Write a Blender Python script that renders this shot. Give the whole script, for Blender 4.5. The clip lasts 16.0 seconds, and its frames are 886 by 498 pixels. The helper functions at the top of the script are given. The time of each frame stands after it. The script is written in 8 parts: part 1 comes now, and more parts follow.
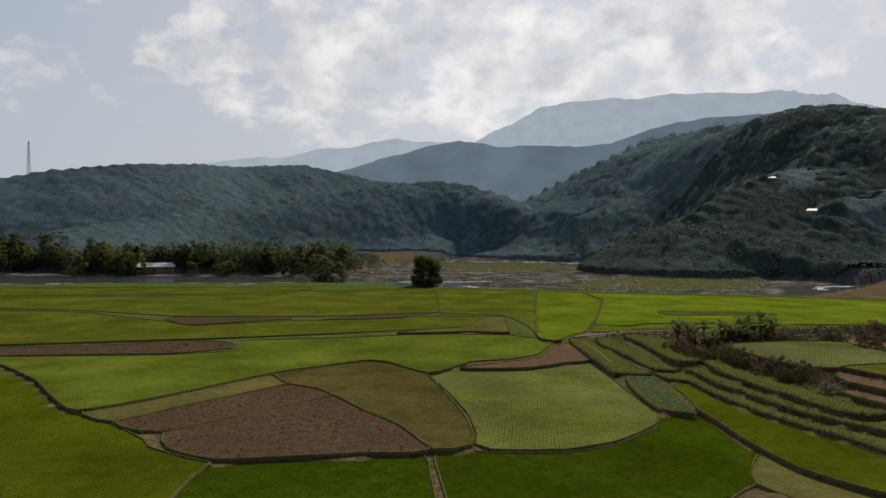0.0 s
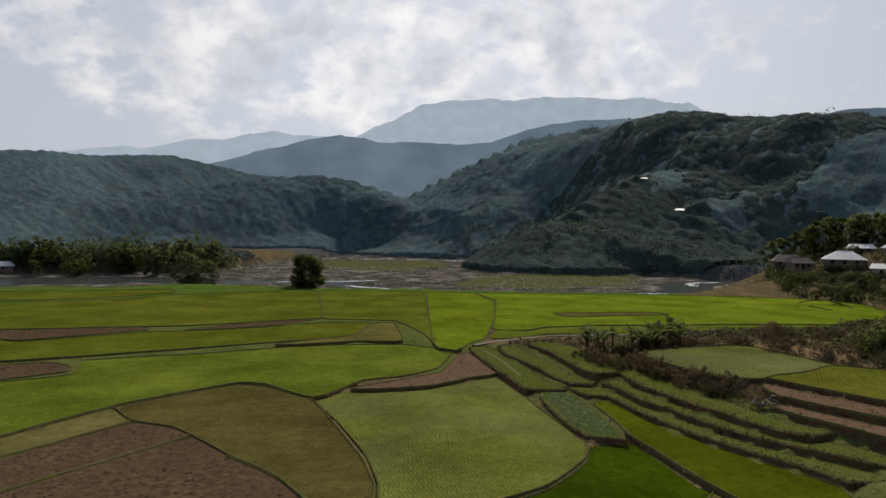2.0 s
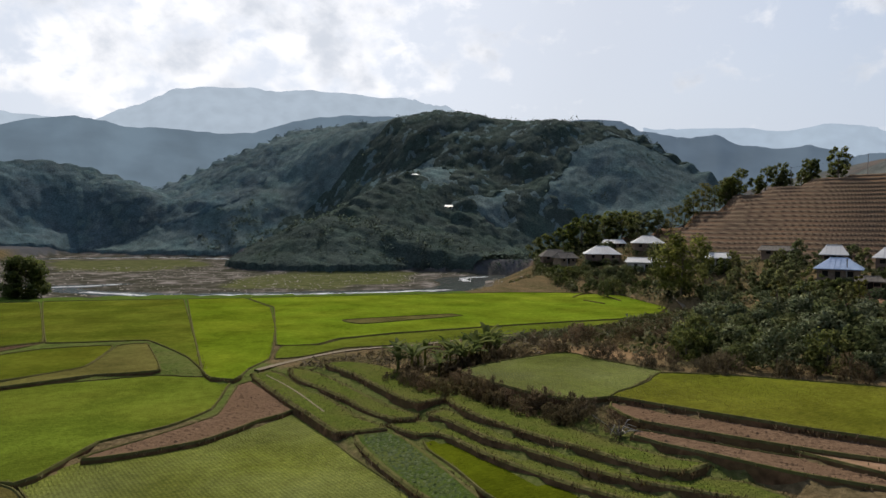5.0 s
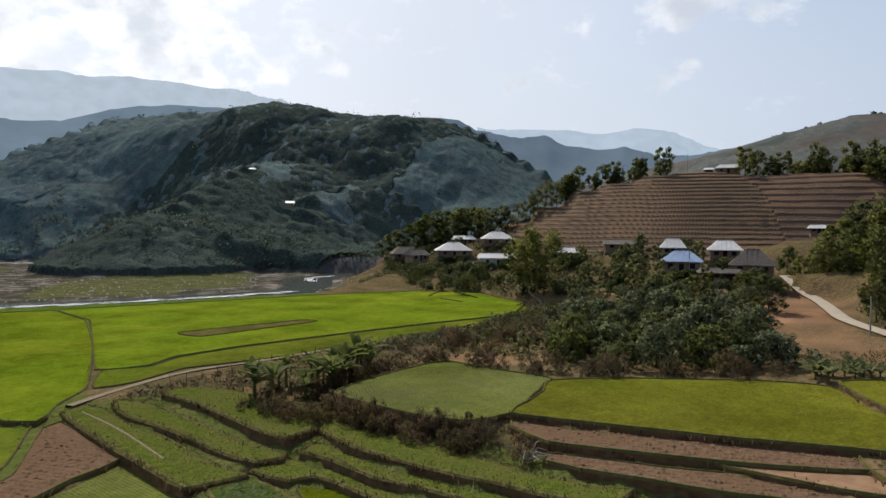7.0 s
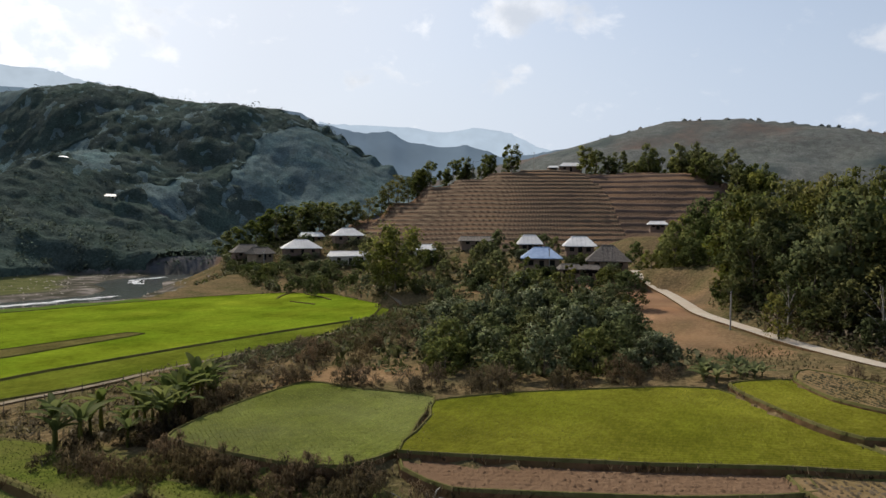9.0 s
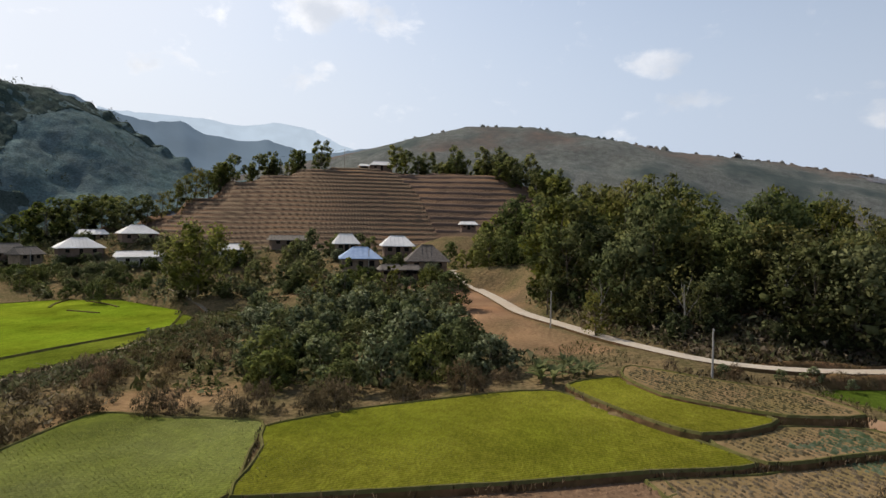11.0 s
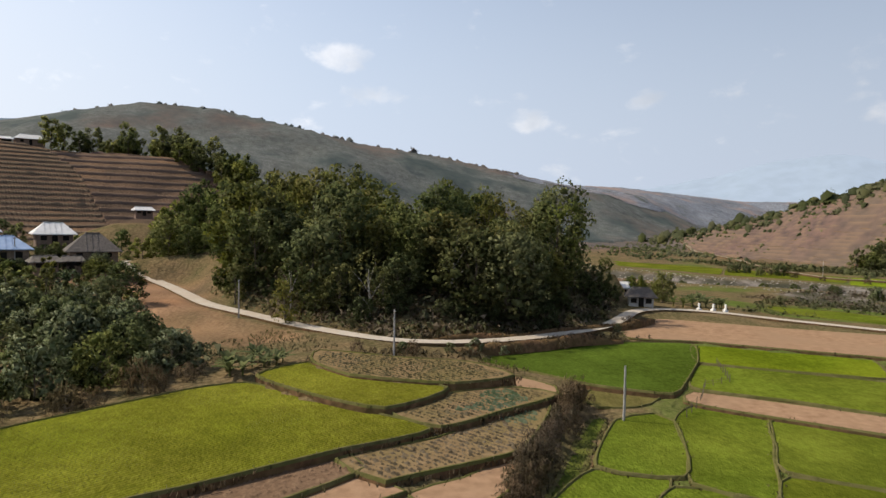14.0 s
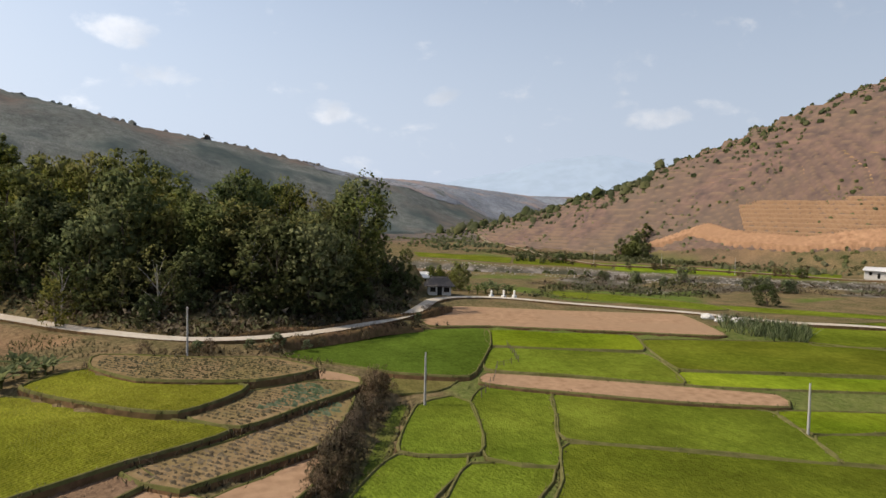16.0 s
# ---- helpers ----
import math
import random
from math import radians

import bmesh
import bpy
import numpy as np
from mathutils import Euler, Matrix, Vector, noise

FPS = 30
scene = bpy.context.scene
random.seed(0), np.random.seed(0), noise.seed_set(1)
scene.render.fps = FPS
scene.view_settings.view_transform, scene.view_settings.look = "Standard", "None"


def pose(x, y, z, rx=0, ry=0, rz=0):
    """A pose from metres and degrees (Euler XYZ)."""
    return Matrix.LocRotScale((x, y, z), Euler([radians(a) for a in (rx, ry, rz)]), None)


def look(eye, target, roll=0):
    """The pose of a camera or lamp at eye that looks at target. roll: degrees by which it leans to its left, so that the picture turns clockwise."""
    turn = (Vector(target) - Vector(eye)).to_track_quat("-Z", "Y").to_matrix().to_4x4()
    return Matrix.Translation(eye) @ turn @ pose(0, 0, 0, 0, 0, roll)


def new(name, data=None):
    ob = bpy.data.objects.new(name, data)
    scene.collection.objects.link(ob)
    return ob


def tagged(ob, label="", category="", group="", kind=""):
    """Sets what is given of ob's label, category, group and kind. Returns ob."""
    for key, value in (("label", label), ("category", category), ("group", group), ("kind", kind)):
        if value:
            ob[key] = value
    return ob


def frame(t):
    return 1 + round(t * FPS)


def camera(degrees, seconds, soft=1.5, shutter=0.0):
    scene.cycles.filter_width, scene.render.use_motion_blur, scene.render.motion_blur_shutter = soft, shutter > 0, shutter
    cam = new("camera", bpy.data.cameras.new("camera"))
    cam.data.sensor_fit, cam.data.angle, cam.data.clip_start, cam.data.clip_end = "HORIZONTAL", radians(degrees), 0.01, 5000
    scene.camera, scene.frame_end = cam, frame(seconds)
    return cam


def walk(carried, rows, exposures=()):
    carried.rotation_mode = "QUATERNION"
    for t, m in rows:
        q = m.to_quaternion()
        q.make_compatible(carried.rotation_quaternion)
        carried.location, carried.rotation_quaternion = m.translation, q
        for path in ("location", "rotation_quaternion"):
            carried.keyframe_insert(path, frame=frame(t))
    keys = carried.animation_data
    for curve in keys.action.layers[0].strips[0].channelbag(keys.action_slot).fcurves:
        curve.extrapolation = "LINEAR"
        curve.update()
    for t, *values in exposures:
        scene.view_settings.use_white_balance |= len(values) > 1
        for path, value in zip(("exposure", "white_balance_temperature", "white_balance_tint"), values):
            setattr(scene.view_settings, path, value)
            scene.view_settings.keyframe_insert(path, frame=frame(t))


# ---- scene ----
cam = camera(68.1, 16.0)
PATH = [
    (0, look((-1.069, -0.096, 17.910), (-1.0540, 1.9033, 17.8622), 0.31)),
    (0.5, look((-1.285, 2.970, 17.959), (-1.2184, 4.9684, 17.9098), 0.44)),
    (1, look((-1.535, 5.976, 18.013), (-1.3715, 7.9688, 17.9612), 0.53)),
    (1.5, look((-1.754, 8.949, 18.067), (-1.4842, 10.9301, 18.0138), 0.60)),
    (2, look((-1.892, 11.904, 18.121), (-1.5159, 13.8678, 18.0654), 0.65)),
    (2.5, look((-1.915, 14.845, 18.171), (-1.4397, 16.7872, 18.1141), 0.69)),
    (3, look((-1.806, 17.765, 18.217), (-1.2295, 19.6790, 18.1582), 0.71)),
    (3.5, look((-1.564, 20.643, 18.256), (-0.8891, 22.5248, 18.1968), 0.73)),
    (4, look((-1.203, 23.449, 18.289), (-0.4309, 25.2928, 18.2290), 0.74)),
    (4.5, look((-0.756, 26.140, 18.316), (0.1196, 27.9372, 18.2546), 0.74)),
    (5, look((-0.269, 28.662, 18.335), (0.7652, 30.3727, 18.2735), 0.75)),
    (5.2, look((-0.077, 29.609, 18.340), (1.0248, 31.2771, 18.2792), 0.76)),
    (7.3, look((3.164, 39.284, 18.351), (4.6221, 40.6516, 18.2820), 0.21)),
    (7.5, look((3.676, 40.115, 18.350), (5.1656, 41.4481, 18.2799), 0.21)),
    (8, look((5.082, 42.196, 18.348), (6.6477, 43.4379, 18.2757), 0.22)),
    (8.5, look((6.666, 44.283, 18.349), (8.3051, 45.4262, 18.2751), 0.23)),
    (8.7, look((7.349, 45.120, 18.352), (9.0152, 46.2235, 18.2765), 0.23)),
    (10.8, look((11.947, 51.170, 18.353), (13.8703, 51.7124, 18.2800), 0.84)),
    (11, look((12.017, 51.260, 18.343), (13.9545, 51.7487, 18.2686), 0.89)),
    (11.5, look((12.047, 51.300, 18.343), (14.0164, 51.6371, 18.2650), 1.00)),
    (12, look((12.047, 51.300, 18.343), (14.0365, 51.4832, 18.2616), 1.11)),
    (12.5, look((12.047, 51.300, 18.343), (14.0447, 51.3252, 18.2584), 1.20)),
    (13, look((12.047, 51.300, 18.343), (14.0405, 51.1704, 18.2553), 1.29)),
    (13.5, look((12.047, 51.300, 18.343), (14.0242, 51.0157, 18.2524), 1.38)),
    (14, look((12.047, 51.300, 18.343), (13.9963, 50.8642, 18.2496), 1.45)),
    (14.5, look((12.047, 51.300, 18.343), (13.9584, 50.7202, 18.2472), 1.52)),
    (15, look((12.047, 51.300, 18.343), (13.9053, 50.5679, 18.2449), 1.59)),
    (15.5, look((12.047, 51.300, 18.343), (13.8450, 50.4306, 18.2429), 1.66)),
    (16, look((12.047, 51.300, 18.343), (13.7805, 50.3083, 18.2412), 1.72)),
]
EXPOSURES = [(0.0, -0.5, 6550, 12), (2.5, -0.42, 6400, 12), (5.0, -0.15, 6350, 12), (8.5, 0.03, 6400, 11), (11.0, 0.14, 6550, 12), (16.0, 0.35, 6600, 12)]
walk(cam, PATH, EXPOSURES)

# ---- world and sun ----
SUN_AZ, SUN_EL = radians(25), radians(47)
TO_SUN = Vector((math.sin(SUN_AZ) * math.cos(SUN_EL), math.cos(SUN_AZ) * math.cos(SUN_EL), math.sin(SUN_EL)))


# clouds: bearing, elevation, half width, half height in degrees, density
CLOUDS = [
    (4, 19, 36, 14, 0.24), (-10, 14, 18, 8, 0.25), (6, 13, 15, 6.5, 0.30), (20, 15, 11, 8, 0.32), (-34, 11, 12, 4, 0.12), (14, 25, 44, 12, 0.26),
    (33.1, 15.4, 4.2, 2.6, 0.24), (36.4, 13.2, 1.8, 1.6, 0.18), (33, 20, 12, 5, 0.10), (-23.5, 13.4, 1.8, 1.3, 0.2),
    (66.5, 17.8, 8.5, 2.6, 0.27), (63.5, 12.4, 3.4, 1.7, 0.19), (53.3, 14.8, 2.6, 2.2, 0.10), (50, 19, 5, 2.0, 0.14),
    (92.8, 13.5, 4.2, 2.0, 0.21), (96.2, 10.0, 6.0, 1.5, 0.17), (110.4, 8.5, 3.3, 1.2, 0.25), (119.2, 9.8, 2.4, 1.6, 0.19), (138.6, 8.9, 5.6, 1.6, 0.20), (128, 8, 3, 1.0, 0.10),
]


def make_world():
    w = bpy.data.worlds.new("sky")
    w.use_nodes = True
    scene.world = w
    n, l = w.node_tree.nodes, w.node_tree.links
    n.clear()
    out, bg = n.new("ShaderNodeOutputWorld"), n.new("ShaderNodeBackground")
    sky = n.new("ShaderNodeTexSky")
    sky.sky_type, sky.sun_disc = "NISHITA", False
    sky.sun_elevation, sky.sun_rotation = SUN_EL, SUN_AZ
    sky.air_density, sky.dust_density, sky.ozone_density = 1.2, 2.5, 1.5
    tc = n.new("ShaderNodeTexCoord")
    sep = n.new("ShaderNodeSeparateXYZ")
    l.new(tc.outputs["Generated"], sep.inputs[0])

    def math_node(op, a, b=None, clamp=False):
        m = n.new("ShaderNodeMath")
        m.operation, m.use_clamp = op, clamp
        for i, v in enumerate((a, b)):
            if v is None:
                continue
            if isinstance(v, (int, float)):
                m.inputs[i].default_value = v
            else:
                l.new(v, m.inputs[i])
        return m.outputs[0]

    def remap(v, a, b, c, d):
        m = n.new("ShaderNodeMapRange")
        m.interpolation_type = "SMOOTHSTEP"
        l.new(v, m.inputs[0])
        for i, k in enumerate((a, b, c, d)):
            m.inputs[i + 1].default_value = k
        return m.outputs[0]

    # nearness to the sun's quarter of the sky
    dot = n.new("ShaderNodeVectorMath")
    dot.operation = "DOT_PRODUCT"
    l.new(tc.outputs["Generated"], dot.inputs[0])
    low = Vector((math.sin(radians(14)), math.cos(radians(16)), 0.28)).normalized()
    dot.inputs[1].default_value = low
    near = remap(dot.outputs["Value"], 0.15, 1.0, 0.0, 1.0)
    # bearing and elevation, on which the clouds are laid
    bearing = math_node("ARCTAN2", sep.outputs["X"], sep.outputs["Y"])
    rise = math_node("ARCSINE", sep.outputs["Z"])

    def cloud_noise(scale, detail, rough, stretch, du=0.0, dv=0.0, warp=0.0):
        at = n.new("ShaderNodeCombineXYZ")
        l.new(math_node("ADD", bearing, du), at.inputs[0])
        l.new(math_node("MULTIPLY", math_node("ADD", rise, dv), stretch), at.inputs[1])
        t = n.new("ShaderNodeTexNoise")
        t.inputs["Scale"].default_value, t.inputs["Detail"].default_value = scale, detail
        t.inputs["Roughness"].default_value, t.inputs["Distortion"].default_value = rough, warp
        l.new(at.outputs[0], t.inputs["Vector"])
        return t.outputs["Fac"]

    mass = None
    for az, el, rx, ry, amp in CLOUDS:
        u = math_node("MULTIPLY", math_node("SUBTRACT", bearing, radians(az)), 1 / radians(rx))
        v = math_node("MULTIPLY", math_node("SUBTRACT", rise, radians(el)), 1 / radians(ry))
        d2 = math_node("ADD", math_node("MULTIPLY", u, u), math_node("MULTIPLY", v, v))
        bump = math_node("MULTIPLY", math_node("SUBTRACT", 1.0, d2, True), amp)
        mass = bump if mass is None else math_node("MAXIMUM", mass, bump)
    puffs = cloud_noise(13.0, 12.0, 0.58, 1.5, 0.37, 0.11, 0.2)
    total = math_node("ADD", puffs, mass)
    cover = remap(total, 0.58, 0.82, 0.0, 1.0)
    # thin rims are bright, thick hearts grey
    thick = math_node("ADD", math_node("MULTIPLY", cloud_noise(9.0, 10.0, 0.55, 1.2, 1.7, 0.6), 0.75), math_node("MULTIPLY", total, 0.32))
    shade = remap(thick, 0.50, 0.76, 1.0, 0.0)
    lit = n.new("ShaderNodeMix")
    lit.data_type = "RGBA"
    l.new(shade, lit.inputs["Factor"])
    lit.inputs["A"].default_value = (0.66, 0.70, 0.75, 1)
    lit.inputs["B"].default_value = (1.20, 1.18, 1.15, 1)
    # clear sky with a pale haze at the horizon
    clear = n.new("ShaderNodeMix")
    clear.data_type = "RGBA"
    hz = math_node("MAXIMUM", remap(sep.outputs["Z"], -0.05, 0.75, 1.0, 0.0), math_node("MULTIPLY", near, 0.9))
    l.new(hz, clear.inputs["Factor"])
    boost = n.new("ShaderNodeVectorMath")
    boost.operation = "SCALE"
    l.new(sky.outputs[0], boost.inputs[0])
    boost.inputs["Scale"].default_value = 0.125
    l.new(boost.outputs[0], clear.inputs["A"])
    pale = n.new("ShaderNodeMix")
    pale.data_type = "RGBA"
    l.new(near, pale.inputs["Factor"])
    pale.inputs["A"].default_value, pale.inputs["B"].default_value = (0.60, 0.70, 0.85, 1), (0.73, 0.78, 0.85, 1)
    l.new(pale.outputs["Result"], clear.inputs["B"])
    mix = n.new("ShaderNodeMix")
    mix.data_type = "RGBA"
    l.new(math_node("MULTIPLY", cover, remap(bearing, radians(35), radians(95), 0.92, 0.5)), mix.inputs["Factor"])
    l.new(clear.outputs["Result"], mix.inputs["A"])
    l.new(lit.outputs["Result"], mix.inputs["B"])
    glow = n.new("ShaderNodeVectorMath")
    glow.operation = "SCALE"
    l.new(mix.outputs["Result"], glow.inputs[0])
    l.new(math_node("ADD", remap(dot.outputs["Value"], -0.9, 1.0, 0.66, 1.0), remap(dot.outputs["Value"], 0.86, 1.0, 0.0, 0.13)), glow.inputs["Scale"])
    l.new(glow.outputs[0], bg.inputs["Color"])
    bg.inputs["Strength"].default_value = 1.0
    l.new(bg.outputs[0], out.inputs[0])


make_world()
sun = new("sun", bpy.data.lights.new("sun", "SUN"))
sun.data.energy, sun.data.angle, sun.data.color = 3.9, radians(0.6), (1.0, 0.91, 0.77)
sun.matrix_world = look((0, 0, 500), Vector((0, 0, 500)) - TO_SUN)


# ---- materials ----
def material(name, colors, scale=1.0, rough=0.9, bump=0.3, bump_scale=None, big=0.08, stretch=None, spec=0.1, per_object=0.0, metal=0.0, detail=6.0):
    """Noise between three colours at two scales, with fine relief."""
    m = bpy.data.materials.new(name)
    m.use_nodes = True
    n, l = m.node_tree.nodes, m.node_tree.links
    b = n["Principled BSDF"]
    b.inputs["Roughness"].default_value, b.inputs["Specular IOR Level"].default_value = rough, spec
    b.inputs["Metallic"].default_value = metal
    geo = n.new("ShaderNodeNewGeometry")
    mp = n.new("ShaderNodeMapping")
    l.new(geo.outputs["Position"], mp.inputs[0])
    if stretch:
        mp.inputs["Rotation"].default_value = (0, 0, radians(stretch[0]))
        mp.inputs["Scale"].default_value = (stretch[1], stretch[2], 1)
    fine, wide = n.new("ShaderNodeTexNoise"), n.new("ShaderNodeTexNoise")
    fine.inputs["Scale"].default_value, fine.inputs["Detail"].default_value = scale, detail
    wide.inputs["Scale"].default_value, wide.inputs["Detail"].default_value = big, 4.0
    l.new(mp.outputs[0], fine.inputs["Vector"])
    l.new(geo.outputs["Position"], wide.inputs["Vector"])
    ramp = n.new("ShaderNodeValToRGB")
    els = ramp.color_ramp.elements
    els[0].position, els[1].position = 0.3, 0.7
    els[0].color, els[1].color = (*colors[0], 1), (*colors[1], 1)
    l.new(fine.outputs["Fac"], ramp.inputs[0])
    mix = n.new("ShaderNodeMix")
    mix.data_type = "RGBA"
    span = n.new("ShaderNodeMapRange")
    l.new(wide.outputs["Fac"], span.inputs[0])
    span.inputs[1].default_value, span.inputs[2].default_value = 0.4, 0.68
    l.new(span.outputs[0], mix.inputs["Factor"])
    l.new(ramp.outputs[0], mix.inputs["A"])
    mix.inputs["B"].default_value = (*colors[2 if len(colors) > 2 else 1], 1)
    col = mix.outputs["Result"]
    if per_object:
        info, hsv = n.new("ShaderNodeObjectInfo"), n.new("ShaderNodeHueSaturation")
        r = n.new("ShaderNodeMapRange")
        l.new(info.outputs["Random"], r.inputs[0])
        r.inputs[3].default_value, r.inputs[4].default_value = 1 - per_object, 1 + per_object
        l.new(r.outputs[0], hsv.inputs["Value"])
        h = n.new("ShaderNodeMapRange")
        l.new(info.outputs["Random"], h.inputs[0])
        h.inputs[3].default_value, h.inputs[4].default_value = 0.5 - per_object * 0.08, 0.5 + per_object * 0.06
        l.new(h.outputs[0], hsv.inputs["Hue"])
        l.new(col, hsv.inputs["Color"])
        col = hsv.outputs[0]
    l.new(col, b.inputs["Base Color"])
    if bump:
        bn = n.new("ShaderNodeBump")
        bn.inputs["Strength"].default_value = bump
        if bump_scale:
            fb = n.new("ShaderNodeTexNoise")
            fb.inputs["Scale"].default_value, fb.inputs["Detail"].default_value = bump_scale, 5.0
            l.new(mp.outputs[0], fb.inputs["Vector"])
            l.new(fb.outputs["Fac"], bn.inputs["Height"])
        else:
            l.new(fine.outputs["Fac"], bn.inputs["Height"])
        bn.inputs["Distance"].default_value = 0.2
        l.new(bn.outputs[0], b.inputs["Normal"])
    return m


def leaf_material(name, a, b2, c, see_through=0.25, rough=0.55):
    """Foliage that differs leaf by leaf and lets some light through."""
    m = bpy.data.materials.new(name)
    m.use_nodes = True
    n, l = m.node_tree.nodes, m.node_tree.links
    b = n["Principled BSDF"]
    out = n["Material Output"]
    geo = n.new("ShaderNodeNewGeometry")
    info = n.new("ShaderNodeObjectInfo")
    ramp = n.new("ShaderNodeValToRGB")
    els = ramp.color_ramp.elements
    els[0].color, els[1].color = (*a, 1), (*c, 1)
    mid = els.new(0.55)
    mid.color = (*b2, 1)
    l.new(geo.outputs["Random Per Island"], ramp.inputs[0])
    hsv = n.new("ShaderNodeHueSaturation")
    r = n.new("ShaderNodeMapRange")
    l.new(info.outputs["Random"], r.inputs[0])
    r.inputs[3].default_value, r.inputs[4].default_value = 0.72, 1.3
    h = n.new("ShaderNodeMapRange")
    l.new(info.outputs["Random"], h.inputs[0])
    h.inputs[3].default_value, h.inputs[4].default_value = 0.515, 0.478
    l.new(r.outputs[0], hsv.inputs["Value"])
    l.new(h.outputs[0], hsv.inputs["Hue"])
    wide = n.new("ShaderNodeTexNoise")
    wide.inputs["Scale"].default_value = 0.05
    l.new(geo.outputs["Position"], wide.inputs["Vector"])
    sat = n.new("ShaderNodeMapRange")
    l.new(wide.outputs["Fac"], sat.inputs[0])
    sat.inputs[1].default_value, sat.inputs[2].default_value = 0.35, 0.65
    sat.inputs[3].default_value, sat.inputs[4].default_value = 0.8, 1.1
    l.new(sat.outputs[0], hsv.inputs["Saturation"])
    l.new(ramp.outputs[0], hsv.inputs["Color"])
    l.new(hsv.outputs[0], b.inputs["Base Color"])
    b.inputs["Roughness"].default_value, b.inputs["Specular IOR Level"].default_value = rough, 0.03
    tr = n.new("ShaderNodeBsdfTranslucent")
    l.new(hsv.outputs[0], tr.inputs["Color"])
    mx = n.new("ShaderNodeMixShader")
    mx.inputs[0].default_value = see_through
    l.new(b.outputs[0], mx.inputs[1])
    l.new(tr.outputs[0], mx.inputs[2])
    l.new(mx.outputs[0], out.inputs["Surface"])
    return m


def forest_material(name, low, mid, high):
    """Distant canopy: crowns that differ in tint, mottled by noise from fine to wide."""
    m = leaf_material(name, low, mid, high, 0.2, 1.0)
    n, l = m.node_tree.nodes, m.node_tree.links
    b = n["Principled BSDF"]
    old = b.inputs["Base Color"].links[0].from_socket
    geo = n.new("ShaderNodeNewGeometry")
    col = old
    # fine mottling, then stands of lighter and darker trees
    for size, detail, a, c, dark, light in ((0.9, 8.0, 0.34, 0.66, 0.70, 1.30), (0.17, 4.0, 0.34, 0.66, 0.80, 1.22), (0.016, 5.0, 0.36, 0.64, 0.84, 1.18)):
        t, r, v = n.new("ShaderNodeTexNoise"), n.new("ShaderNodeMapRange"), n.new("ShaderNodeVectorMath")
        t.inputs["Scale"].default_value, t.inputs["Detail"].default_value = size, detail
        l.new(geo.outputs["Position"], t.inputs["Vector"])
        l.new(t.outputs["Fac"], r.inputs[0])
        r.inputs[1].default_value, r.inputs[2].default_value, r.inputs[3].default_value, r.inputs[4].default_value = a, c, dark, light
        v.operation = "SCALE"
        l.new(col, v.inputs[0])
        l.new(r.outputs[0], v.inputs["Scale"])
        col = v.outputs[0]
        if size > 0.5:
            bn = n.new("ShaderNodeBump")
            bn.inputs["Strength"].default_value, bn.inputs["Distance"].default_value = 0.7, 1.2
            l.new(t.outputs["Fac"], bn.inputs["Height"])
            l.new(bn.outputs[0], b.inputs["Normal"])
    l.new(col, b.inputs["Base Color"])
    return m


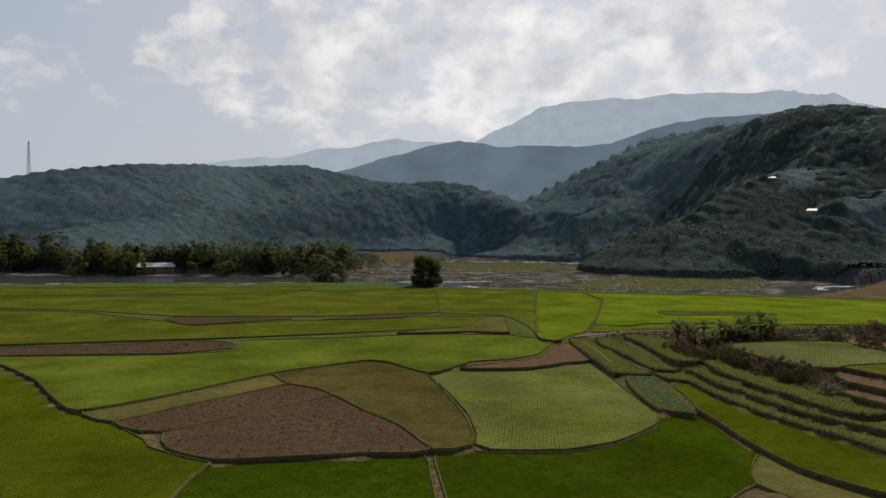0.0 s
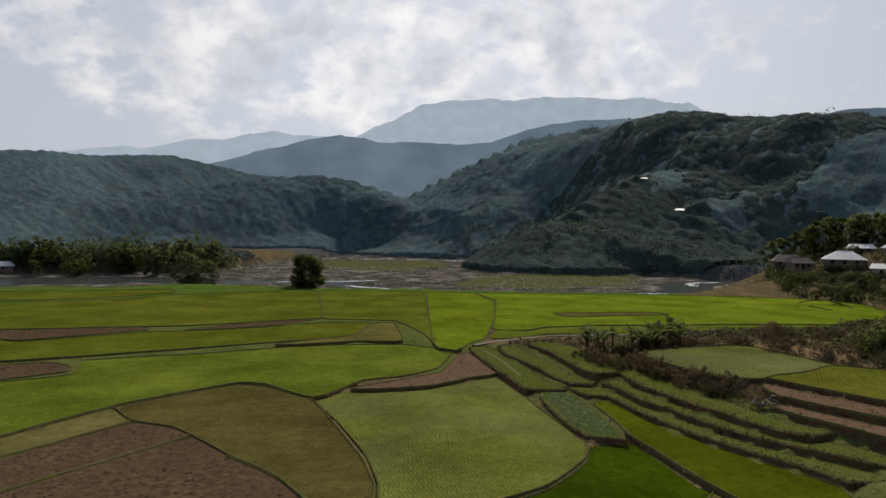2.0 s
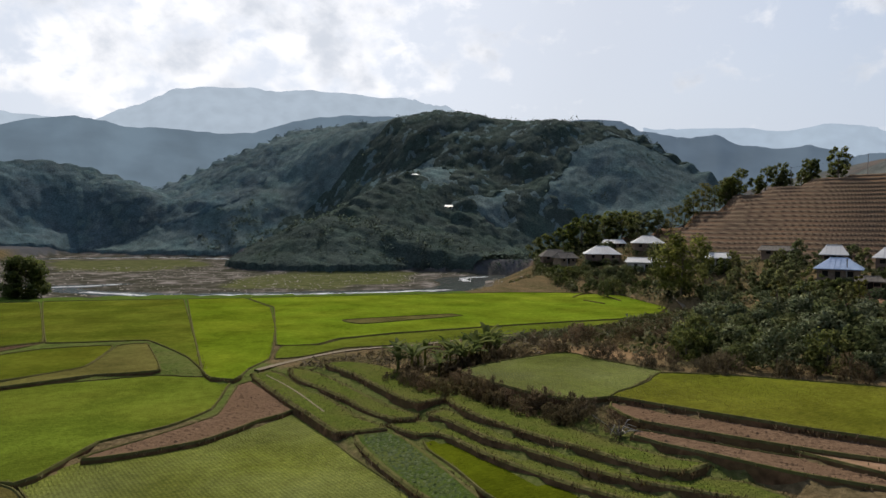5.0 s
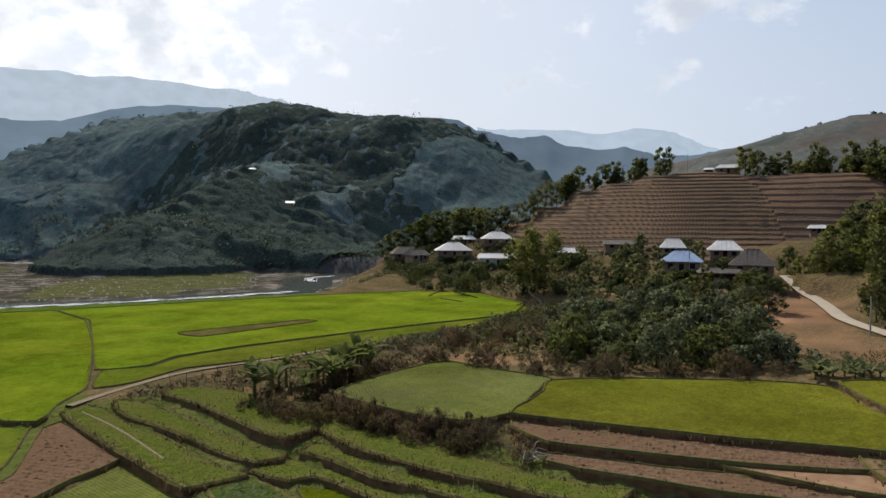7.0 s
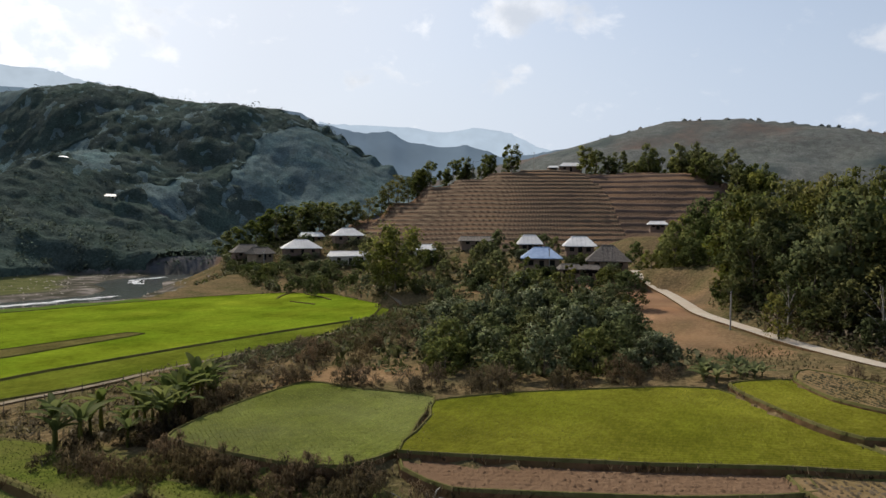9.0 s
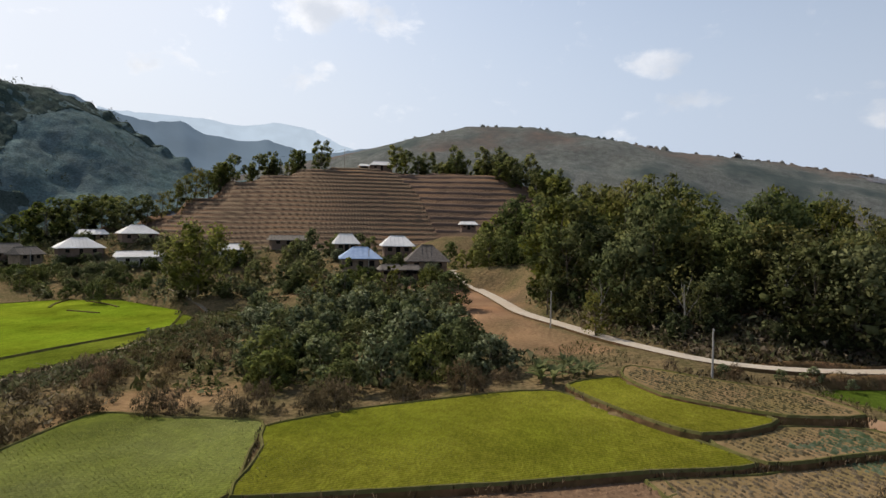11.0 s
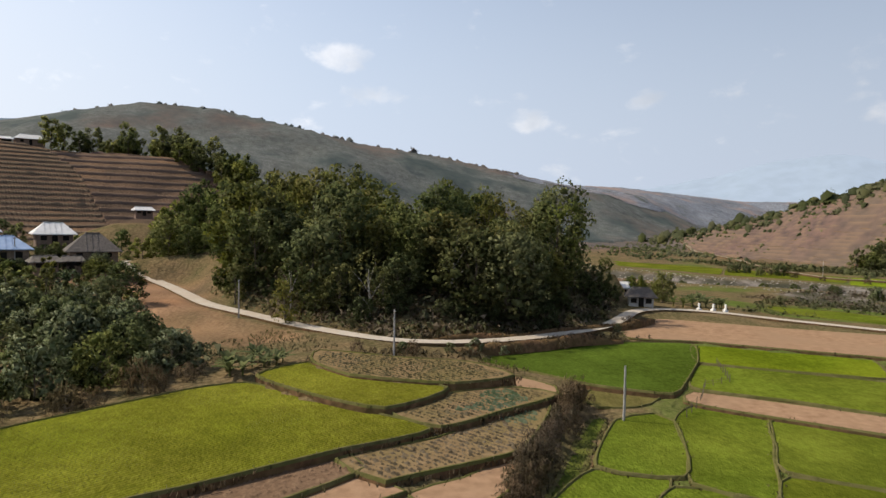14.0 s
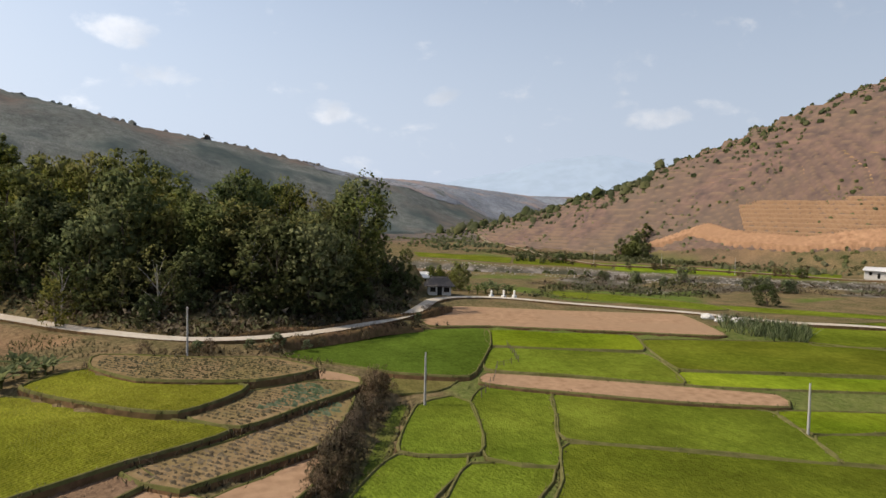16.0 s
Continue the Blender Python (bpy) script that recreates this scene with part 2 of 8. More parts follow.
def ground_material():
    """Dry grass and soil, with gravel by the river, haze-tinted forest floor and bare red earth where the attributes
    say so.
    """
    m = bpy.data.materials.new("ground")
    m.use_nodes = True
    n, l = m.node_tree.nodes, m.node_tree.links
    b = n["Principled BSDF"]
    b.inputs["Roughness"].default_value, b.inputs["Specular IOR Level"].default_value = 0.95, 0.0
    geo = n.new("ShaderNodeNewGeometry")

    def noise_at(scale, detail=6.0):
        t = n.new("ShaderNodeTexNoise")
        t.inputs["Scale"].default_value, t.inputs["Detail"].default_value = scale, detail
        l.new(geo.outputs["Position"], t.inputs["Vector"])
        return t.outputs["Fac"]

    def ramp(fac, stops):
        r = n.new("ShaderNodeValToRGB")
        els = r.color_ramp.elements
        els[0].position, els[0].color = stops[0][0], (*stops[0][1], 1)
        els[1].position, els[1].color = stops[-1][0], (*stops[-1][1], 1)
        for p, c in stops[1:-1]:
            els.new(p).color = (*c, 1)
        l.new(fac, r.inputs[0])
        return r.outputs[0]

    def mixed(fac, a, c):
        x = n.new("ShaderNodeMix")
        x.data_type = "RGBA"
        l.new(fac, x.inputs["Factor"])
        l.new(a, x.inputs["A"])
        l.new(c, x.inputs["B"])
        return x.outputs["Result"]

    def attr(name):
        a = n.new("ShaderNodeAttribute")
        a.attribute_name = name
        return a.outputs["Fac"]

    coarse, fine = noise_at(0.22), noise_at(2.2)
    grass = ramp(coarse, [(0.3, (0.056, 0.062, 0.020)), (0.5, (0.135, 0.100, 0.050)), (0.7, (0.235, 0.155, 0.082))])
    fleck = ramp(fine, [(0.35, (0.045, 0.040, 0.018)), (0.7, (0.20, 0.155, 0.085))])
    half = n.new("ShaderNodeMix")
    half.data_type = "RGBA"
    half.inputs["Factor"].default_value = 0.55
    l.new(grass, half.inputs["A"])
    l.new(fleck, half.inputs["B"])
    col = half.outputs["Result"]
    # distant forest floor, with blue-grey haze mixed into its colour
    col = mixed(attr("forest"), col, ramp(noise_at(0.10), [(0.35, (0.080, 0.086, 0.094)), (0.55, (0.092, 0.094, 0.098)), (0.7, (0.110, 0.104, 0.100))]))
    col = mixed(attr("gravel"), col, ramp(noise_at(0.13, 10), [(0.40, (0.050, 0.050, 0.034)), (0.54, (0.096, 0.086, 0.070)), (0.68, (0.23, 0.205, 0.182))]))
    col = mixed(attr("islet"), col, ramp(noise_at(0.2, 8), [(0.3, (0.060, 0.066, 0.026)), (0.7, (0.12, 0.125, 0.05))]))
    col = mixed(attr("bare"), col, ramp(noise_at(0.045, 12), [(0.3, (0.085, 0.058, 0.048)), (0.45, (0.125, 0.078, 0.060)), (0.58, (0.185, 0.110, 0.075)), (0.7, (0.26, 0.150, 0.088))]))
    col = mixed(attr("cut"), col, ramp(noise_at(0.15, 8), [(0.3, (0.36, 0.19, 0.095)), (0.7, (0.52, 0.31, 0.17))]))
    col = mixed(attr("green"), col, ramp(noise_at(0.15, 8), [(0.3, (0.05, 0.09, 0.012)), (0.7, (0.09, 0.15, 0.02))]))
    l.new(col, b.inputs["Base Color"])
    bn = n.new("ShaderNodeBump")
    bn.inputs["Strength"].default_value, bn.inputs["Distance"].default_value = 0.9, 0.5
    l.new(noise_at(1.3, 8), bn.inputs["Height"])
    l.new(bn.outputs[0], b.inputs["Normal"])
    return m


def crop_material(name, a, b2, c, angle, wet=0.0, row=0.24):
    """Rice or stubble in rows over mud, patchy at field scale; wet fields glint between the rows."""
    m = material(name, (a, b2, c), scale=2.6, rough=0.9, bump=0.0, big=0.06, per_object=0.12, spec=0.0, detail=12.0)
    n, l = m.node_tree.nodes, m.node_tree.links
    b = n["Principled BSDF"]
    geo = n.new("ShaderNodeNewGeometry")
    mp = n.new("ShaderNodeMapping")
    mp.inputs["Rotation"].default_value = (0, 0, radians(angle))
    l.new(geo.outputs["Position"], mp.inputs[0])
    wave = n.new("ShaderNodeTexWave")
    wave.inputs["Scale"].default_value = 0.314 / row
    wave.inputs["Distortion"].default_value, wave.inputs["Detail"].default_value = 1.6, 3.0
    wave.inputs["Detail Scale"].default_value = 1.2
    l.new(mp.outputs[0], wave.inputs["Vector"])
    old = b.inputs["Base Color"].links[0].from_socket
    tone, tint = n.new("ShaderNodeMapRange"), n.new("ShaderNodeVectorMath")
    tint.operation = "SCALE"
    l.new(wave.outputs["Fac"], tone.inputs[0])
    deep = 0.13 if row > 0.25 else 0.0
    tone.inputs[3].default_value, tone.inputs[4].default_value = 1 - deep, 1 + deep
    l.new(old, tint.inputs[0])
    l.new(tone.outputs[0], tint.inputs["Scale"])
    # patches and drills of thicker and thinner growth
    grow = tint.outputs[0]
    for size, along_x, along_y, low, high in ((0.10, 1, 1, 0.76, 1.24), (0.55, 0.12, 1.0, 0.95, 1.05), (0.8, 1, 1, 0.91, 1.09), (3.2, 0.6, 1.6, 0.84, 1.17)):
        pm, pn, pr, pv = n.new("ShaderNodeMapping"), n.new("ShaderNodeTexNoise"), n.new("ShaderNodeMapRange"), n.new("ShaderNodeVectorMath")
        pm.inputs["Rotation"].default_value, pm.inputs["Scale"].default_value = (0, 0, radians(angle)), (along_x, along_y, 1)
        pn.inputs["Scale"].default_value, pn.inputs["Detail"].default_value = size, 6.0
        l.new(geo.outputs["Position"], pm.inputs[0])
        l.new(pm.outputs[0], pn.inputs["Vector"])
        l.new(pn.outputs["Fac"], pr.inputs[0])
        pr.inputs[1].default_value, pr.inputs[2].default_value, pr.inputs[3].default_value, pr.inputs[4].default_value = 0.34, 0.66, low, high
        pv.operation = "SCALE"
        l.new(grow, pv.inputs[0])
        l.new(pr.outputs[0], pv.inputs["Scale"])
        grow = pv.outputs[0]
    l.new(grow, b.inputs["Base Color"])
    blade = n.new("ShaderNodeTexNoise")
    blade.inputs["Scale"].default_value, blade.inputs["Detail"].default_value = 5.0, 8.0
    l.new(geo.outputs["Position"], blade.inputs["Vector"])
    both = n.new("ShaderNodeMath")
    both.operation = "MULTIPLY_ADD"
    l.new(wave.outputs["Fac"], both.inputs[0])
    both.inputs[1].default_value = 0.0 if row < 0.25 else 0.08
    l.new(blade.outputs["Fac"], both.inputs[2])
    bn = n.new("ShaderNodeBump")
    bn.inputs["Strength"].default_value, bn.inputs["Distance"].default_value = 0.7, 0.25
    l.new(both.outputs[0], bn.inputs["Height"])
    l.new(bn.outputs[0], b.inputs["Normal"])
    if wet:
        wide = n.new("ShaderNodeTexNoise")
        wide.inputs["Scale"].default_value, wide.inputs["Detail"].default_value = 0.16, 6.0
        l.new(geo.outputs["Position"], wide.inputs["Vector"])
        r = n.new("ShaderNodeMapRange")
        l.new(wide.outputs["Fac"], r.inputs[0])
        r.inputs[1].default_value, r.inputs[2].default_value = 0.45, 0.7
        r.inputs[3].default_value, r.inputs[4].default_value = 0.85, 0.85 - wet
        l.new(r.outputs[0], b.inputs["Roughness"])
        b.inputs["Specular IOR Level"].default_value = 0.12 * wet
    return m


M = {
    "ground": ground_material(),
    "dark": crop_material("rice_dark", (0.028, 0.048, 0.003), (0.044, 0.072, 0.004), (0.040, 0.068, 0.003), 20),
    "green": crop_material("rice_green", (0.068, 0.088, 0.009), (0.098, 0.120, 0.013), (0.108, 0.122, 0.014), 35),
    "bright": crop_material("rice_bright", (0.073, 0.097, 0.010), (0.103, 0.130, 0.015), (0.111, 0.125, 0.016), 15),
    "lime": crop_material("rice_lime", (0.086, 0.122, 0.008), (0.120, 0.162, 0.011), (0.140, 0.166, 0.013), 60),
    "olive": crop_material("rice_olive", (0.060, 0.070, 0.004), (0.086, 0.096, 0.006), (0.058, 0.072, 0.004), -25),
    "yellow": crop_material("rice_yellow", (0.112, 0.120, 0.011), (0.150, 0.152, 0.020), (0.108, 0.124, 0.011), -38, 0.04, 0.3),
    "seedling": crop_material("rice_seedlings", (0.092, 0.112, 0.010), (0.138, 0.152, 0.024), (0.140, 0.156, 0.044), -8, 0.18, 0.3),
    "pale": crop_material("rice_pale", (0.082, 0.104, 0.014), (0.116, 0.138, 0.022), (0.130, 0.146, 0.042), -30, 0.2, 0.3),
    "fallow": crop_material("fallow_stubble", (0.082, 0.072, 0.020), (0.115, 0.095, 0.030), (0.092, 0.086, 0.024), 12),
    "straw": crop_material("dry_stubble", (0.100, 0.092, 0.028), (0.140, 0.122, 0.042), (0.104, 0.100, 0.030), 40),
    "leafy": material("leafy_terrace", ((0.040, 0.062, 0.012), (0.070, 0.105, 0.022), (0.082, 0.100, 0.026)), 1.6, bump=0.9, bump_scale=3.0, big=0.25, spec=0.0),
    "mid": crop_material("rice_mid", (0.046, 0.072, 0.010), (0.068, 0.098, 0.014), (0.064, 0.094, 0.012), 20),
    "grass": material("terrace_grass", ((0.058, 0.078, 0.014), (0.116, 0.138, 0.026), (0.110, 0.112, 0.030)), 1.6, bump=0.9, bump_scale=3.0, big=0.25, spec=0.0),
    "plough": material("ploughed_mud", ((0.062, 0.040, 0.024), (0.128, 0.086, 0.050), (0.088, 0.058, 0.034)), 1.6, bump=1.0, big=0.12, detail=8, spec=0.0),
    "tilled": material("tilled_soil", ((0.112, 0.070, 0.044), (0.190, 0.125, 0.078), (0.145, 0.092, 0.056)), 2.2, bump=0.9, big=0.15, detail=8, spec=0.0),
    "soil": material("dry_soil", ((0.220, 0.135, 0.080), (0.320, 0.205, 0.125), (0.260, 0.170, 0.105)), 1.2, bump=0.5, big=0.1, detail=8, spec=0.0),
    "veg": material("vegetable_bed_soil", ((0.135, 0.092, 0.046), (0.215, 0.150, 0.082), (0.150, 0.118, 0.050)), 1.4, bump=0.7, big=0.2, spec=0.0),
    "bank": material("earth_bank", ((0.072, 0.044, 0.024), (0.190, 0.112, 0.060), (0.108, 0.076, 0.034)), 1.4, bump=1.0, big=0.3, spec=0.0),
    "bund": material("grassy_bund", ((0.070, 0.068, 0.024), (0.150, 0.132, 0.056), (0.098, 0.098, 0.030)), 1.1, bump=0.9, big=0.25, spec=0.0),
    "road": material("concrete_road", ((0.34, 0.30, 0.24), (0.46, 0.41, 0.34), (0.38, 0.32, 0.25)), 1.5, bump=0.15, big=0.3),
    "water": material("river_water", ((0.035, 0.044, 0.040), (0.060, 0.070, 0.062)), 0.4, rough=0.16, bump=0.25, bump_scale=0.9, spec=0.7),
    "foam": material("white_water", ((0.34, 0.37, 0.39), (0.78, 0.79, 0.79), (0.56, 0.58, 0.60)), 1.6, rough=0.6, bump=0.6, big=0.5),
    "bark": material("bark", ((0.070, 0.052, 0.036), (0.150, 0.125, 0.095)), 3.0, bump=0.6),
    "white_wood": material("bare_branches", ((0.20, 0.18, 0.15), (0.36, 0.33, 0.28)), 3.0, bump=0.3),
    "pole": material("concrete_pole", ((0.26, 0.245, 0.225), (0.37, 0.35, 0.32)), 4.0, bump=0.2),
    "roof_white": material("pale_metal_roof", ((0.52, 0.52, 0.50), (0.66, 0.65, 0.63), (0.44, 0.43, 0.42)), 1.2, rough=0.5, bump=0.1, spec=0.4, per_object=0.12),
    "roof_blue": material("blue_metal_roof", ((0.20, 0.29, 0.45), (0.28, 0.37, 0.53), (0.23, 0.32, 0.47)), 1.2, rough=0.5, bump=0.1, spec=0.4),
    "roof_grey": material("weathered_roof", ((0.10, 0.088, 0.074), (0.18, 0.16, 0.14), (0.13, 0.115, 0.10)), 2.2, bump=0.7, per_object=0.2),
    "wall_wood": material("plank_wall", ((0.140, 0.098, 0.070), (0.25, 0.185, 0.135)), 2.0, bump=0.4, per_object=0.2),
    "wall_pale": material("pale_wall", ((0.45, 0.42, 0.38), (0.58, 0.55, 0.50)), 1.5, bump=0.1, per_object=0.1),
    "dark_gap": material("dark_opening", ((0.012, 0.010, 0.009), (0.02, 0.018, 0.015)), 2.0, bump=0.0),
    "leaf_dark": leaf_material("forest_leaves", (0.080, 0.104, 0.034), (0.124, 0.152, 0.050), (0.190, 0.212, 0.072), 0.55),
    "leaf_mid": leaf_material("tree_leaves", (0.096, 0.118, 0.030), (0.148, 0.172, 0.044), (0.225, 0.238, 0.070), 0.55),
    "leaf_olive": leaf_material("bamboo_leaves", (0.105, 0.115, 0.022), (0.142, 0.148, 0.032), (0.185, 0.182, 0.05), 0.4),
    "leaf_grey": leaf_material("scrub_leaves", (0.085, 0.112, 0.046), (0.140, 0.172, 0.080), (0.25, 0.28, 0.15), 0.35),
    "leaf_dry": leaf_material("dry_brush", (0.082, 0.064, 0.034), (0.130, 0.100, 0.054), (0.20, 0.155, 0.086), 0.45),
    "leaf_banana": leaf_material("banana_leaves", (0.060, 0.090, 0.022), (0.12, 0.15, 0.042), (0.26, 0.23, 0.12), 0.5),
    # far scrub: the air's grey-blue haze is part of these colours
    "hazed_hill_scrub": forest_material("hazed_hill_scrub", (0.104, 0.114, 0.114), (0.116, 0.126, 0.122), (0.130, 0.138, 0.124)),
    "hazed_rise_scrub": forest_material("hazed_rise_scrub", (0.195, 0.210, 0.238), (0.205, 0.220, 0.246), (0.220, 0.230, 0.250)),
    # far woods: blue distance haze mixed into the leaf colours
    "hazed_far_forest": forest_material("hazed_distant_forest", (0.078, 0.114, 0.126), (0.086, 0.124, 0.134), (0.098, 0.138, 0.138)),
    "hazed_ridge_forest": forest_material("hazed_ridge_forest", (0.062, 0.090, 0.106), (0.067, 0.096, 0.112), (0.072, 0.102, 0.116)),
    "hazed_spur_forest": forest_material("hazed_spur_forest", (0.074, 0.104, 0.086), (0.086, 0.118, 0.092), (0.106, 0.138, 0.096)),
}


def add_clearings(m, low, high, size=0.010):
    """Bare brown ground showing through the scrub in wide patches."""
    n, l = m.node_tree.nodes, m.node_tree.links
    b = n["Principled BSDF"]
    old = b.inputs["Base Color"].links[0].from_socket
    geo, t, r, x, c = n.new("ShaderNodeNewGeometry"), n.new("ShaderNodeTexNoise"), n.new("ShaderNodeMapRange"), n.new("ShaderNodeMix"), n.new("ShaderNodeValToRGB")
    t.inputs["Scale"].default_value, t.inputs["Detail"].default_value = size, 9.0
    l.new(geo.outputs["Position"], t.inputs["Vector"])
    l.new(t.outputs["Fac"], r.inputs[0])
    r.inputs[1].default_value, r.inputs[2].default_value = 0.50, 0.62
    fine = n.new("ShaderNodeTexNoise")
    fine.inputs["Scale"].default_value, fine.inputs["Detail"].default_value = 0.12, 8.0
    l.new(geo.outputs["Position"], fine.inputs["Vector"])
    c.color_ramp.elements[0].position, c.color_ramp.elements[1].position = 0.35, 0.65
    c.color_ramp.elements[0].color, c.color_ramp.elements[1].color = (*low, 1), (*high, 1)
    l.new(fine.outputs["Fac"], c.inputs[0])
    x.data_type = "RGBA"
    l.new(r.outputs[0], x.inputs["Factor"])
    l.new(old, x.inputs["A"])
    l.new(c.outputs[0], x.inputs["B"])
    l.new(x.outputs["Result"], b.inputs["Base Color"])


# clearing colours are paled by the same painted haze
add_clearings(M["hazed_rise_scrub"], (0.25, 0.210, 0.200), (0.38, 0.270, 0.220), 0.012)
add_clearings(M["hazed_hill_scrub"], (0.068, 0.086, 0.084), (0.088, 0.106, 0.098), 0.016)
add_clearings(M["hazed_hill_scrub"], (0.125, 0.112, 0.100), (0.190, 0.145, 0.120))


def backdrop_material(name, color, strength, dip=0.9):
    """Far mountains: the air's haze put in as a mottled glow of their own."""
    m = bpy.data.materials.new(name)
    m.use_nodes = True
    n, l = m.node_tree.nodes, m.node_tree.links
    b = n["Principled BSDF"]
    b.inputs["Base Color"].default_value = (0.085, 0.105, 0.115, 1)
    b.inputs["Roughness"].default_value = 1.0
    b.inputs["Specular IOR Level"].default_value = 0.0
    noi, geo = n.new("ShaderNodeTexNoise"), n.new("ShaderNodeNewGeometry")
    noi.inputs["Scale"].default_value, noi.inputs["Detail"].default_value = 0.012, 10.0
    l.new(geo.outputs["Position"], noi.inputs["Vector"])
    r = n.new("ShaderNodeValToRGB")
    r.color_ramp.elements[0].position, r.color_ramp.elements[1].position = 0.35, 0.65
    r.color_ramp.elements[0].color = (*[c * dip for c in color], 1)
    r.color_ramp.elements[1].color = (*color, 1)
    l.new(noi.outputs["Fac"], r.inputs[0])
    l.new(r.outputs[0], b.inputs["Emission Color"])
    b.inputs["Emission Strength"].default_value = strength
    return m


# ---- mesh helpers ----
def mesh_from(name, verts, faces, mats, smooth=False, face_mats=None):
    me = bpy.data.meshes.new(name)
    me.from_pydata([tuple(v) for v in verts], [], [tuple(f) for f in faces])
    for mt in mats if isinstance(mats, (list, tuple)) else [mats]:
        me.materials.append(mt)
    if face_mats is not None:
        me.polygons.foreach_set("material_index", face_mats)
    if smooth:
        me.polygons.foreach_set("use_smooth", [True] * len(me.polygons))
    me.update()
    return me


def mesh_fast(name, verts, quads, mat, smooth=False, normals=None):
    """A mesh from arrays, all faces with the same number of corners."""
    verts, quads = np.asarray(verts, np.float32), np.asarray(quads, np.int32)
    me = bpy.data.meshes.new(name)
    me.vertices.add(len(verts))
    me.vertices.foreach_set("co", verts.ravel())
    k = quads.shape[1]
    me.loops.add(quads.size)
    me.loops.foreach_set("vertex_index", quads.ravel())
    me.polygons.add(len(quads))
    me.polygons.foreach_set("loop_start", np.arange(0, quads.size, k, dtype=np.int32))
    me.polygons.foreach_set("loop_total", np.full(len(quads), k, np.int32))
    if smooth:
        me.polygons.foreach_set("use_smooth", np.ones(len(quads), bool))
    me.materials.append(mat)
    me.update(calc_edges=True)
    if normals is not None:
        me.polygons.foreach_set("use_smooth", np.ones(len(quads), bool))
        me.normals_split_custom_set_from_vertices(np.asarray(normals, np.float32))
    return me


def part(name, me, parent, label=""):
    ob = new(name, me)
    ob.parent = parent
    if label:
        ob["label"] = label
    return ob


def rng(seed):
    return np.random.default_rng(seed)


def lattice(ix, iy, seed):
    v = np.sin(ix * 127.1 + iy * 311.7 + seed * 74.7) * 43758.5453
    return v - np.floor(v)


def value_noise(x, y, seed=0):
    ix, iy = np.floor(x), np.floor(y)
    fx, fy = x - ix, y - iy
    fx, fy = fx * fx * (3 - 2 * fx), fy * fy * (3 - 2 * fy)
    a, b = lattice(ix, iy, seed), lattice(ix + 1, iy, seed)
    c, d = lattice(ix, iy + 1, seed), lattice(ix + 1, iy + 1, seed)
    return (a * (1 - fx) + b * fx) * (1 - fy) + (c * (1 - fx) + d * fx) * fy - 0.5


def fbm(x, y, size, octaves=4, seed=0):
    total, amp = 0 * x, 1.0
    for k in range(octaves):
        total = total + amp * value_noise(x / size, y / size, seed + k)
        size, amp = size / 2.1, amp * 0.5
    return total


def smoothstep(a, b, x):
    t = np.clip((x - a) / (b - a), 0, 1)
    return t * t * (3 - 2 * t)


def to_line(x, y, pts):
    """Distance to a polyline and the values carried by its points there."""
    best, val = np.full(np.shape(x), 1e9), np.zeros(np.shape(x))
    for p, q in zip(pts[:-1], pts[1:]):
        dx, dy = q[0] - p[0], q[1] - p[1]
        s = np.clip(((x - p[0]) * dx + (y - p[1]) * dy) / (dx * dx + dy * dy), 0, 1)
        d = np.hypot(x - p[0] - s * dx, y - p[1] - s * dy)
        z = p[2] + s * (q[2] - p[2]) if len(p) > 2 else 0 * s
        val = np.where(d < best, z, val)
        best = np.minimum(best, d)
    return best, val


def to_crest(x, y, pts):
    """Distance to a crest line and its height there, blended so that bends leave no step."""
    d, _ = to_line(x, y, pts)
    num, den = np.zeros(np.shape(x)), np.zeros(np.shape(x))
    for p, q in zip(pts[:-1], pts[1:]):
        k = max(2, int(math.hypot(q[0] - p[0], q[1] - p[1]) / 12))
        for s in np.arange(k) / k:
            px, py, pz = (a + s * (b - a) for a, b in zip(p, q))
            w = 1.0 / ((x - px) ** 2 + (y - py) ** 2 + 16.0) ** 3
            num, den = num + w * pz, den + w
    return d, num / den


def inside(x, y, poly):
    hit = np.zeros(np.shape(x), bool)
    for (ax, ay), (bx, by) in zip(poly, poly[1:] + poly[:1]):
        if ay == by:
            continue
        cross = (ay > y) != (by > y)
        hit ^= cross & (x < (bx - ax) * (y - ay) / (by - ay) + ax)
    return hit


def rounded(pts, step=1.6):
    """A closed outline through the given corners, softened and evenly divided."""
    p = np.array(pts, float)
    n, out = len(p), []
    for i in range(n):
        a, b, c, d = p[i - 1], p[i], p[(i + 1) % n], p[(i + 2) % n]
        k = max(1, int(np.linalg.norm(c - b) / step))
        for s in np.arange(k) / k:
            reach = min(np.linalg.norm(c - b), 7.0)
            t1, t2 = (c - a) / (np.linalg.norm(c - a) + 1e-6) * reach * 0.55, (d - b) / (np.linalg.norm(d - b) + 1e-6) * reach * 0.55
            h1, h2 = 2 * s**3 - 3 * s**2 + 1, -2 * s**3 + 3 * s**2
            out.append(h1 * b + h2 * c + (s**3 - 2 * s**2 + s) * t1 + (s**3 - s**2) * t2)
    return np.array(out)


# ---- the fields' outlines: kind, level, corners ----
FIELDS = []


def plot(kind, z, *corners):
    FIELDS.append((kind, z + 0.004 * (len(FIELDS) % 12), [tuple(c) for c in corners]))


